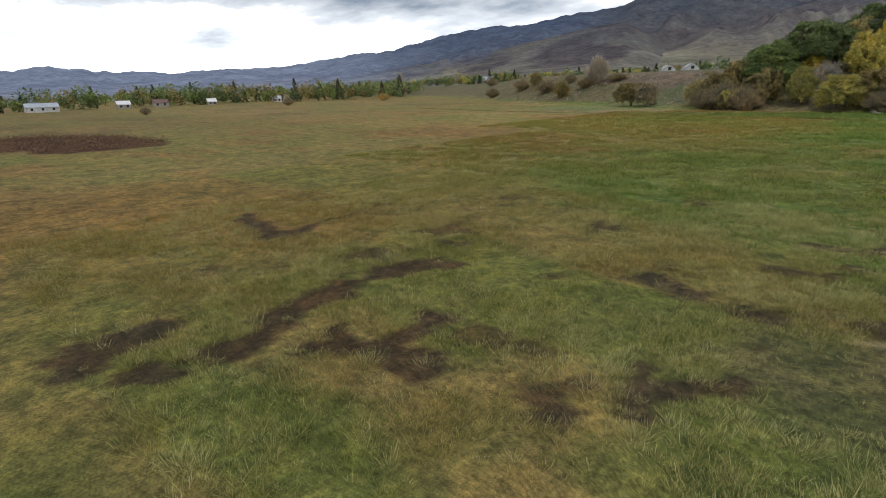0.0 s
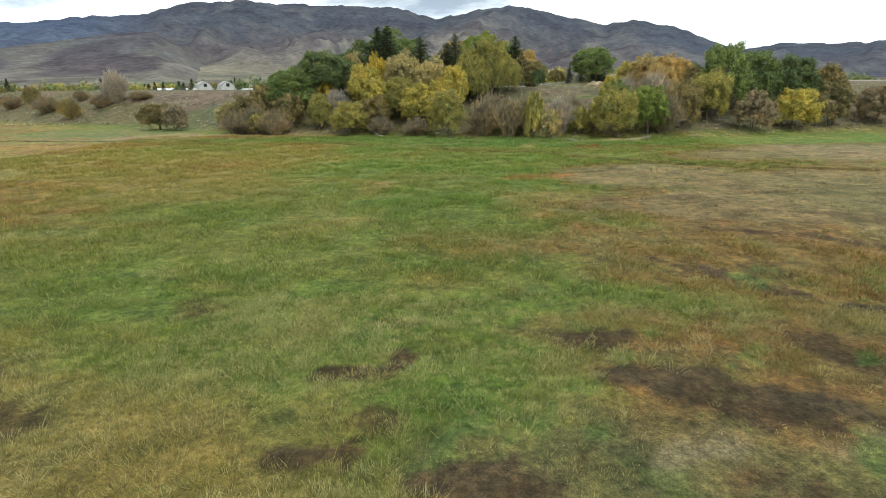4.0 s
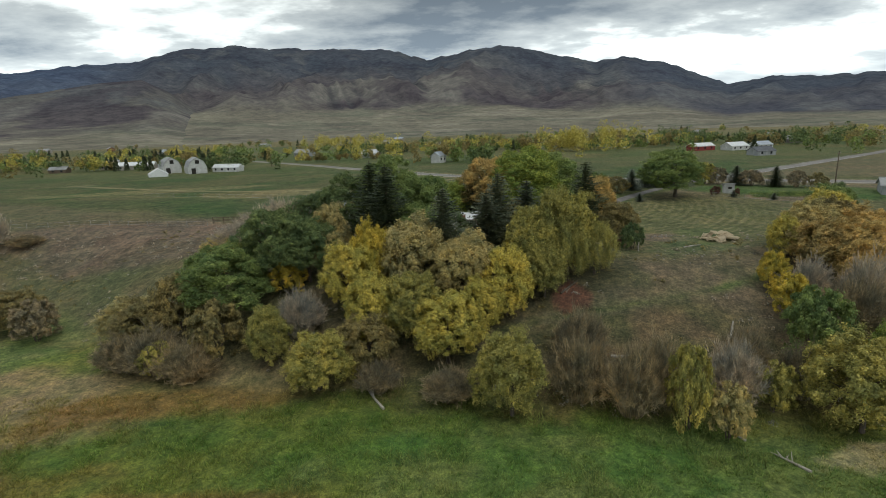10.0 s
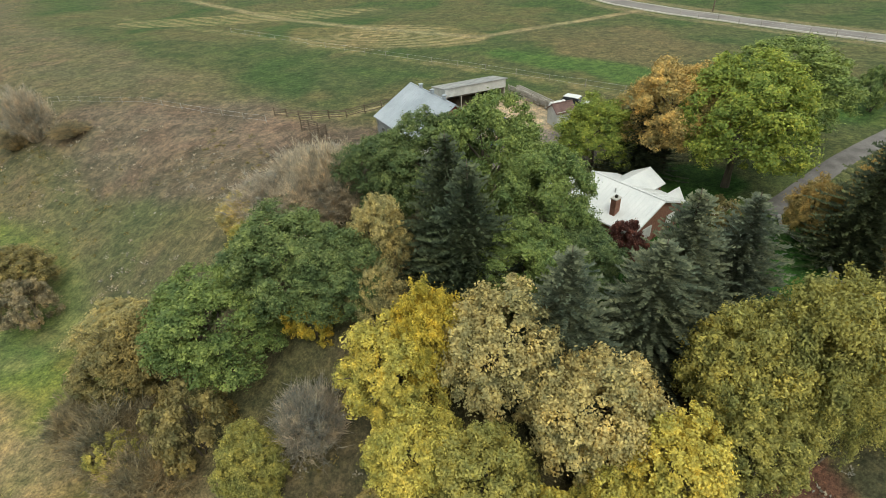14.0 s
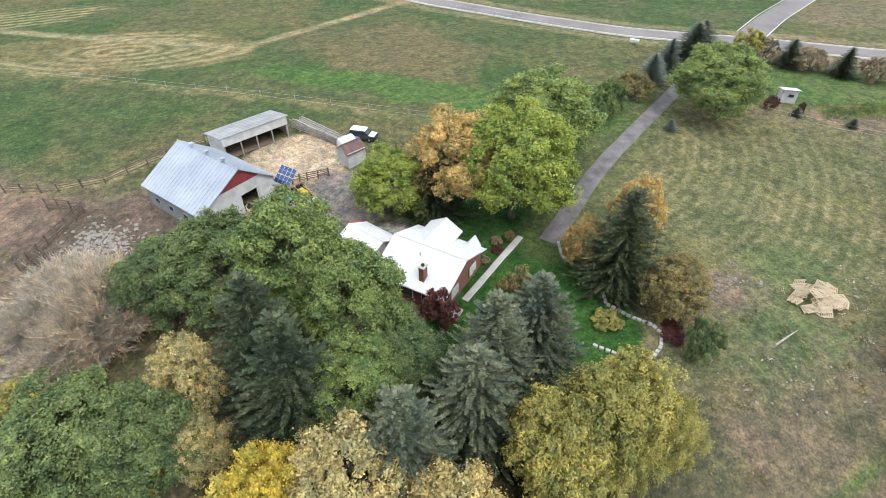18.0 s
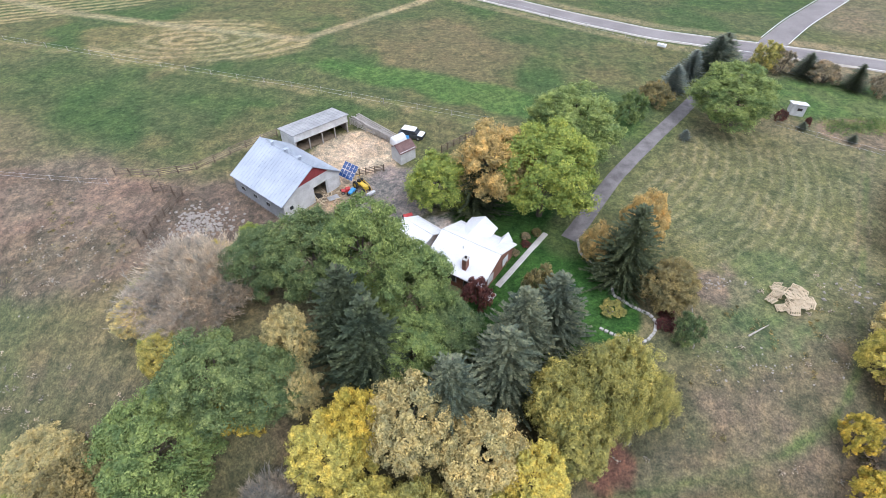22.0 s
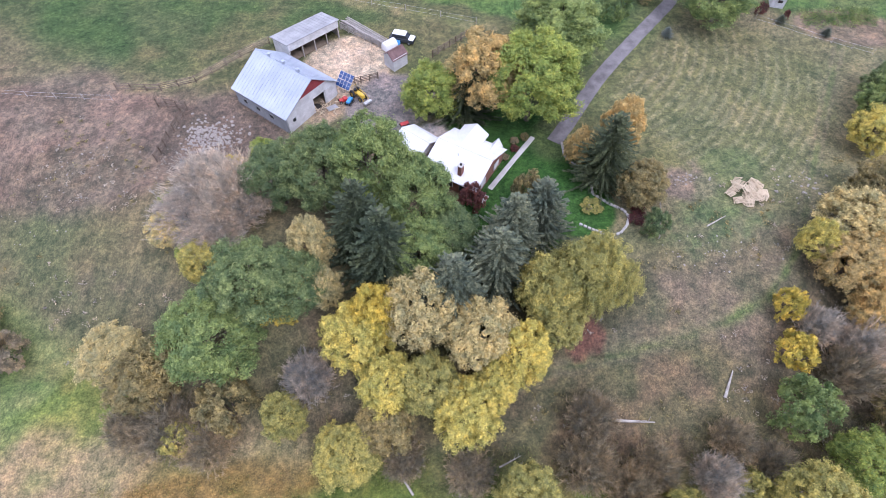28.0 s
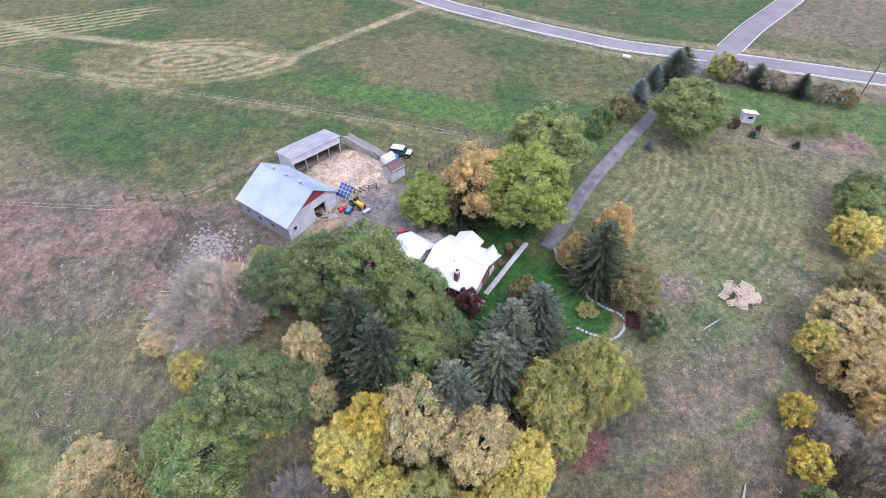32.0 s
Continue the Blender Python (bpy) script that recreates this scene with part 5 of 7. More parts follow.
# ---- brush along the foot of the bank ----
B = "brush along the foot of the bank"
for x, y, h, r, leaf, lab in (
        (-53.5, 134.0, 5.5, 3.6, "tan", "tan-brown leafy bush on the bank foot"), (-48.8, 129.5, 5.5, 3.6, "olive", "olive-brown leafy bush on the bank foot"), (-44.8, 131.5, 5.0, 2.8, "olive", "olive bush below the green trees"),
        (-37.5, 125.5, 4.5, 2.8, "olive", "olive-brown bush at the bank foot"), (-30.2, 123.2, 5.5, 2.3, "willow", "upright olive-green bush by lush grass"), (-43.5, 122.5, 2.6, 2.0, "willow", "low yellow-green bush by the brush"),
        (-75.0, 140.0, 6.2, 4.0, "olive", "rounded olive-brown willow bush on the meadow"), (-2.2, 112.3, 6.6, 2.9, "willow", "rounded olive-green willow bush at the meadow edge"), (14.0, 109.2, 5.0, 1.7, "willow", "upright yellow-olive bush at the meadow edge"),
        (29.6, 108.2, 7.0, 3.5, "willow", "large olive-yellow bush at the meadow edge"), (36.5, 111.8, 6.5, 3.2, "lime", "yellow-green bush on the bank foot"), (31.5, 118.2, 4.8, 2.8, "green", "green rounded bush on the bank"),
        (23.0, 111.0, 3.0, 1.7, "willow", "small olive-yellow bush on the bank"), (17.0, 107.6, 3.2, 1.6, "tan", "tan-yellow bush beside sand"), (-68.5, 135.5, 3.6, 2.6, "brown", "brown bush on the meadow edge"),
        (33.3, 130.3, 2.8, 1.5, "bright", "bright yellow small tree beside the path"), (32.6, 124.8, 3.2, 2.0, "bright", "bright yellow rounded small tree"), (45.5, 139.5, 7.5, 3.6, "tan", "tan-leaved tree on the bank"),
        (42.0, 134.0, 7.5, 3.4, "orange", "orange-tan tree on the bank"), (46.5, 133.0, 8.0, 3.6, "orange", "orange-tan tree on the bank"), (40.2, 137.8, 6.0, 2.2, "gold", "golden tree on the bank"), (43.5, 128.0, 6.0, 3.0, "orange", "orange-brown tree on the bank"),
        (57.0, 156.0, 6.5, 3.2, "gold", "gold-olive tree above the bank"), (62.0, 162.0, 6.5, 3.4, "green", "green tree above the grassy bank"), (65.7, 165.8, 6.0, 3.0, "deep", "dark green tree above the grassy bank"), (52.0, 146.0, 6.5, 3.0, "olive", "olive tree on the bank"),
        (44.0, 116.0, 6.5, 3.4, "olive", "olive bush at the meadow edge"), (52.0, 122.0, 7.5, 3.6, "willow", "olive-yellow tree at the meadow edge"), (58.0, 128.0, 10.5, 4.6, "green", "tall green tree on the bank"), (66.0, 132.0, 12.0, 5.0, "green", "tall green tree with a ragged top"),
        (75.0, 134.0, 11.0, 4.8, "deep", "dark green tree on the bank"), (84.0, 136.0, 9.0, 4.4, "olive", "olive tree on the bank"), (70.0, 122.0, 6.0, 3.8, "gold", "gold-olive bush by the meadow"), (80.0, 125.0, 5.0, 3.4, "olive", "olive bush by the meadow"),
        (92.0, 128.0, 6.0, 3.8, "brown", "brown brush by the meadow"), (104.0, 132.0, 7.0, 4.2, "deep", "dark green tree beyond the meadow"), (118.0, 138.0, 8.0, 4.6, "olive", "olive tree beyond the meadow"), (60.0, 118.0, 4.5, 3.0, "brown", "brown bush by the meadow"),
        (50.0, 136.0, 8.5, 3.6, "orange", "orange-brown tree on the bank"), (54.0, 131.0, 8.0, 3.4, "olive", "olive tree on the bank")):
    plant("bush" if h < 5.2 else "medium", x, y, h if h < 5.2 or y > 130 else h * 1.32, r, leaf, lab, "shrub" if h < 5.2 else "tree", group=B)
for x, y, h, r, leaf, lab in (
        (-45.0, 124.2, 3.6, 3.2, "brown", "leafless purple-brown brush at the bank foot"), (-39.8, 121.6, 3.2, 2.8, "brown", "leafless brown brush at the bank foot"), (-49.5, 125.0, 3.0, 2.6, "brown", "leafless brown brush on the bank"),
        (-27.3, 127.5, 4.0, 2.6, "grey", "leafless grey thicket under the trees"), (-16.4, 117.6, 2.4, 2.0, "brown", "brown brush round a dead log"), (-8.5, 115.6, 2.2, 2.4, "brown", "low brown brush at the meadow edge"), (6.5, 119.8, 3.8, 3.0, "brown", "leafless brown thicket on the bank"),
        (5.0, 114.6, 4.4, 3.4, "brown", "leafless purple-brown willow thicket"), (9.6, 111.8, 4.6, 3.0, "brown", "leafless brown willow thicket"), (12.7, 113.6, 4.2, 2.8, "brown", "leafless brown willow thicket"), (19.5, 112.0, 4.4, 2.8, "grey", "bare grey-brown thicket by the meadow"),
        (22.5, 115.6, 3.6, 2.8, "brown", "leafless brown brush on the bank"), (26.8, 113.0, 3.4, 2.6, "brown", "leafless brown brush on the bank"), (38.5, 121.5, 4.6, 3.4, "brown", "leafless brown brush on the bank"), (41.5, 124.5, 5.0, 3.4, "grey", "leafless grey-brown brush on the bank"),
        (36.5, 127.5, 3.6, 2.6, "grey", "leafless grey brush by the path"), (45.0, 121.0, 4.6, 3.6, "brown", "leafless brown brush on the bank"), (40.0, 112.5, 4.6, 3.4, "brown", "brown brush at the meadow edge"), (-107.4, 168.1, 3.4, 3.0, "brown", "brown shrub beside the bare tree"),
        (-96.2, 170.4, 2.4, 3.2, "brown", "low brown shrub on the bank top"), (-126.8, 171.3, 4.6, 4.0, "brown", "dark brown bush on the meadow"), (-113.0, 162.0, 5.5, 3.0, "olive", "olive bush on the grassy slope"), (-119, 176.7, 3.0, 2.4, "brown", "brown bush on the slope"),
        (-228.0, 57.0, 2.6, 2.0, "brown", "lone brown bush on the far meadow"), (-253.0, 130.0, 3.6, 2.6, "brown", "brown bush on the far meadow"), (-262.0, 134.0, 5.0, 1.8, "grey", "thin bare shrub on the far meadow"), (-258.0, 194.0, 3.6, 3.4, "orange", "rust-brown bush on the far meadow"),
        (-214.0, 240.0, 4.0, 3.6, "brown", "dark bush on the far slope"), (-170.0, 190.0, 4.0, 3.2, "brown", "brown bush at the far slope"), (-150.0, 186.0, 4.6, 3.6, "brown", "dark brown bush at the far slope"), (-139.0, 182.0, 6.0, 2.8, "olive", "olive bush at the far slope")):
    k = 0.68 if x < -95 else 1.0
    plant("brush", x, y, h * k * 0.95, r * (0.5 + 0.5 * k) * (0.82 if x > 0 else 1.0), leaf, lab, "shrub", group=B)

# ---- buildings ----
def gable_roof(parent, name, x0, x1, yl, yr, ridge_y, z_l, z_r, z_top, mat, over=0.4, thick=0.09, label="", ribs=0.0):
    """Two roof slabs with eaves; the ridge runs along x."""
    out = []
    for nm, ye, ze, sg in ((name, yl, z_l, -1), (name, yr, z_r, 1)):
        sl = (z_top - ze) / abs(ridge_y - ye)
        y_out, z_out = ye + sg * over, ze - over * sl
        v = []
        for x in (x0 - over, x1 + over):
            v += [(x, ridge_y, z_top), (x, y_out, z_out), (x, y_out, z_out - thick), (x, ridge_y, z_top - thick)]
        f = [(0, 1, 5, 4), (1, 2, 6, 5), (2, 3, 7, 6), (3, 0, 4, 7), (0, 3, 2, 1), (4, 5, 6, 7)]
        ob = mesh_ob(nm, v, f if sg > 0 else [g[::-1] for g in f], mat, parent, label)
        if ribs:
            n = int((x1 - x0 + 2 * over) / ribs)
            pcs = []
            for i in range(n + 1):
                x = x0 - over + 0.03 + i * ((x1 - x0 + 2 * over - 0.06) / n)
                a, b = (x, ridge_y, z_top + 0.003), (x, y_out, z_out + 0.003)
                w, hh = 0.03, 0.035
                vv = [(x - w, a[1], a[2]), (x + w, a[1], a[2]), (x + w, b[1], b[2]), (x - w, b[1], b[2]), (x - w, a[1], a[2] + hh), (x + w, a[1], a[2] + hh), (x + w, b[1], b[2] + hh), (x - w, b[1], b[2] + hh)]
                pcs.append((vv, [(4, 5, 6, 7), (0, 3, 2, 1), (0, 1, 5, 4), (2, 3, 7, 6), (1, 2, 6, 5), (3, 0, 4, 7)]))
            mesh_ob("roof_seams", *joined(pcs), mat, ob)
        out.append(ob)
    cap = mesh_ob("ridge_cap", *joined([tube([(x0 - over, ridge_y, z_top + 0.01), (x1 + over, ridge_y, z_top + 0.01)], [0.1, 0.1], 6)]), mat, parent)
    return out


def wall_quad(name, a, b, z0, z1a, z1b, mat, parent, thick=0.14, label="", peak=None):
    """An upright wall from a to b, its top sloping or peaked, with thickness."""
    ax, ay, bx, by = *a, *b
    L = math.hypot(bx - ax, by - ay)
    n = ((by - ay) / L * thick, -(bx - ax) / L * thick)
    ring = [(ax, ay, z0), (bx, by, z0), (bx, by, z1b)]
    if peak:
        s, zp = peak
        ring.append((ax + (bx - ax) * s, ay + (by - ay) * s, zp))
    ring.append((ax, ay, z1a))
    k = len(ring)
    v = ring + [(x + n[0], y + n[1], z) for x, y, z in ring]
    f = [tuple(range(k))[::-1], tuple(range(k, 2 * k))] + [(i, (i + 1) % k, k + (i + 1) % k, k + i) for i in range(k)]
    return mesh_ob(name, v, f, mat, parent, label)


def window(parent, cx, cy, cz, w, h, turn, frame_mat=None):
    fr = part("window", box(cx, cy, cz, w + 0.16, 0.1, h + 0.16, turn, 0.015), frame_mat or WHITE_WALL, parent, "white window frame")
    c, s = math.cos(radians(turn)), math.sin(radians(turn))
    part("pane", box(cx + s * 0.03, cy - c * 0.03, cz, w, 0.08, h, turn), GLASS, fr)
    return fr


# barn: ridge along local x, gable with a red panel on the +x end
barn = empty("barn", -31.9, 174.9, 9.39, -42.0, "barn with pale blue-grey metal roof and white board gable", "barn")
BX0, BX1, BY0, BY1 = -5.9, 5.9, -5.6, 5.4
EV, RZ = 3.0, 6.4
gable_roof(barn, "roof", BX0, BX1, BY0, BY1, 0.6, EV, EV, RZ, ROOF_METAL, 0.35, 0.1, "pale galvanised metal roof slope", 0.6)
wall_quad("side_wall", (BX0, BY0), (BX1, BY0), -0.5, EV, EV, GREY_WALL, barn, -0.14, "grey weathered board wall")
wall_quad("side_wall", (BX0, BY1), (BX1, BY1), -0.5, EV, EV, WHITE_WALL, barn, 0.14)
wall_quad("end_wall", (BX0, BY0), (BX0, BY1), -0.5, EV, EV, GREY_WALL, barn, 0.14, "", (0.56, RZ - 0.15))
# front end wall with its doorway left open
for ya, yb in ((BY0, 0.2), (2.6, BY1)):
    wall_quad("end_wall", (BX1, ya), (BX1, yb), -0.5, EV, EV, WHITE_WALL, barn, -0.14, "white board end wall")
part("door_lintel", box(BX1 - 0.07, 1.4, 2.8, 0.14, 2.4, 0.4), WHITE_WALL, barn)
wall_quad("gable_wall", (BX1 - 0.02, BY0 + 0.1), (BX1 - 0.02, BY1 - 0.1), EV, EV + 0.05, EV + 0.05, WHITE_WALL, barn, -0.1, "white gable boards", (0.56, RZ - 0.15))
wall_quad("gable_panel", (BX1 + 0.02, -2.6), (BX1 + 0.02, 3.5), 4.2, 4.25, 4.25, RED_PAINT, barn, -0.1, "dark red gable boards", (0.53, RZ - 0.2))
part("barn_floor", box(0, 0, -0.1, 11.4, 10.6, 0.3), DARK, barn)
part("sliding_door", box(BX1 + 0.1, 3.9, 1.4, 0.08, 2.2, 2.7, 0, 0.01), WHITE_WALL, barn, "white sliding barn door")
dr = part("stall_door", box(BX1 + 0.06, -4.2, 1.1, 0.07, 1.2, 2.1, 0, 0.01), WHITE_WALL, barn)
part("door_window", box(BX1 + 0.10, -4.2, 1.6, 0.03, 0.6, 0.6), GLASS, dr)
for xx in (-3.6, -0.6, 2.4):
    window(barn, xx, BY0 - 0.1, 1.4, 0.8, 0.6, 0)
for xx in (-3.0, 0.2, 3.4):
    v = part("roof_vent", box(xx, 0.6, RZ + 0.28, 0.4, 0.4, 0.5, 0, 0.05), ROOF_METAL, barn, "small metal ridge ventilator")
    part("vent_cap", box(xx, 0.6, RZ + 0.58, 0.56, 0.56, 0.1, 0, 0.03), ROOF_METAL, v)
for i in range(30):
    part("batten", box(BX0 + 0.2 + i * 0.39, BY0 - 0.16, 1.25, 0.05, 0.03, 3.3), GREY_WALL, barn)

# open-fronted shed, low side to the fields
shed = empty("open_shed", -29.3, 188.1, 10.36, 38.0, "long open-fronted shed with white fascia and metal roof", "shed")
SL, SD = 10.4, 5.0
v = [(-SL / 2 - .3, -SD / 2 - .3, 3.6), (SL / 2 + .3, -SD / 2 - .3, 3.6), (SL / 2 + .3, SD / 2 + .3, 2.5), (-SL / 2 - .3, SD / 2 + .3, 2.5)]
mesh_ob("roof", v + [(x, y, z - 0.1) for x, y, z in v], [(0, 1, 2, 3), (7, 6, 5, 4), (0, 4, 5, 1), (1, 5, 6, 2), (2, 6, 7, 3), (3, 7, 4, 0)], ROOF_OLD, shed, "weathered metal lean-to roof")
for i in range(17):
    x = -SL / 2 - 0.25 + i * (SL + 0.5) / 16
    mesh_ob("roof_seam", [(x - .03, -SD / 2 - .3, 3.605), (x + .03, -SD / 2 - .3, 3.605), (x + .03, SD / 2 + .3, 2.505), (x - .03, SD / 2 + .3, 2.505), (x, -SD / 2 - .3, 3.65), (x, SD / 2 + .3, 2.55)], [(0, 4, 5, 3), (4, 1, 2, 5), (0, 1, 4), (2, 3, 5)], ROOF_OLD, shed)
part("fascia", box(0, -SD / 2 - .1, 2.85, SL, 0.08, 1.35), WHITE_WALL, shed, "white painted fascia boards")
wall_quad("back_wall", (-SL / 2, SD / 2), (SL / 2, SD / 2), -0.3, 2.45, 2.45, WOOD_GREY, shed, 0.1)
wall_quad("end_wall", (-SL / 2, -SD / 2), (-SL / 2, SD / 2), -0.3, 3.45, 2.45, WHITE_WALL, shed, 0.1, "white board end wall")
wall_quad("end_wall", (SL / 2, -SD / 2), (SL / 2, SD / 2), -0.3, 3.45, 2.45, WOOD_GREY, shed, -0.1)
for i in range(5):
    part("post", box(-SL / 2 + 0.2 + i * (SL - 0.4) / 4, -SD / 2, 1.1, 0.18, 0.18, 2.7, 0, 0.02), WOOD_GREY, shed)
part("earth_floor", box(0, 0, 0.02, SL - .2, SD - .2, 0.1), plain("trodden_straw", (0.16, 0.12, 0.08), (0.24, 0.19, 0.13), 1.5, 0.95), shed)

# small shed with a red-brown roof
hutch = empty("small_shed", -13.9, 181.2, 10.31, 38.0, "small pale shed with red-brown shingle roof", "shed")
gable_roof(hutch, "roof", -1.5, 1.5, -1.25, 1.25, 0, 2.1, 2.1, 3.0, SHINGLE, 0.2, 0.08)
for a, b, pk in (((-1.5, -1.25), (1.5, -1.25), None), ((-1.5, 1.25), (1.5, 1.25), None), ((-1.5, -1.25), (-1.5, 1.25), (0.5, 2.95)), ((1.5, -1.25), (1.5, 1.25), (0.5, 2.95))):
    wall_quad("wall", a, b, -0.3, 2.1, 2.1, WHITE_WALL, hutch, 0.08, "", pk)
part("door", box(1.5, 0, 0.95, 0.24, 0.9, 1.9, 0, 0.02), WOOD_GREY, hutch)

# garage
garage = empty("garage", -11.7, 160.7, 9.15, 136.0, "white garage with a bright white roof", "garage")
gable_roof(garage, "roof", -2.3, 2.3, -2.4, 3.0, 0, 2.6, 2.6, 3.8, ROOF_WHITE, 0.4, 0.12, "bright white roof slope", 0.45)
for a, b, pk in (((-2.3, -2.4), (2.3, -2.4), None), ((-2.3, 3), (2.3, 3), None), ((-2.3, -2.4), (-2.3, 3), (0.45, 3.7)), ((2.3, -2.4), (2.3, 3), (0.45, 3.7))):
    wall_quad("wall", a, b, -0.4, 2.6, 2.6, WHITE_WALL, garage, 0.12, "", pk)
window(garage, -2.42, -1.2, 1.5, 0.9, 0.9, 90)
part("side_door", box(-2.35, 0.4, 1.0, 0.3, 0.9, 2.0, 0, 0.02), WOOD_GREY, garage)
part("round_disc", box(-2.4, 2.0, 1.4, 0.3, 0.9, 0.9, 0, 0.13), BLUE, garage, "blue round object hung on the wall")

# house: ridge along local x, the gable end at -x faces the lawn walk
house = empty("farmhouse", -3.6, 155.6, 9.35, 144.0, "brick farmhouse with a bright white metal roof", "house")
HX0, HX1, HY0, HY1, HE, HT = -2.5, 5.6, -4.4, 4.3, 2.6, 4.4
gable_roof(house, "roof", HX0, HX1, HY0, HY1, 0.0, HE, HE, HT, ROOF_WHITE, 0.42, 0.14, "bright white roof slope", 0.45)
wall_quad("wall", (HX0, HY0), (HX1, HY0), -0.4, HE, HE, BRICK, house, -0.2)
wall_quad("wall", (HX0, HY1), (HX1, HY1), -0.4, HE, HE, BRICK, house, 0.2)
wall_quad("wall", (HX0, HY0), (HX0, HY1), -0.4, HE, HE, BRICK, house, 0.2, "red-brown brick gable wall", (0.505, HT - 0.16))
wall_quad("wall", (HX1, HY0), (HX1, HY1), -0.4, HE, HE, BRICK, house, -0.2, "", (0.505, HT - 0.16))
# rear cross gables
for cx, wd, dp, zt in ((2.7, 2.1, 5.3, 4.15), (-1.15, 0.8, 5.0, 3.35)):
    for sg in (-1, 1):
        vv = [(cx, -0.3, zt), (cx + sg * wd, -0.3, zt - 1.2), (cx + sg * wd, -dp - .4, zt - 1.2), (cx, -dp - .4, zt)]
        mesh_ob("cross_roof", vv + [(x, y, z - .12) for x, y, z in vv], [(0, 1, 2, 3), (7, 6, 5, 4), (0, 4, 5, 1), (1, 5, 6, 2), (2, 6, 7, 3), (3, 7, 4, 0)], ROOF_WHITE, house, "white cross-gable roof slope")
    wall_quad("cross_wall", (cx - wd + .3, -dp), (cx + wd - .3, -dp), -0.4, zt - 1.3, zt - 1.3, BRICK, house, 0.15, "", (0.5, zt - 0.2))
    for sg in (-1, 1):
        wall_quad("cross_wall", (cx + sg * (wd - .3), -dp), (cx + sg * (wd - .3), -4.3), -0.4, zt - 1.3, zt - 1.3, BRICK, house, 0.15)
ch = part("chimney", box(0.4, 3.3, 3.7, 0.6, 0.8, 1.9, 0, 0.03), BRICK, house, "brick chimney")
part("chimney_cap", box(0.4, 3.3, 4.68, 0.72, 0.92, 0.12, 0, 0.02), CONCRETE, ch)
part("flue", box(0.4, 3.3, 4.85, 0.28, 0.28, 0.3, 0, 0.05), DARK, ch)
part("roof_vent_pipe", box(2.0, 1.2, 4.1, 0.14, 0.14, 0.5, 0, 0.03), STEEL, house)
for yy in (-2.0, 2.0):
    window(house, HX0 - 0.14, yy, 1.5, 1.3, 1.1, 90)
for xx in (-0.8, 1.8, 4.3):
    window(house, xx, HY1 + 0.12, 1.45, 1.4, 1.1, 180)
part("front_step", box(HX0 - 0.9, 3.6, 0.1, 1.4, 1.6, 0.35, 0, 0.03), CONCRETE, house)

# walk beside the house and the lawn kerb
ribbon("garden_walk", [(-1.6, 152.4), (1.4, 156.0), (4.2, 159.4), (6.6, 162.2)], 0.95, 0.09, CONCRETE, "pale concrete garden walk beside the house", 0.6, "path")
kerb = empty("lawn_kerb", 14, 147, 9.6, 0, "curved pale concrete block edging round the lawn", "kerb")
kl = [Vector(p) for p in ((10.8, 160.5, 0), (10.6, 157.8, 0), (12.2, 155.0, 0), (13.3, 152.4, 0), (13.0, 150.0, 0), (14.9, 147.9, 0), (16.6, 146.6, 0), (17.0, 145.4, 0), (16.3, 143.9, 0), (15.0, 142.7, 0), (13.6, 142.4, 0), (11.3, 143.8, 0), (9.8, 144.9, 0))]
kb = box(0, 0, 0, 0.46, 0.34, 0.3, 0, 0.04)
kmesh = bpy.data.meshes.new("kerb_block")
kb.to_mesh(kmesh)
kb.free()
kmesh.materials.append(CONCRETE)
for a, b in zip(kl[:-1], kl[1:]):
    n = max(1, int((b - a).length / 0.5))
    for i in range(n):
        p = a.lerp(b, (i + 0.5) / n)
        o = new("kerb_block", kmesh)
        o.parent = kerb
        o.matrix_parent_inverse = kerb.matrix_world.inverted()
        o.matrix_basis = pose(p.x, p.y, ground_z(p.x, p.y) + 0.1, 0, 0, math.degrees(math.atan2(b.y - a.y, b.x - a.x)) + rng.normal() * 4)
stump = tagged(mesh_ob("tree_stump", *tube([(11.9, 147.5, 9.3), (11.9, 147.5, 9.95), (11.95, 147.5, 10.05)], [0.55, 0.42, 0.38], 12), WOOD_GREY), "cut grey tree stump on the lawn", "stump")

for i in range(9):
    u = i / 8
    bx, by = -2.6 + 7.4 * u + 0.25 * (-1) ** i, 154.4 + 7.6 * u - 0.2 * (-1) ** i
    if not 0.62 < u < 0.72:
        plant("bush", bx, by, 0.42 + 0.2 * (i % 3), 0.55, ("red", "brown", "olive")[i % 3], ("dark red low shrub", "brown faded flower shrub", "olive low shrub")[i % 3] + " in the bed by the house wall", "shrub", group="flower bed by the house wall")

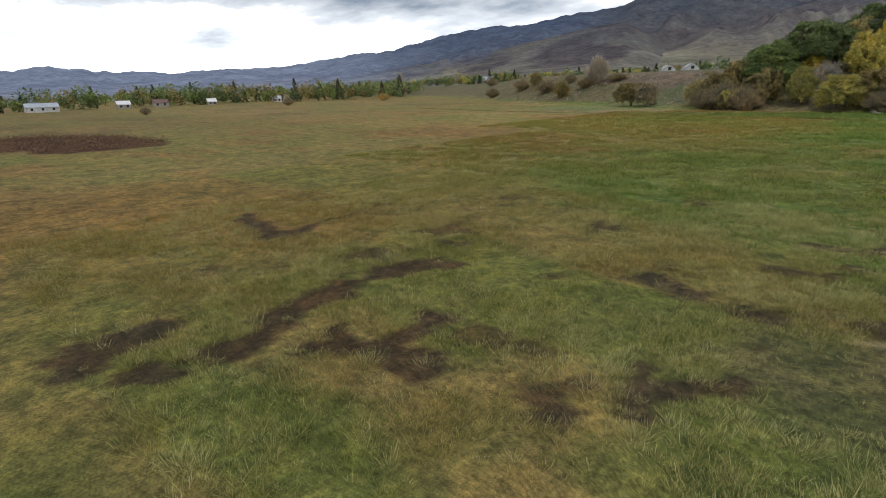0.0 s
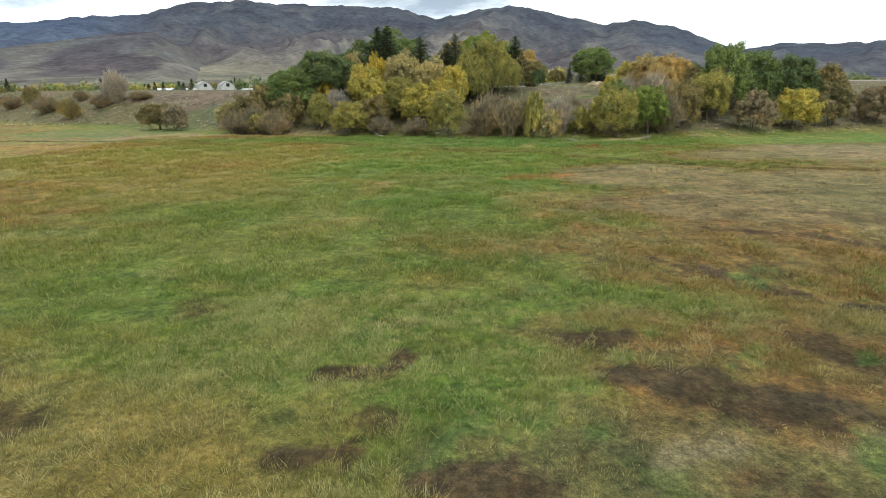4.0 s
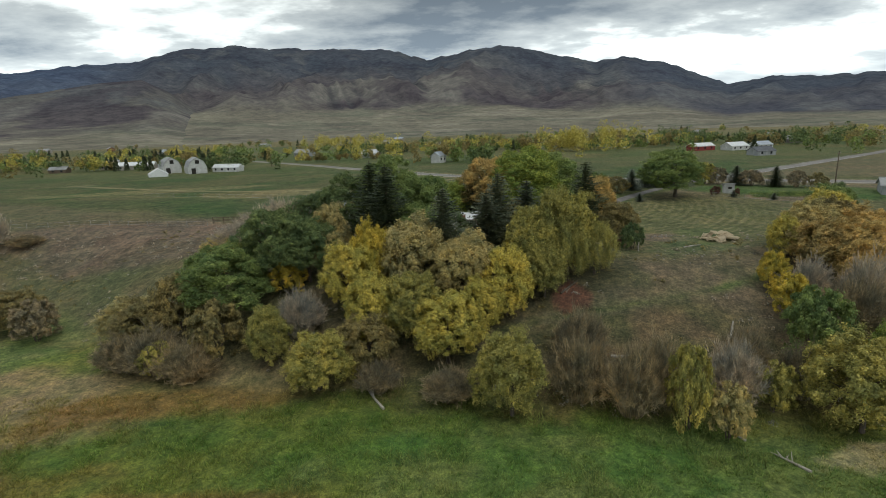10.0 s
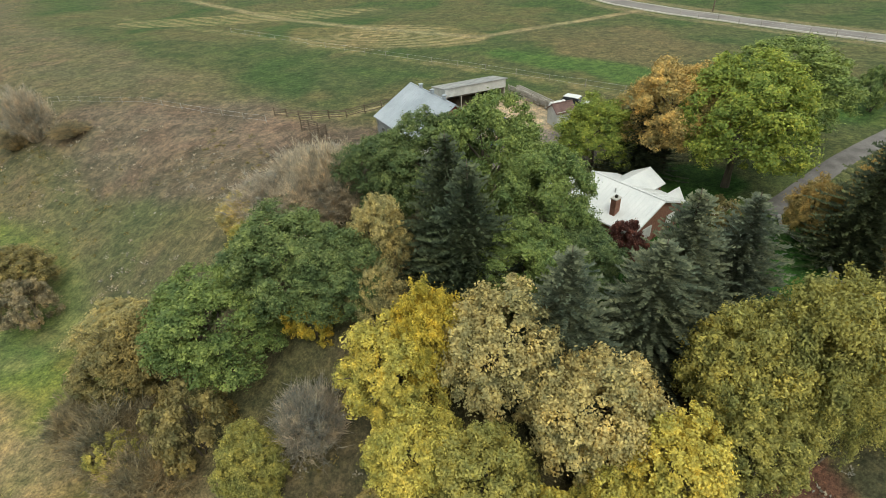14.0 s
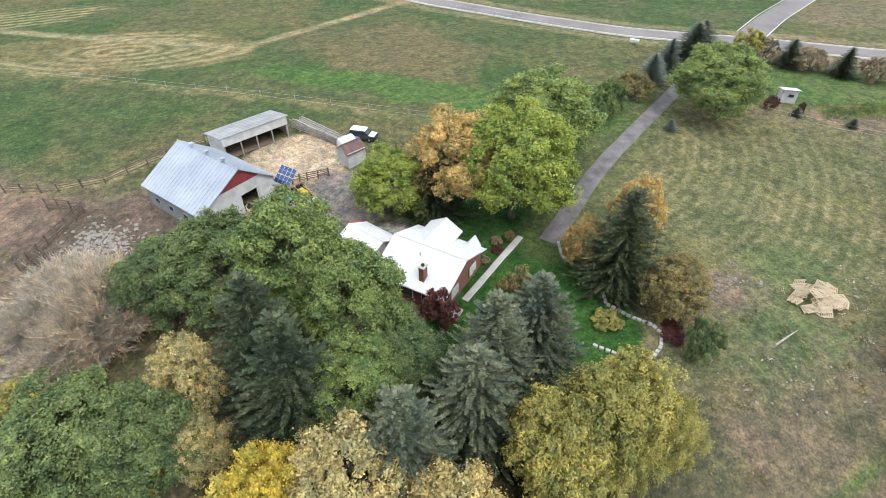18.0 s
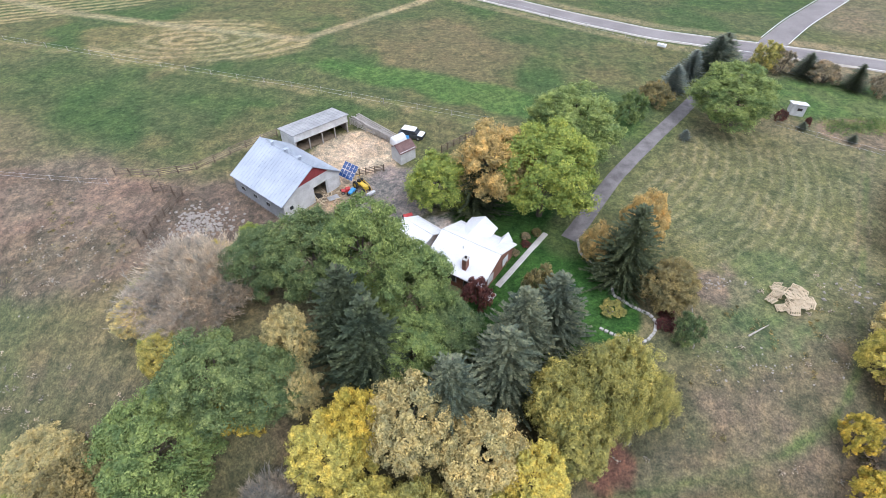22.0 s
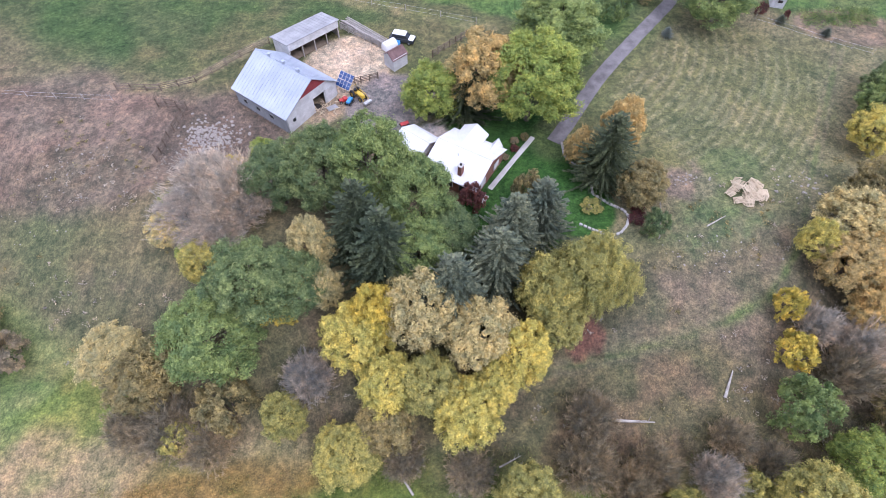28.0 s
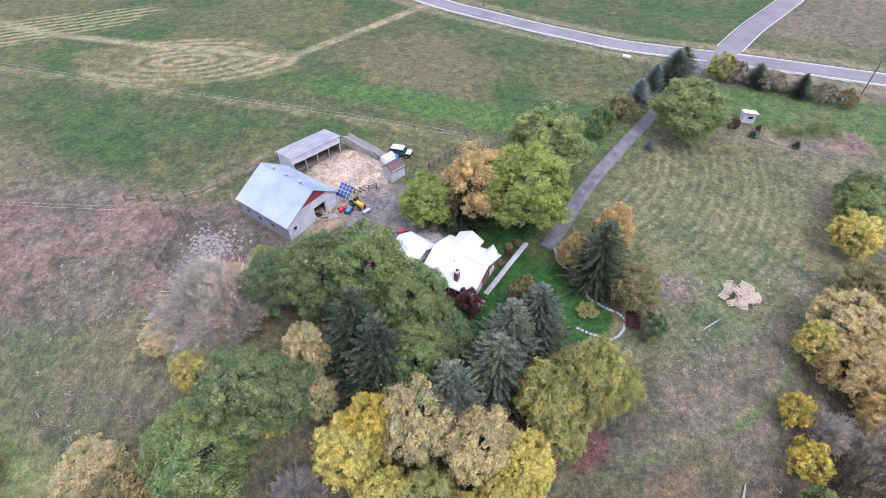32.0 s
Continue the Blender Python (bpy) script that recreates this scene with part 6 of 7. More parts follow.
# ---- fences ----
def fence(name, line, label, gap=2.4, height_=1.25, rails=3, mat=None, post=0.075, lean=3.0, wire=False):
    mat = mat or WOOD_DARK
    top = empty(name, line[0][0], line[0][1], ground_z(*line[0]), 0, label, "fence")
    inv = top.matrix_world.inverted()
    pts = []
    for (ax, ay), (bx, by) in zip(line[:-1], line[1:]):
        n = max(1, round(math.hypot(bx - ax, by - ay) / gap))
        pts += [(ax + (bx - ax) * k / n, ay + (by - ay) * k / n) for k in range(n)]
    pts.append(line[-1])
    tops = []
    for x, y in pts:
        z = ground_z(x, y)
        t = Vector((x + rng.normal() * 0.03, y + rng.normal() * 0.03, z + height_ * (0.95 + 0.12 * rng.random())))
        tops.append((Vector((x, y, z)), t))
        o = mesh_ob("post", *tube([(x, y, z - 0.3), t], [post, post * 0.9], 6), mat, top)
        o.matrix_parent_inverse = inv
    for (f0, t0), (f1, t1) in zip(tops[:-1], tops[1:]):
        for k in range(rails):
            u = 0.25 + 0.65 * k / max(1, rails - 1) if rails > 1 else 0.85
            a, b = f0.lerp(t0, u + 0.03 * rng.normal()), f1.lerp(t1, u + 0.03 * rng.normal())
            o = mesh_ob("rail" if not wire else "wire", *tube([a, (a + b) / 2 - Vector((0, 0, 0.02)), b], [0.012 if wire else post * 0.62] * 3, 5), STEEL if wire else mat, top)
            o.matrix_parent_inverse = inv
    return top


fence("corral_fence", [(-53.2, 174.9), (-48.3, 173.8), (-50.2, 167.7), (-51.3, 163.1)], "dark weathered wooden corral rail fence", 1.6, 1.8, 5, None, 0.12)
fence("corral_fence", [(-60.8, 179.6), (-53.4, 178.7), (-47.8, 180.1), (-45.3, 181.9), (-40.9, 185.6), (-36.1, 188.7)], "dark wooden rail fence along the pasture", 2.4, 1.5, 4, None, 0.1)
fence("yard_fence", [(-23.5, 191.4), (-19.2, 188), (-15.5, 184.9)], "weathered wooden yard rail fence", 1.8, 1.6, 5, WOOD_GREY, 0.11)
fence("rail_fence", [(-23, 176.5), (-20, 177.2), (-17.1, 177.9)], "dark wooden rail fence beside the drive", 1.2, 1.3, 4, None, 0.1)
fence("gate_fence", [(-7.5, 182.2), (-4.2, 184.6), (-1, 186.9)], "dark wooden gate fence in the pasture", 1.5, 1.5, 4, None, 0.1)
fence("pasture_fence", [(-106.6, 233.7), (-71.5, 219.8), (-36.3, 206.5), (-17.7, 198.5), (1.2, 190.4)], "thin post and wire pasture fence", 6.0, 1.2, 2, WOOD_GREY, 0.06, 3.0, True)
fence("garden_fence", [(52.8, 187.3), (61, 181.5), (69.9, 176.3)], "low post and wire garden fence", 3.0, 1.1, 2, WOOD_GREY, 0.05, 3.0, True)
fence("road_fence", [(7, 253.9), (25.8, 235.9), (40.7, 222.7)], "thin post and wire roadside fence", 5.0, 1.2, 2, WOOD_GREY, 0.06, 3.0, True)
fence("pole_fence", [(-117.5, 179.3), (-89.9, 181.9), (-61, 177.1)], "thin post and wire corral fence", 5.0, 1.2, 2, WOOD_GREY, 0.06, 3.0, True)
fence("kerb_fence", [(22.5, 148.6), (21.0, 144.2), (20.0, 141.4)], "old mossy wooden edging fence", 1.6, 0.6, 1, WOOD_GREY)

# long poles stacked beside the yard
pole_stack = empty("pole_stack", -18.9, 189.6, 10.67, -46, "stack of long silvered wooden poles", "poles")
for i in range(11):
    part_y = (i % 5 - 2) * 0.42 + rng.normal() * 0.04
    zz = 0.25 + (i // 5) * 0.3
    mesh_ob("pole", *tube([(-5.4 + rng.normal() * 0.3, part_y, zz), (5.2 + rng.normal() * 0.3, part_y + rng.normal() * 0.1, zz)], [0.13, 0.09], 7), WOOD_GREY, pole_stack)

# pallet heap
slat_bm = box(0, 0, 0, 1.1, 0.085, 0.022)
slat_me = bpy.data.meshes.new("slat")
slat_bm.to_mesh(slat_me)
slat_bm.free()
slat_me.materials.append(WOOD_PALE)
run_bm = box(0, 0, 0, 0.09, 1.2, 0.09)
run_me = bpy.data.meshes.new("runner")
run_bm.to_mesh(run_me)
run_bm.free()
run_me.materials.append(WOOD_PALE)
for i in range(34):
    a, rad = rng.random() * 6.28, 2.5 * math.sqrt(rng.random())
    x, y = 35.2 + rad * math.cos(a) * 1.05, 148.2 + rad * math.sin(a) * 0.9
    lift = max(0.0, 1.0 - rad / 2.6) * 1.1 * rng.random() + 0.3
    pal = empty("pallet", x, y, ground_z(x, y) + lift, 0, "pale wooden pallet thrown on a heap", "pallet", "heap of pallets in the field")
    pal.matrix_world = pose(x, y, ground_z(x, y) + lift, rng.normal() * 24, rng.normal() * 24, rng.random() * 360)
    for k in range(7):
        o = new("slat", slat_me)
        o.parent, o.location = pal, (0, -0.54 + k * 0.18, 0.06)
    for k in (-0.5, 0, 0.5):
        o = new("runner", run_me)
        o.parent, o.location = pal, (k, 0, 0)

# ---- vehicles and farmyard things ----
def wheel(parent, x, y, z, r, w, rim=None):
    n = 16
    v, f = [], []
    prof = [(r * 0.55, -w / 2), (r * 0.92, -w / 2), (r, -w * 0.3), (r, w * 0.3), (r * 0.92, w / 2), (r * 0.55, w / 2)]
    for k in range(n):
        a = 2 * math.pi * k / n
        v += [(q * math.cos(a), p, q * math.sin(a)) for q, p in prof]
    m = len(prof)
    for k in range(n):
        for j in range(m):
            f.append((k * m + j, ((k + 1) % n) * m + j, ((k + 1) % n) * m + (j + 1) % m, k * m + (j + 1) % m))
    t = mesh_ob("wheel", v, f, BLACK, parent)
    t.location = (x, y, z)
    rv, rf = tube([(0, -w * 0.38, 0), (0, w * 0.38, 0)], [r * 0.56, r * 0.56], 12)
    mesh_ob("rim", rv, rf, rim or STEEL, t)
    return t


def extrude_profile(name, prof, w, mat, parent, taper=1.0, label=""):
    """A side outline drawn out to a width; the upper part pinched in."""
    n = len(prof)
    zm = max(z for _, z in prof)
    v = []
    for sg in (-1, 1):
        v += [(x, sg * w / 2 * (1 - (1 - taper) * max(0, z / zm) ** 2), z) for x, z in prof]
    f = [tuple(range(n)), tuple(range(n, 2 * n))[::-1]] + [(i, n + i, n + (i + 1) % n, (i + 1) % n) for i in range(n)]
    ob = mesh_ob(name, v, f, mat, parent, label)
    bv = ob.modifiers.new("soft", "BEVEL")
    bv.width, bv.segments = 0.05, 2
    return ob


car = empty("suv", -12.4, 187, 10.60, -22, "white and dark sport utility vehicle parked on grass", "car")
extrude_profile("lower_body", [(-2.25, 0.35), (-2.3, 0.9), (-0.9, 1.0), (1.0, 1.02), (2.2, 0.95), (2.25, 0.35)], 1.8, plain("dark_car_paint", (0.03, 0.035, 0.04), (0.05, 0.055, 0.06), 1, 0.25, 0, 0), car, 0.98, "dark lower body")
extrude_profile("cabin", [(-1.9, 1.0), (-1.6, 1.6), (0.6, 1.66), (1.25, 1.03)], 1.62, GLASS, car, 0.88)
extrude_profile("roof", [(-1.75, 1.58), (-1.65, 1.72), (0.55, 1.74), (0.75, 1.6)], 1.5, CAR_WHITE, car, 0.95, "white roof")
extrude_profile("bonnet", [(1.2, 0.98), (1.25, 1.08), (2.15, 1.0), (2.2, 0.9)], 1.6, CAR_WHITE, car, 0.98, "white bonnet")
for x in (-1.4, 1.4):
    for y in (-0.82, 0.82):
        wheel(car, x, y, 0.36, 0.36, 0.24)
for y in (-0.62, 0.62):
    part("headlight", box(2.26, y, 0.78, 0.08, 0.34, 0.16, 0, 0.03), GLASS, car)

tank = empty("white_tank", -14.8, 185.5, 10.47, 38, "rounded white fibreglass camper shell", "tank")
tv, tf = [], []
for i, x in enumerate((-1.3, -1.15, 1.15, 1.3)):
    k = 0.86 if i in (0, 3) else 1.0
    for a in range(9):
        w = math.pi * a / 8
        tv.append((x, 0.9 * k * math.cos(w), 1.5 * k * math.sin(w) ** 0.7))
tf = [(i * 9 + a, i * 9 + a + 1, i * 9 + a + 10, i * 9 + a + 9) for i in range(3) for a in range(8)] + [tuple(range(9))[::-1], tuple(range(27, 36))]
mesh_ob("shell", tv, tf, CAR_WHITE, tank, "", True)
for i in range(5):
    mesh_ob("rib", *joined([tube([(-1.0 + i * 0.5, 0.93 * math.cos(math.pi * a / 8), 1.53 * math.sin(math.pi * a / 8) ** 0.7) for a in range(9)], [0.03] * 9, 5)]), CAR_WHITE, tank)
tarp = empty("blue_tarp", -13.4, 186.1, 10.52, 10, "crumpled bright blue tarpaulin heap", "tarp")
bm = bmesh.new()
bmesh.ops.create_icosphere(bm, subdivisions=3, radius=0.75, matrix=Matrix.Diagonal((1.0, 0.7, 1.5, 1)))
for vtx in bm.verts:
    vtx.co *= 0.85 + 0.35 * noise.noise(vtx.co * 2.2)
    vtx.co.z = max(vtx.co.z, 0)
part("cloth", bm, BLUE, tarp)

solar = empty("solar_array", -22.4, 175.2, 9.62, -38, "tilted blue solar panel array on a pole", "solar panel")
solar.scale = (0.82, 0.82, 0.9)
mesh_ob("pole", *tube([(0, 0, -0.3), (0, 0, 2.5)], [0.09, 0.09], 8), STEEL, solar)
for i in range(4):
    for j in range(2):
        ob = part("panel", box((i - 1.5) * 0.86, (j - 0.5) * 1.5, 0, 0.82, 1.44, 0.04), PANEL, solar)
        ob.matrix_basis = pose(0, 0, 2.7, 38, 0, 0)
        bars = joined([([(x0, y0, .023), (x1, y0, .023), (x1, y1, .023), (x0, y1, .023)], [(0, 1, 2, 3)]) for x0, x1, y0, y1 in
                       [((i - 1.5) * .86 - .41, (i - 1.5) * .86 + .41, (j - .5) * 1.5 + q - .02, (j - .5) * 1.5 + q + .02) for q in (-.7, 0, .7)] + [((i - 1.5) * .86 + q - .02, (i - 1.5) * .86 + q + .02, (j - .5) * 1.5 - .72, (j - .5) * 1.5 + .72) for q in (-.39, .39)]])
        mesh_ob("panel_frame", *bars, STEEL, ob)
mesh_ob("brace", *tube([(0, 0, 1.4), (0, -1.0, 2.05)], [0.04, 0.04], 6), STEEL, solar)

tractor = empty("tractor", -20.5, 173.9, 9.61, -50, "yellow tractor with a front loader", "tractor")
extrude_profile("hood", [(0.0, 0.6), (0.0, 1.25), (1.5, 1.15), (1.55, 0.6)], 0.6, YELLOW, tractor)
part("seat", box(-0.55, 0, 1.15, 0.5, 0.5, 0.5, 0, 0.08), BLACK, tractor)
part("axle_case", box(-0.5, 0, 0.7, 0.7, 0.9, 0.4, 0, 0.06), YELLOW, tractor)
for y in (-0.65, 0.65):
    wheel(tractor, -0.6, y, 0.65, 0.65, 0.36, YELLOW)
    wheel(tractor, 1.2, y * 0.85, 0.4, 0.4, 0.24, YELLOW)
    mesh_ob("loader_arm", *tube([(-0.1, y * 0.75, 1.3), (1.4, y * 0.75, 1.25), (2.2, y * 0.75, 0.4)], [0.07] * 3, 6), YELLOW, tractor)
part("bucket", box(2.45, 0, 0.35, 0.6, 1.5, 0.5, 0, 0.08), STEEL, tractor)
mesh_ob("roll_bar", *tube([(-0.8, -0.4, 0.9), (-0.8, -0.4, 2.0), (-0.8, 0.4, 2.0), (-0.8, 0.4, 0.9)], [0.04] * 4, 6), YELLOW, tractor)

mower = empty("red_mower", -23, 173, 9.54, 20, "small red riding mower beside the barn", "mower")
extrude_profile("body", [(-0.6, 0.25), (-0.6, 0.6), (0.0, 0.55), (0.15, 0.8), (0.8, 0.75), (0.85, 0.25)], 0.7, RED, mower)
for x, r in ((-0.45, 0.26), (0.6, 0.2)):
    for y in (-0.4, 0.4):
        wheel(mower, x, y, r, r, 0.18)
atv = empty("quad_bike", -21.9, 172.6, 9.50, 60, "small dark blue and white quad bike", "quad bike")
extrude_profile("body", [(-0.7, 0.4), (-0.7, 0.75), (-0.2, 0.8), (0.1, 0.95), (0.7, 0.8), (0.75, 0.4)], 0.6, BLUE, atv)
for x in (-0.5, 0.5):
    for y in (-0.42, 0.42):
        wheel(atv, x, y, 0.28, 0.28, 0.24)
board = tagged(part("scrap_board", box(-24.7, 171.5, 9.76, 1.7, 1.1, 0.08, 30, 0.01), STEEL, None), "grey metal sheet leaning by the barn", "sheet")
for i in range(26):
    x, y = -26.0 + rng.normal() * 1.1, 172.0 + rng.normal() * 0.8
    o = part("scrap_wood", box(0, 0, 0, 0.7 + 0.6 * rng.random(), 0.14, 0.1, 0, 0.01), WOOD_PALE, None)
    o.matrix_world = pose(x, y, ground_z(x, y) + 0.08 + 0.25 * rng.random(), rng.normal() * 12, rng.normal() * 12, rng.random() * 180)
    tagged(o, "offcut of pale scrap wood by the barn", "scrap wood", "scrap heap at the barn door")
machine = empty("garden_machine", -13.2, 166.7, 9.33, 20, "dark small machinery under the yellow-green tree", "machine")
part("frame", box(0, 0, 0.5, 1.4, 0.7, 0.3, 0, 0.05), RED, machine)
for x in (-0.5, 0.5):
    wheel(machine, x, 0.4, 0.3, 0.3, 0.15)
    wheel(machine, x, -0.4, 0.3, 0.3, 0.15)

# hut, mailbox sign, utility poles
hut = empty("garden_hut", 58.5, 191.2, 11.45, -20, "small white lean-to garden hut", "hut")
wall_quad("wall", (-1.2, -1), (1.2, -1), -0.2, 2.1, 2.1, WHITE_WALL, hut, -0.07)
wall_quad("wall", (-1.2, 1), (1.2, 1), -0.2, 1.6, 1.6, WHITE_WALL, hut, 0.07)
wall_quad("wall", (-1.2, -1), (-1.2, 1), -0.2, 2.1, 1.6, WHITE_WALL, hut, 0.07)
wall_quad("wall", (1.2, -1), (1.2, 1), -0.2, 2.1, 1.6, WHITE_WALL, hut, -0.07)
mesh_ob("roof", [(-1.4, -1.3, 2.2), (1.4, -1.3, 2.2), (1.4, 1.3, 1.6), (-1.4, 1.3, 1.6), (-1.4, -1.3, 2.28), (1.4, -1.3, 2.28), (1.4, 1.3, 1.68), (-1.4, 1.3, 1.68)], [(4, 5, 6, 7), (3, 2, 1, 0), (0, 1, 5, 4), (1, 2, 6, 5), (2, 3, 7, 6), (3, 0, 4, 7)], ROOF_WHITE, hut)
# dark panel on the solid wall, standing for an unlit hole
part("opening_panel", box(0.2, -1.09, 1.2, 0.8, 0.03, 0.5), DARK, hut)
sign = empty("roadside_box", 43.2, 219.7, 11.32, -38, "white box on a post beside the road", "box")
part("post", box(0, 0, 0.4, 0.12, 0.12, 1.0), WOOD_GREY, sign)
part("box", box(0, 0, 1.0, 1.9, 0.8, 0.55, 0, 0.06), CAR_WHITE, sign)
def utility_pole(x, y, h):
    top = empty("utility_pole", x, y, ground_z(x, y), 40, "dark wooden utility pole with crossarm", "pole", "utility poles along the road")
    mesh_ob("post", *tube([(0, 0, -0.5), (0.02, 0, h * 0.5), (0, 0, h)], [0.16, 0.14, 0.1], 8), WOOD_DARK, top)
    part("crossarm", box(0, 0, h - 0.6, 2.2, 0.12, 0.14), WOOD_DARK, top)
    for k in (-0.9, 0.0, 0.9):
        mesh_ob("insulator", *tube([(k, 0, h - 0.53), (k, 0, h - 0.35)], [0.05, 0.03], 6), CONCRETE, top)
    return top
for x, y in ((14.7, 257.6), (89.2, 199), (-40, 318), (146.5, 178.4), (-120, 400)):
    utility_pole(x, y, 8.5)

# dead logs
def log(x, y, L, turn, r, label, branches=4, mat=None):
    z = ground_z(x, y)
    c, s = math.cos(radians(turn)), math.sin(radians(turn))
    top = empty("dead_log", x, y, z, 0, label, "log")
    inv = top.matrix_world.inverted()
    ends = [Vector((x + c * k * L, y + s * k * L, ground_z(x + c * k * L, y + s * k * L) + r * 0.8)) for k in (-0.5, 0, 0.5)]
    o = mesh_ob("stem", *tube(ends, [r, r * 0.8, r * 0.35], 7), mat or DEADWOOD, top)
    o.matrix_parent_inverse = inv
    for i in range(branches):
        p = ends[1].lerp(ends[2], i / max(1, branches))
        q = p + Vector((c * 0.6 + rng.normal() * 0.5, s * 0.6 + rng.normal() * 0.5, 0.5 + 0.7 * rng.random())) * L * 0.2
        o = mesh_ob("branch", *tube([p, q], [r * 0.4, r * 0.08], 5), mat or DEADWOOD, top)
        o.matrix_parent_inverse = inv


log(24.6, 122.4, 3.4, 60, 0.2, "pale fallen barkless log on the bank", 0)
log(-16.6, 116.0, 4.5, 120, 0.17, "pale fallen dead tree with bare branches", 7)
log(12.2, 119.4, 4.8, -8, 0.2, "fallen pale log among brush", 3)
log(17.8, 108.6, 3.2, 110, 0.12, "pale dead branch standing in brush", 5)
log(20.5, 103.8, 3.0, 120, 0.14, "grey driftwood branches on the meadow", 6)
log(29.0, 143.6, 3.6, 25, 0.12, "grey fallen pole in the grass", 0)
log(40.0, 125.0, 5.0, 60, 0.14, "grey fallen dead tree on the bank", 7)
log(-3.5, 116.6, 3.0, 20, 0.12, "grey fallen branch in dry grass", 3)
log(7.5, 131.0, 3.5, 40, 0.15, "brown broken willow limb on the ground", 4, BARK)
log(33.5, 106.8, 4.5, 20, 0.16, "bleached driftwood log at the meadow edge", 5)

# rubble heaps: stones one by one
st_meshes = []
for k in range(4):
    bm = bmesh.new()
    bmesh.ops.create_icosphere(bm, subdivisions=1, radius=0.5)
    for vtx in bm.verts:
        vtx.co *= 0.75 + 0.5 * noise.noise(vtx.co * 1.7 + Vector((k * 5, 0, 0)))
        vtx.co.z *= 0.6
    sm = bpy.data.meshes.new("stone")
    bm.to_mesh(sm)
    bm.free()
    sm.materials.append(STONE)
    st_meshes.append(sm)


def heap(x, y, rx, ry, n, size, label):
    top = empty("rubble_heap", x, y, ground_z(x, y), 0, label, "rubble")
    inv = top.matrix_world.inverted()
    for i in range(n):
        px, py = x + rng.normal() * rx * 0.5, y + rng.normal() * ry * 0.5
        o = new("stone", st_meshes[i % 4])
        o.parent = top
        o.matrix_parent_inverse = inv
        s = size * (0.4 + 0.9 * rng.random())
        o.matrix_basis = pose(px, py, ground_z(px, py) + 0.05, 0, 0, rng.random() * 360) @ Matrix.Diagonal((s * (0.8 + 0.8 * rng.random()), s, s, 1))


heap(-44, 167.3, 4.6, 4.2, 280, 0.62, "heap of pale broken concrete and stones")
heap(27.6, 151.4, 3.0, 1.6, 30, 0.35, "scatter of pinkish stones in the grass")
heap(26.0, 138.5, 8.0, 3.0, 45, 0.3, "scatter of pale stones on the bank")
heap(-72.0, 154.5, 9.0, 5.0, 22, 0.26, "scatter of pale stones on the slope")
heap(-63.0, 164.0, 10.0, 4.0, 60, 0.3, "scatter of dark clods in the corral")
heap(45.0, 148.0, 5.0, 6.0, 50, 0.45, "pale rubble along the bank edge")
heap(83.3, 198.4, 5.0, 1.5, 40, 0.5, "row of pale stones by the road")

# ---- distant farmsteads and town ----
def far_house(x, y, w, d, h, rise, turn, wall_mat, roof_mat, label, name="house"):
    z = float(height(np.array([x]), np.array([y]))[0])
    top = empty(name, x, y, z, turn, label, "house" if name == "house" else "barn", "buildings of the valley")
    gable_roof(top, "roof", -w / 2, w / 2, -d / 2, d / 2, 0, h, h, h + rise, roof_mat, 0.4, 0.2)
    for a, b, pk in (((-w / 2, -d / 2), (w / 2, -d / 2), None), ((-w / 2, d / 2), (w / 2, d / 2), None), ((-w / 2, -d / 2), (-w / 2, d / 2), (0.5, h + rise - 0.2)), ((w / 2, -d / 2), (w / 2, d / 2), (0.5, h + rise - 0.2))):
        wall_quad("wall", a, b, -1.5, h, h, wall_mat, top, 0.2, "", pk)
    n = max(2, int(w / 4))
    for i in range(n):
        part("window", box(-w / 2 + (i + 0.5) * w / n, -d / 2 - 0.12, h * 0.55, 1.1, 0.25, 1.2), GLASS, top)
    part("door", box(w / 2 + 0.05, 0, 1.1, 0.25, 1.4, 2.2), DARK, top)
    return top


def gambrel_barn(x, y, turn, label):
    z = ground_z(x, y)
    top = empty("barn", x, y, z, turn, label, "barn", "buildings of the valley")
    L, prof = 13, [(-4.9, 3.6), (-3.5, 6.8), (0, 9.0), (3.5, 6.8), (4.9, 3.6)]
    for (ya, za), (yb, zb) in zip(prof[:-1], prof[1:]):
        v = [(-L / 2, ya, za), (L / 2, ya, za), (L / 2, yb, zb), (-L / 2, yb, zb)]
        mesh_ob("roof", v + [(p, q, r - 0.2) for p, q, r in v], [(0, 1, 2, 3), (7, 6, 5, 4), (0, 4, 5, 1), (1, 5, 6, 2), (2, 6, 7, 3), (3, 7, 4, 0)], ROOF_OLD, top)
    for sx in (-1, 1):
        ring = [(sx * (L / 2 - .3), -4.8, -1)] + [(sx * (L / 2 - .3), p, r - .15) for p, r in prof] + [(sx * (L / 2 - .3), 4.8, -1)]
        k = len(ring)
        mesh_ob("gable_wall", ring + [(p - sx * .2, q, r) for p, q, r in ring], [tuple(range(k)), tuple(range(k, 2 * k))[::-1]] + [(i, k + i, k + (i + 1) % k, (i + 1) % k) for i in range(k)], WHITE_WALL, top, "white board gable wall")
        part("loft_door", box(sx * (L / 2 - .2), 0, 6.4, 0.3, 2.0, 2.0), DARK, top)
        part("barn_door", box(sx * (L / 2 - .2), -2.2, 1.5, 0.3, 2.2, 3.0), DARK, top)
    for sy in (-1, 1):
        wall_quad("side_wall", (-L / 2, sy * 4.8), (L / 2, sy * 4.8), -1, 3.6, 3.6, WHITE_WALL, top, 0.2)
    return top


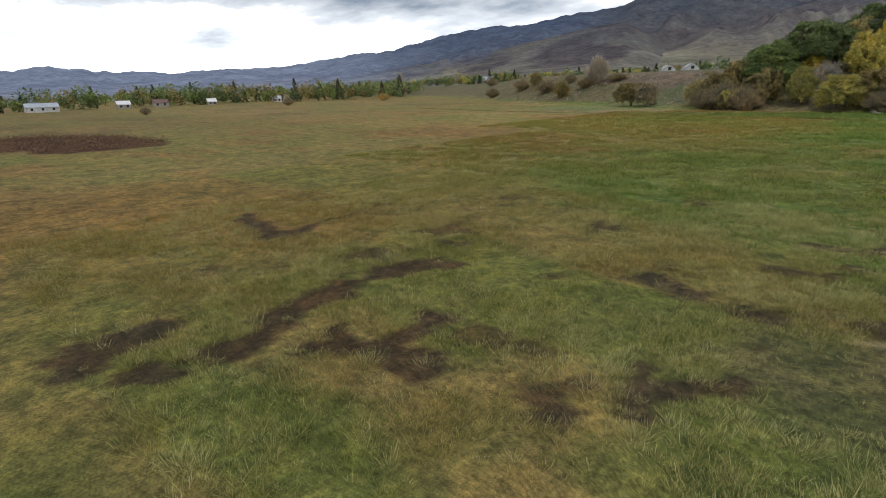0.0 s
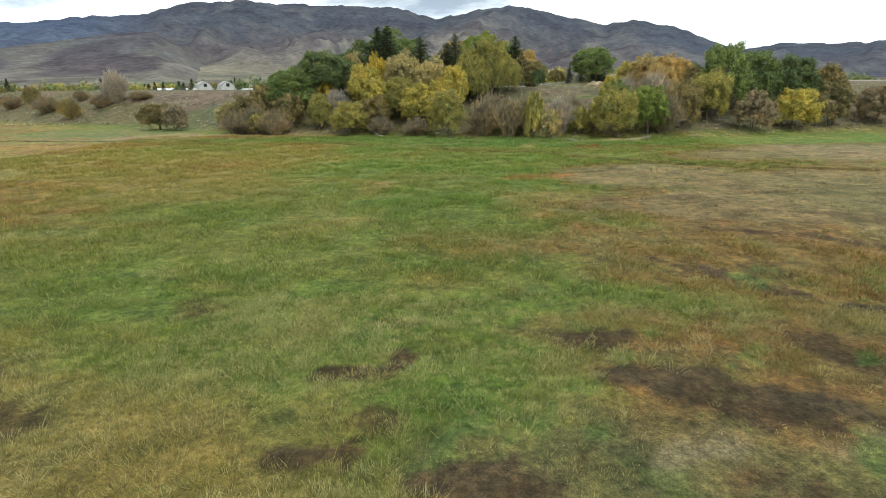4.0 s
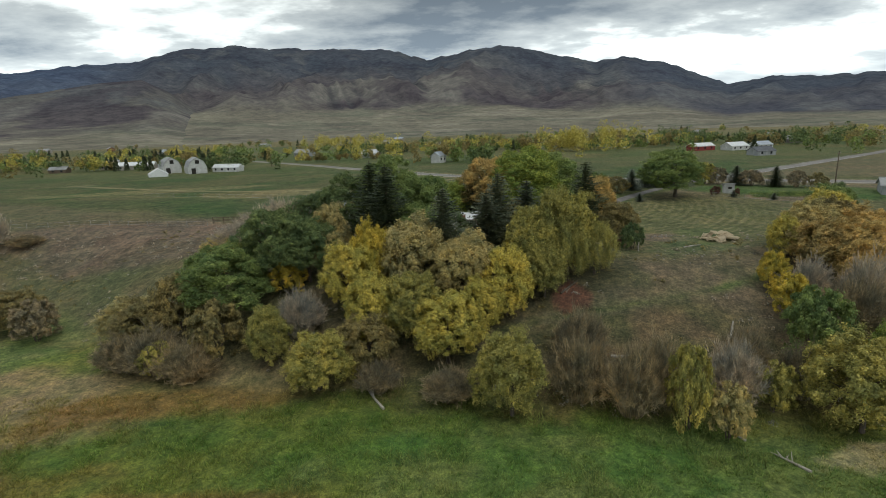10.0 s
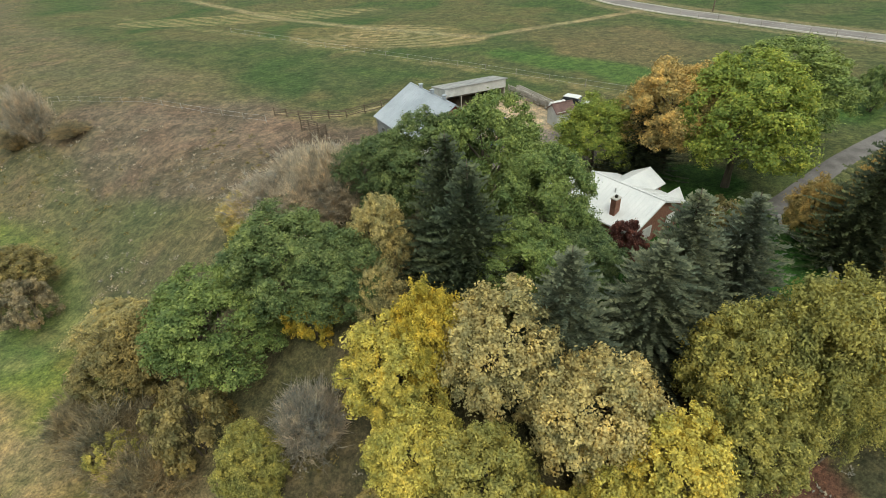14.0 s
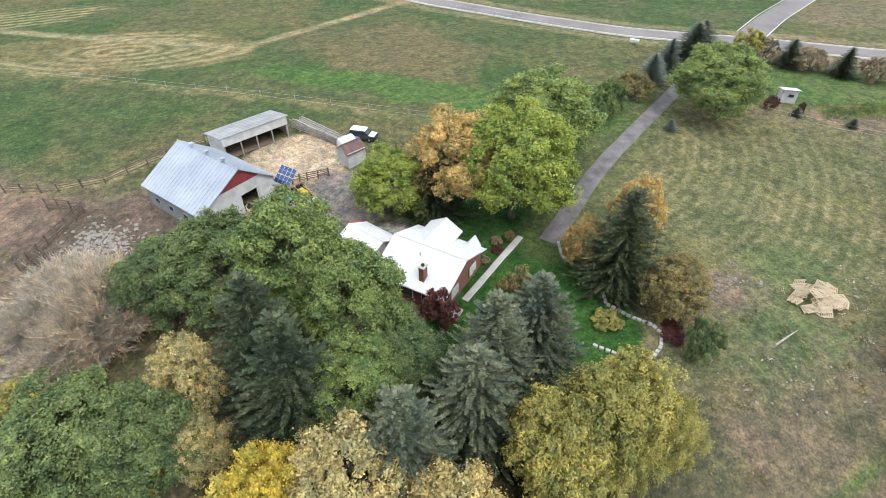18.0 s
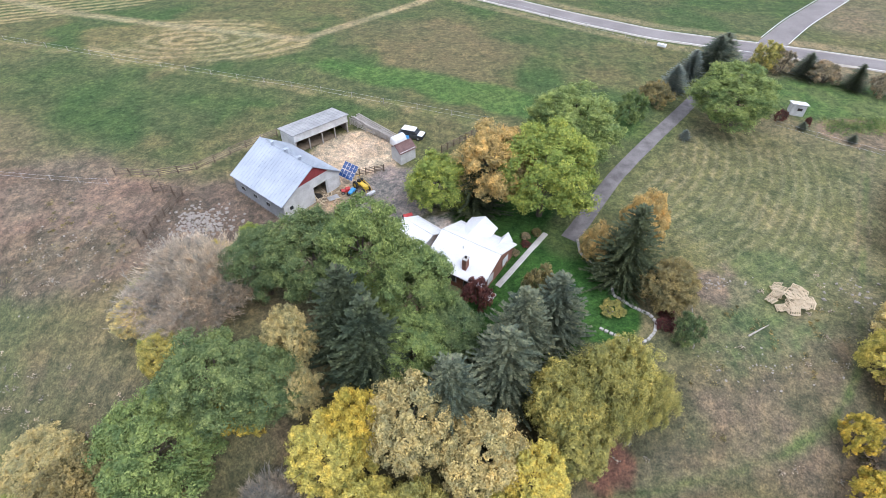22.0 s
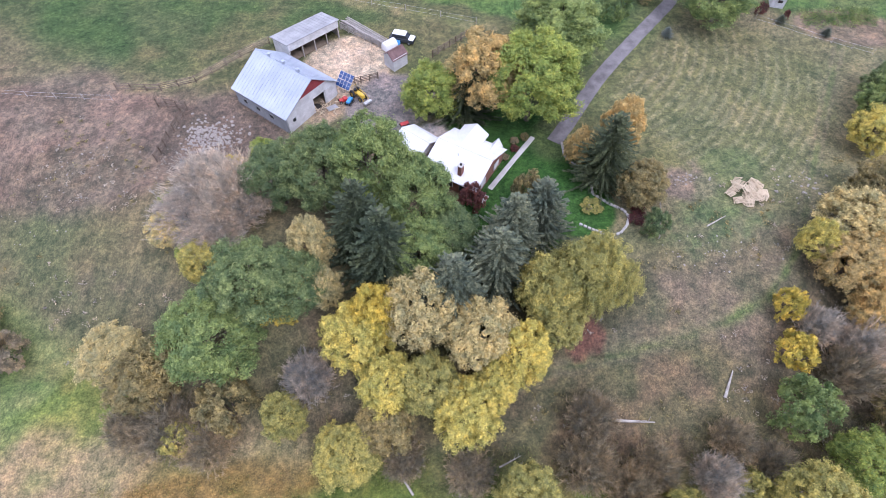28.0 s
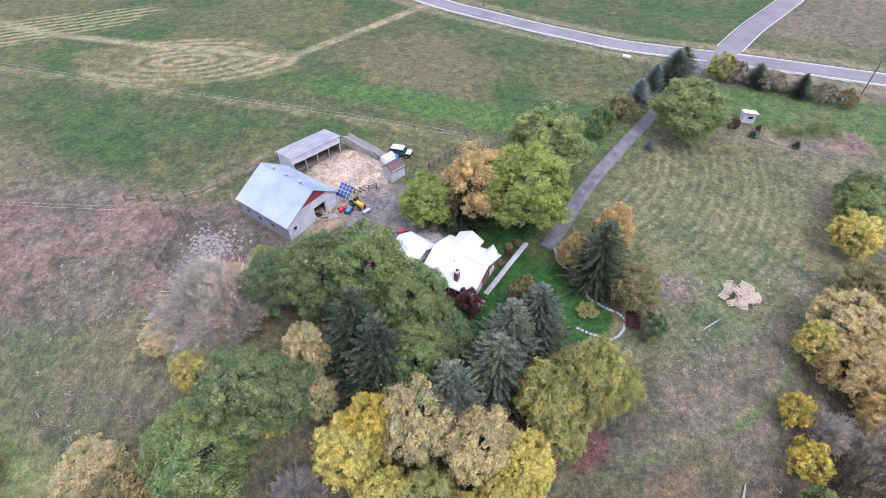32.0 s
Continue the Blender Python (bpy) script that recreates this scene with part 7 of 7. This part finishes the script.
gambrel_barn(-152.0, 366.0, -55, "white gambrel barn with grey metal roof")
gambrel_barn(-171.0, 374.0, -50, "second white gambrel barn among trees")
far_house(-164, 348, 12, 9, 1.6, 2.6, -60, CAR_WHITE, ROOF_WHITE, "white arched fabric shelter by the barns", "barn")
far_house(-136, 372, 16, 6, 2.6, 1.6, -10, WHITE_WALL, ROOF_WHITE, "long low white farm building", "barn")
far_house(-212, 412, 22, 8, 3.0, 2.0, 10, WOOD_GREY, ROOF_WHITE, "grey barn with bright white roof", "barn")
far_house(-238, 424, 12, 9, 3.0, 3.0, 30, WOOD_GREY, ROOF_OLD, "old grey weathered barn", "barn")
far_house(-255, 400, 10, 6, 2.4, 1.6, 10, WOOD_DARK, ROOF_OLD, "old dark wooden shed", "barn")
far_house(156, 418, 15, 8, 3.0, 1.8, 15, RED_PAINT, ROOF_WHITE, "red barn with white roof", "barn")
far_house(175, 412, 14, 9, 2.8, 2.2, 20, WHITE_WALL, ROOF_WHITE, "white ranch house with pale roof")
far_house(196, 420, 12, 8, 2.8, 2.0, 20, WHITE_WALL, ROOF_METAL, "white house with grey roof")
far_house(-70, 480, 14, 9, 3.4, 2.6, 20, WHITE_WALL, ROOF_WHITE, "white valley house with a pale roof")
far_house(-14.5, 378, 7, 6, 4.2, 2.2, 60, WHITE_WALL, ROOF_METAL, "small tall white farm building by a poplar")
far_house(160, 356, 11, 8, 2.6, 2.0, 10, GREY_WALL, plain("dark_slate_roof", (0.08, 0.085, 0.1), (0.13, 0.135, 0.15), 1), "grey house with dark roof")
far_house(94.5, 184.4, 9, 6, 2.2, 1.4, -30, GREY_WALL, ROOF_OLD, "pale neighbour house by the garden")
for az_, r_, w_, h_, rf, lb in ((76.4, 365, 12, 3.2, ROOF_WHITE, "farm building with a white roof by trees"), (73.4, 372, 14, 3.4, SHINGLE, "brown farm building among trees"), (82.4, 360, 26, 3.6, ROOF_METAL, "long pale farm building"),
                              (86.0, 365, 16, 3.0, ROOF_OLD, "grey farm building at the meadow end"), (69.0, 380, 9, 2.6, ROOF_WHITE, "small white-roofed shed by trees"), (63.0, 395, 10, 3.0, ROOF_METAL, "pale house among far trees")):
    a = radians(az_)
    far_house(-math.sin(a) * r_, math.cos(a) * r_ - 5, w_ * 0.55, 7, h_ * 0.8, 1.8, az_ + 8, WOOD_GREY if rf is not ROOF_METAL else WHITE_WALL, rf, lb, "barn")
hr = random.Random(5)
WALLS = (WOOD_GREY, GREY_WALL, WHITE_WALL, BRICK)
ROOFS = (ROOF_OLD, SHINGLE, ROOF_METAL, ROOF_OLD)
for i in range(34):
    a = radians(hr.uniform(-34, 80))
    r = hr.uniform(430, 900) if i % 3 else hr.uniform(700, 1150)
    k = i % 4
    far_house(-math.sin(a) * r, math.cos(a) * r + 50, hr.uniform(10, 18), hr.uniform(7, 10), hr.uniform(2.6, 4.2), hr.uniform(1.6, 3), hr.uniform(0, 180), WALLS[k], ROOFS[(i * 7 + i // 4) % 4],
              ("weathered grey", "grey", "white", "brick")[k] + " valley house with a " + ("weathered", "brown shingle", "metal", "weathered")[(i * 7 + i // 4) % 4] + " roof")


def woods(name, label, spots, leaf, seed, size=0.8, per=150):
    """Far trees joined into one mass of leaf clumps."""
    rg = np.random.default_rng(seed)
    out = []
    for x, y, h, r, conic in spots:
        n = per
        z = ground_z(x, y)
        u = rg.random(n)
        if conic:
            rad = r * (1 - u) ** 0.8 * (0.6 + 0.4 * rg.random(n))
            zz = z + h * (0.05 + 0.95 * u)
        else:
            lobe = rg.normal(size=(6, 3)) * np.array([0.5 * r, 0.5 * r, 0.17 * h]) + np.array([0, 0, 0.55 * h])
            v = rg.normal(size=(n, 3))
            v /= np.linalg.norm(v, axis=1, keepdims=True)
            v = lobe[rg.integers(0, 6, n)] + v * np.array([0.55 * r, 0.55 * r, 0.24 * h]) * (0.7 + 0.4 * rg.random((n, 1)))
            v[:, 2] = np.maximum(v[:, 2], 0.3)
            out.append(leaf_quads(v + np.array([x, y, z]), size, rg))
            continue
        w = rg.random(n) * 2 * math.pi
        out.append(leaf_quads(np.stack([x + rad * np.cos(w), y + rad * np.sin(w), zz], 1), size, rg))
    return tagged(new(name, fast_mesh(name, np.concatenate(out), 4, LEAF[leaf])), label, "trees", "", "stuff")


wr = np.random.default_rng(21)
bands = {k: [] for k in ("green", "deep", "gold", "olive", "spruce")}
for i in range(1150):
    az_ = radians(wr.uniform(-42, 84))
    r_ = wr.uniform(400, 620) if i % 2 else wr.uniform(520, 1100)
    x_, y_ = -math.sin(az_) * r_, math.cos(az_) * r_ + 50
    if to_line(np.array([x_]), np.array([y_]), ROAD)[0] < 9 or to_line(np.array([x_]), np.array([y_]), ROAD_N)[0] < 9:
        continue
    gate = vnoise(x_, y_, 90, 400)
    if gate < 0.5:
        continue
    k = ("green", "deep", "gold", "olive", "spruce", "deep", "olive")[int(wr.integers(0, 7))]
    if k == "gold" and wr.random() < 0.5:
        k = "olive"
    h_ = wr.uniform(6, 12)
    bands[k].append((x_, y_, h_, h_ * (0.24 if k == "spruce" else 0.5), k == "spruce"))
for x_, y_, k, h_ in ((-164, 412, "spruce", 12), (-158, 405, "spruce", 10), (-190, 418, "green", 9), (-140, 410, "deep", 10), (-205, 430, "spruce", 12), (-225, 436, "deep", 11), (-270, 420, "spruce", 12), (-283, 418, "gold", 11), (-300, 415, "gold", 10),
                      (-330, 405, "olive", 9), (-120, 412, "green", 10), (-105, 420, "gold", 11), (-90, 424, "green", 11), (-70, 430, "gold", 12), (-45, 432, "gold", 12), (-20, 430, "gold", 13), (70, 390, "gold", 13), (84, 392, "gold", 12), (96, 396, "gold", 11),
                      (130, 380, "green", 11), (165, 372, "spruce", 10), (190, 360, "deep", 10), (205, 350, "green", 10), (230, 340, "deep", 10)):
    bands[k].append((x_, y_, h_, h_ * (0.24 if k == "spruce" else 0.45), k == "spruce"))
for cx_, cy_, dx_, dy_, n_, h_, k_ in ((75, 455, 14, 5, 16, 17, "gold"), (128, 512, 12, 5, 12, 17, "gold"), (100, 470, 22, 6, 8, 12, "olive"), (-130, 705, 38, 18, 20, 17, "gold"), (-182, 520, 12, 6, 9, 12, "green"), (-104, 447, 24, 3, 16, 6, "olive"),
                                       (-150, 380, 26, 8, 10, 10, "deep"), (-190, 400, 20, 6, 9, 9, "spruce"), (0, 384, 10, 5, 9, 10, "green"), (16, 362, 8, 4, 5, 8, "deep"), (-14, 386, 8, 5, 5, 11, "olive"), (-60, 470, 14, 6, 7, 9, "deep"),
                                       (205, 560, 22, 8, 12, 13, "deep"), (255, 470, 16, 8, 10, 12, "deep"), (-250, 520, 40, 14, 16, 10, "spruce"), (-230, 560, 60, 16, 18, 11, "gold"), (40, 500, 60, 14, 18, 11, "olive"), (-20, 560, 60, 20, 18, 12, "gold")):
    for _ in range(n_):
        u_ = h_ * wr.uniform(0.75, 1.15)
        bands[k_].append((cx_ + dx_ * wr.normal(), cy_ + dy_ * wr.normal(), u_, u_ * (0.24 if k_ == "spruce" else 0.36), k_ == "spruce"))
for i in range(420):
    az_ = radians(wr.uniform(-30, 70))
    r_ = 455 + 60 * wr.random() + 40 * math.sin(az_ * 9)
    x_, y_ = -math.sin(az_) * r_, math.cos(az_) * r_ + 50
    if to_line(np.array([x_]), np.array([y_]), ROAD)[0] < 9 or to_line(np.array([x_]), np.array([y_]), ROAD_N)[0] < 9 or vnoise(x_, y_, 40, 410) < 0.34:
        continue
    k = ("green", "deep", "olive", "gold", "spruce", "olive", "deep")[int(wr.integers(0, 7))]
    h_ = wr.uniform(5, 10)
    bands[k].append((x_, y_, h_, h_ * (0.26 if k == "spruce" else 0.48), k == "spruce"))
for i in range(90):
    x_, y_ = -wr.uniform(500, 900), wr.uniform(60, 420)
    bands[("green", "deep", "olive", "spruce")[i % 4]].append((x_, y_, wr.uniform(7, 14), wr.uniform(3, 6), i % 4 == 3))
for i in range(190):
    az_, r_ = radians(wr.uniform(50, 88)), wr.uniform(370, 470)
    k = ("green", "deep", "olive", "spruce", "deep")[i % 5]
    h_ = wr.uniform(7, 15)
    if vnoise(r_ * az_, 0, 14, 430) > 0.5:
        bands[k].append((-math.sin(az_) * r_, math.cos(az_) * r_ - 5, h_, h_ * (0.26 if k == "spruce" else 0.45), k == "spruce"))
for k, nm, lb in (("green", "far_green_trees", "distant green trees of the valley town"), ("deep", "far_dark_trees", "distant dark green trees of the valley"), ("gold", "far_golden_trees", "distant golden autumn trees of the valley"),
                  ("olive", "far_olive_trees", "distant olive-brown trees of the valley"), ("spruce", "far_conifers", "distant dark conifers of the valley town")):
    woods(nm, lb, bands[k], k, 500 + len(k), 0.7, 200)

# sage and low weeds on the banks
def tufts(name, label, xs, ys, size, leaf, seed, per=26, flat=0.6):
    rg = np.random.default_rng(seed)
    n = len(xs)
    zs = height(xs, ys)
    d = rg.normal(size=(n, per, 3)) * size[:, None, None] * np.array([1, 1, 0.6])
    c = np.stack([xs, ys, zs + size * 0.4], 1)[:, None, :] + d
    c[..., 2] = np.maximum(c[..., 2], zs[:, None])
    return tagged(new(name, fast_mesh(name, leaf_quads(c.reshape(-1, 3), 0.11, rg, 1.0), 4, LEAF[leaf])), label, "weeds", "", "stuff")


def scatter(n, x0, x1, y0, y1, lo, hi, seed, size, clump=0.5):
    rg = np.random.default_rng(seed)
    xs, ys = rg.uniform(x0, x1, n), rg.uniform(y0, y1, n)
    f, t = np.interp(xs, FOOT_X, FOOT_Y), np.interp(xs, TOP_X, TOP_Y)
    u = (ys - f) / (t - f)
    keep = (u > lo) & (u < hi) & (fbm(xs, ys, 9, seed) > clump)
    keep &= (to_line(xs, ys, PATH_LINE) > 1.5) & (to_line(xs, ys, DRIVE) > 3)
    keep &= ~((xs > -42) & (xs < 20) & (ys > 140) & (ys < 200))
    keep &= ~((xs > -70) & (xs < 150) & (ys > 174))
    xs, ys = xs[keep], ys[keep]
    return xs, ys, rg.uniform(0.4, 1.2, len(xs)) * size


tufts("sagebrush", "grey-green sagebrush and weeds on the bank", *scatter(2600, -140, 110, 105, 175, 0.08, 1.25, 31, 0.3, 0.48), "olive", 31)
tufts("dry_weeds", "dry tan weed clumps on the bank", *scatter(2200, -140, 110, 105, 175, 0.02, 1.3, 37, 0.26, 0.5), "grey", 37)
tufts("sparse_sage", "dark sage clumps on the far slope", *scatter(1500, -420, -130, 150, 420, 0.02, 1.2, 41, 0.7, 0.45), "olive", 41, 20)

wrd = np.random.default_rng(77)
wx, wy = wrd.uniform(-125, -70, 2600), wrd.uniform(0, 24, 2600)
won = blob(wx, wy, -101, 10, 20, 9, 10, 0.35, 5, 120) > 0.5
tufts("red_reeds", "dense dark red-brown reed bed in the meadow", wx[won], wy[won], np.full(won.sum(), 0.55), "reed", 78, 18)

# garden rows
tufts("garden_crop", "leafy green garden crop rows", *(lambda rg: (np.concatenate([61.6 + rg.random(60) * 14 for _ in range(4)]), np.concatenate([189.3 - 0.22 * np.linspace(0, 14, 60) - k * 0.8 for k in range(4)]), np.full(240, 0.35)))(np.random.default_rng(3)), "green", 43)


# ---- meadow grass: blades over the ground that the camera passes lowest ----
def grass(name, label, x0, x1, y0, y1, n, blades, lo, hi, seed, width, spread, mat, clumped=0.0, straw=1.0):
    """Tussocks of bent blades; each tussock has its own tone, from green to straw."""
    rg = np.random.default_rng(seed)
    xs, ys = rg.uniform(x0, x1, n), rg.uniform(y0, y1, n)
    cl = fbm(xs, ys, 1.8, seed + 5, 3)
    iu, iv = np.clip(np.searchsorted(gx, xs) - 1, 0, nx - 2), np.clip(np.searchsorted(gy, ys) - 1, 0, ny - 2)
    col = COVER[iv, iu]
    wet = (col.mean(1) < 0.08) & (col[:, 1] < 0.075)
    bare = short_flats(xs, ys)
    flats = mudflats(xs, ys)
    keep = (rg.random(n) > 0.93 * np.clip(flats * 1.4, 0, 1)) & ~wet & (cl > 0.3 + 0.16 * rg.random(n)) & (rg.random(n) > 0.65 * np.clip(bare * 1.3, 0, 1)) & (GZ[iv, iu] > -0.3)
    if clumped:
        keep = ((~wet) | (rg.random(n) < 0.3)) & ((fbm(xs, ys, 5, seed + 12, 3) > clumped) | (pale_stands(xs, ys) > 0.5)) & (rg.random(n) < 0.22 + 0.78 * pale_stands(xs, ys)) & (rg.random(n) > 0.88 * bare) & (GZ[iv, iu] > -0.3)
    xs, ys, col, cl, bare = xs[keep], ys[keep], col[keep], cl[keep], bare[keep]
    n = len(xs)
    size = (0.55 + 0.75 * rg.random(n)) * (0.6 + 0.8 * sstep(0.36, 0.66, cl)) * (1 - 0.5 * np.clip(bare, 0, 1))
    tus = sstep(0.42, 0.62, fbm(xs, ys, 3.2, seed + 9, 3))
    pick = rg.random(n)
    tone = col * (0.72 + 0.6 * fbm(xs, ys, 1.4, seed + 21, 3))[:, None] * (1.05 + 0.65 * rg.random((n, 1))) * np.array([1.08, 1.1, 0.78])
    dry = ((pick < 0.36 + 0.42 * tus) * straw * (0.35 + 0.4 * rg.random(n)))[:, None]
    tone = tone * (1 - dry) + np.array([0.54, 0.47, 0.205]) * dry
    if clumped:
        pale = (0.55 + 0.4 * rg.random(n))[:, None]
        tone = tone * (1 - pale) + np.array([0.6, 0.55, 0.25]) * pale
    grn = ((pick > 0.86) * 0.6)[:, None]
    tone = tone * (1 - grn) + np.array([0.11, 0.21, 0.045]) * grn
    xs, ys, size = np.repeat(xs, blades), np.repeat(ys, blades), np.repeat(size, blades)
    tone = np.repeat(tone, blades, 0)
    n = len(xs)
    a_ = rg.random(n) * 2 * math.pi
    d_ = spread * size * rg.random(n) ** 0.6
    xs, ys = xs + d_ * np.cos(a_), ys + d_ * np.sin(a_)
    iu, iv = np.clip(np.searchsorted(gx, xs) - 1, 0, nx - 2), np.clip(np.searchsorted(gy, ys) - 1, 0, ny - 2)
    fu, fv = (xs - gx[iu]) / (gx[iu + 1] - gx[iu]), (ys - gy[iv]) / (gy[iv + 1] - gy[iv])
    zs = (GZ[iv, iu] * (1 - fu) + GZ[iv, iu + 1] * fu) * (1 - fv) + (GZ[iv + 1, iu] * (1 - fu) + GZ[iv + 1, iu + 1] * fu) * fv
    h = (lo + (hi - lo) * rg.random(n)) * size
    w = rg.random(n) * 2 * math.pi
    out = np.stack([np.cos(a_), np.sin(a_)], 1) * (0.25 + 0.75 * d_ / (spread * size + 1e-6))[:, None] + rg.normal(size=(n, 2)) * 0.3
    side = np.stack([np.cos(w), np.sin(w)], 1) * (width * (0.6 + 0.8 * rg.random(n)))[:, None]
    base = np.stack([xs, ys, zs - 0.02], 1)
    a, b, c = base.copy(), base.copy(), base.copy()
    a[:, :2] -= side
    b[:, :2] += side
    c[:, :2] += out * h[:, None] * 0.9
    c[:, 2] += h
    me_ = fast_mesh(name, np.stack([a, b, c], 1), 3, mat)
    tint = tone * (1 + (rg.random((n, 1)) - 0.56) * (0.8 if straw > 0.8 else 0.6))
    at = me_.attributes.new("cover", "FLOAT_COLOR", "POINT")
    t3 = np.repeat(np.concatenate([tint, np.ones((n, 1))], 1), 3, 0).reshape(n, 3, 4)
    # blade feet shaded in the colour for depth; tips straw-pale
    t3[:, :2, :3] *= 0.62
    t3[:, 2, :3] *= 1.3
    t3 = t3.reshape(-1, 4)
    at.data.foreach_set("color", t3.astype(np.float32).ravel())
    return tagged(new(name, me_), label, "grass", "", "stuff")


GRASS, gt_, gb_ = nodes_of("grass_blade")
ga_ = gt_.nodes.new("ShaderNodeAttribute")
ga_.attribute_name = "cover"
gt_.links.new(ga_.outputs["Color"], gb_.inputs["Base Color"])
gb_.inputs["Roughness"].default_value = 0.7
gb_.inputs["Specular IOR Level"].default_value = 0.2
gtr = gt_.nodes.new("ShaderNodeBsdfTranslucent")
gmx = gt_.nodes.new("ShaderNodeMixShader")
gmx.inputs["Fac"].default_value = 0.3
gt_.links.new(ga_.outputs["Color"], gtr.inputs["Color"])
gt_.links.new(gb_.outputs["BSDF"], gmx.inputs[1])
gt_.links.new(gtr.outputs["BSDF"], gmx.inputs[2])
gt_.links.new(gmx.outputs["Shader"], gt_.nodes["Material Output"].inputs["Surface"])
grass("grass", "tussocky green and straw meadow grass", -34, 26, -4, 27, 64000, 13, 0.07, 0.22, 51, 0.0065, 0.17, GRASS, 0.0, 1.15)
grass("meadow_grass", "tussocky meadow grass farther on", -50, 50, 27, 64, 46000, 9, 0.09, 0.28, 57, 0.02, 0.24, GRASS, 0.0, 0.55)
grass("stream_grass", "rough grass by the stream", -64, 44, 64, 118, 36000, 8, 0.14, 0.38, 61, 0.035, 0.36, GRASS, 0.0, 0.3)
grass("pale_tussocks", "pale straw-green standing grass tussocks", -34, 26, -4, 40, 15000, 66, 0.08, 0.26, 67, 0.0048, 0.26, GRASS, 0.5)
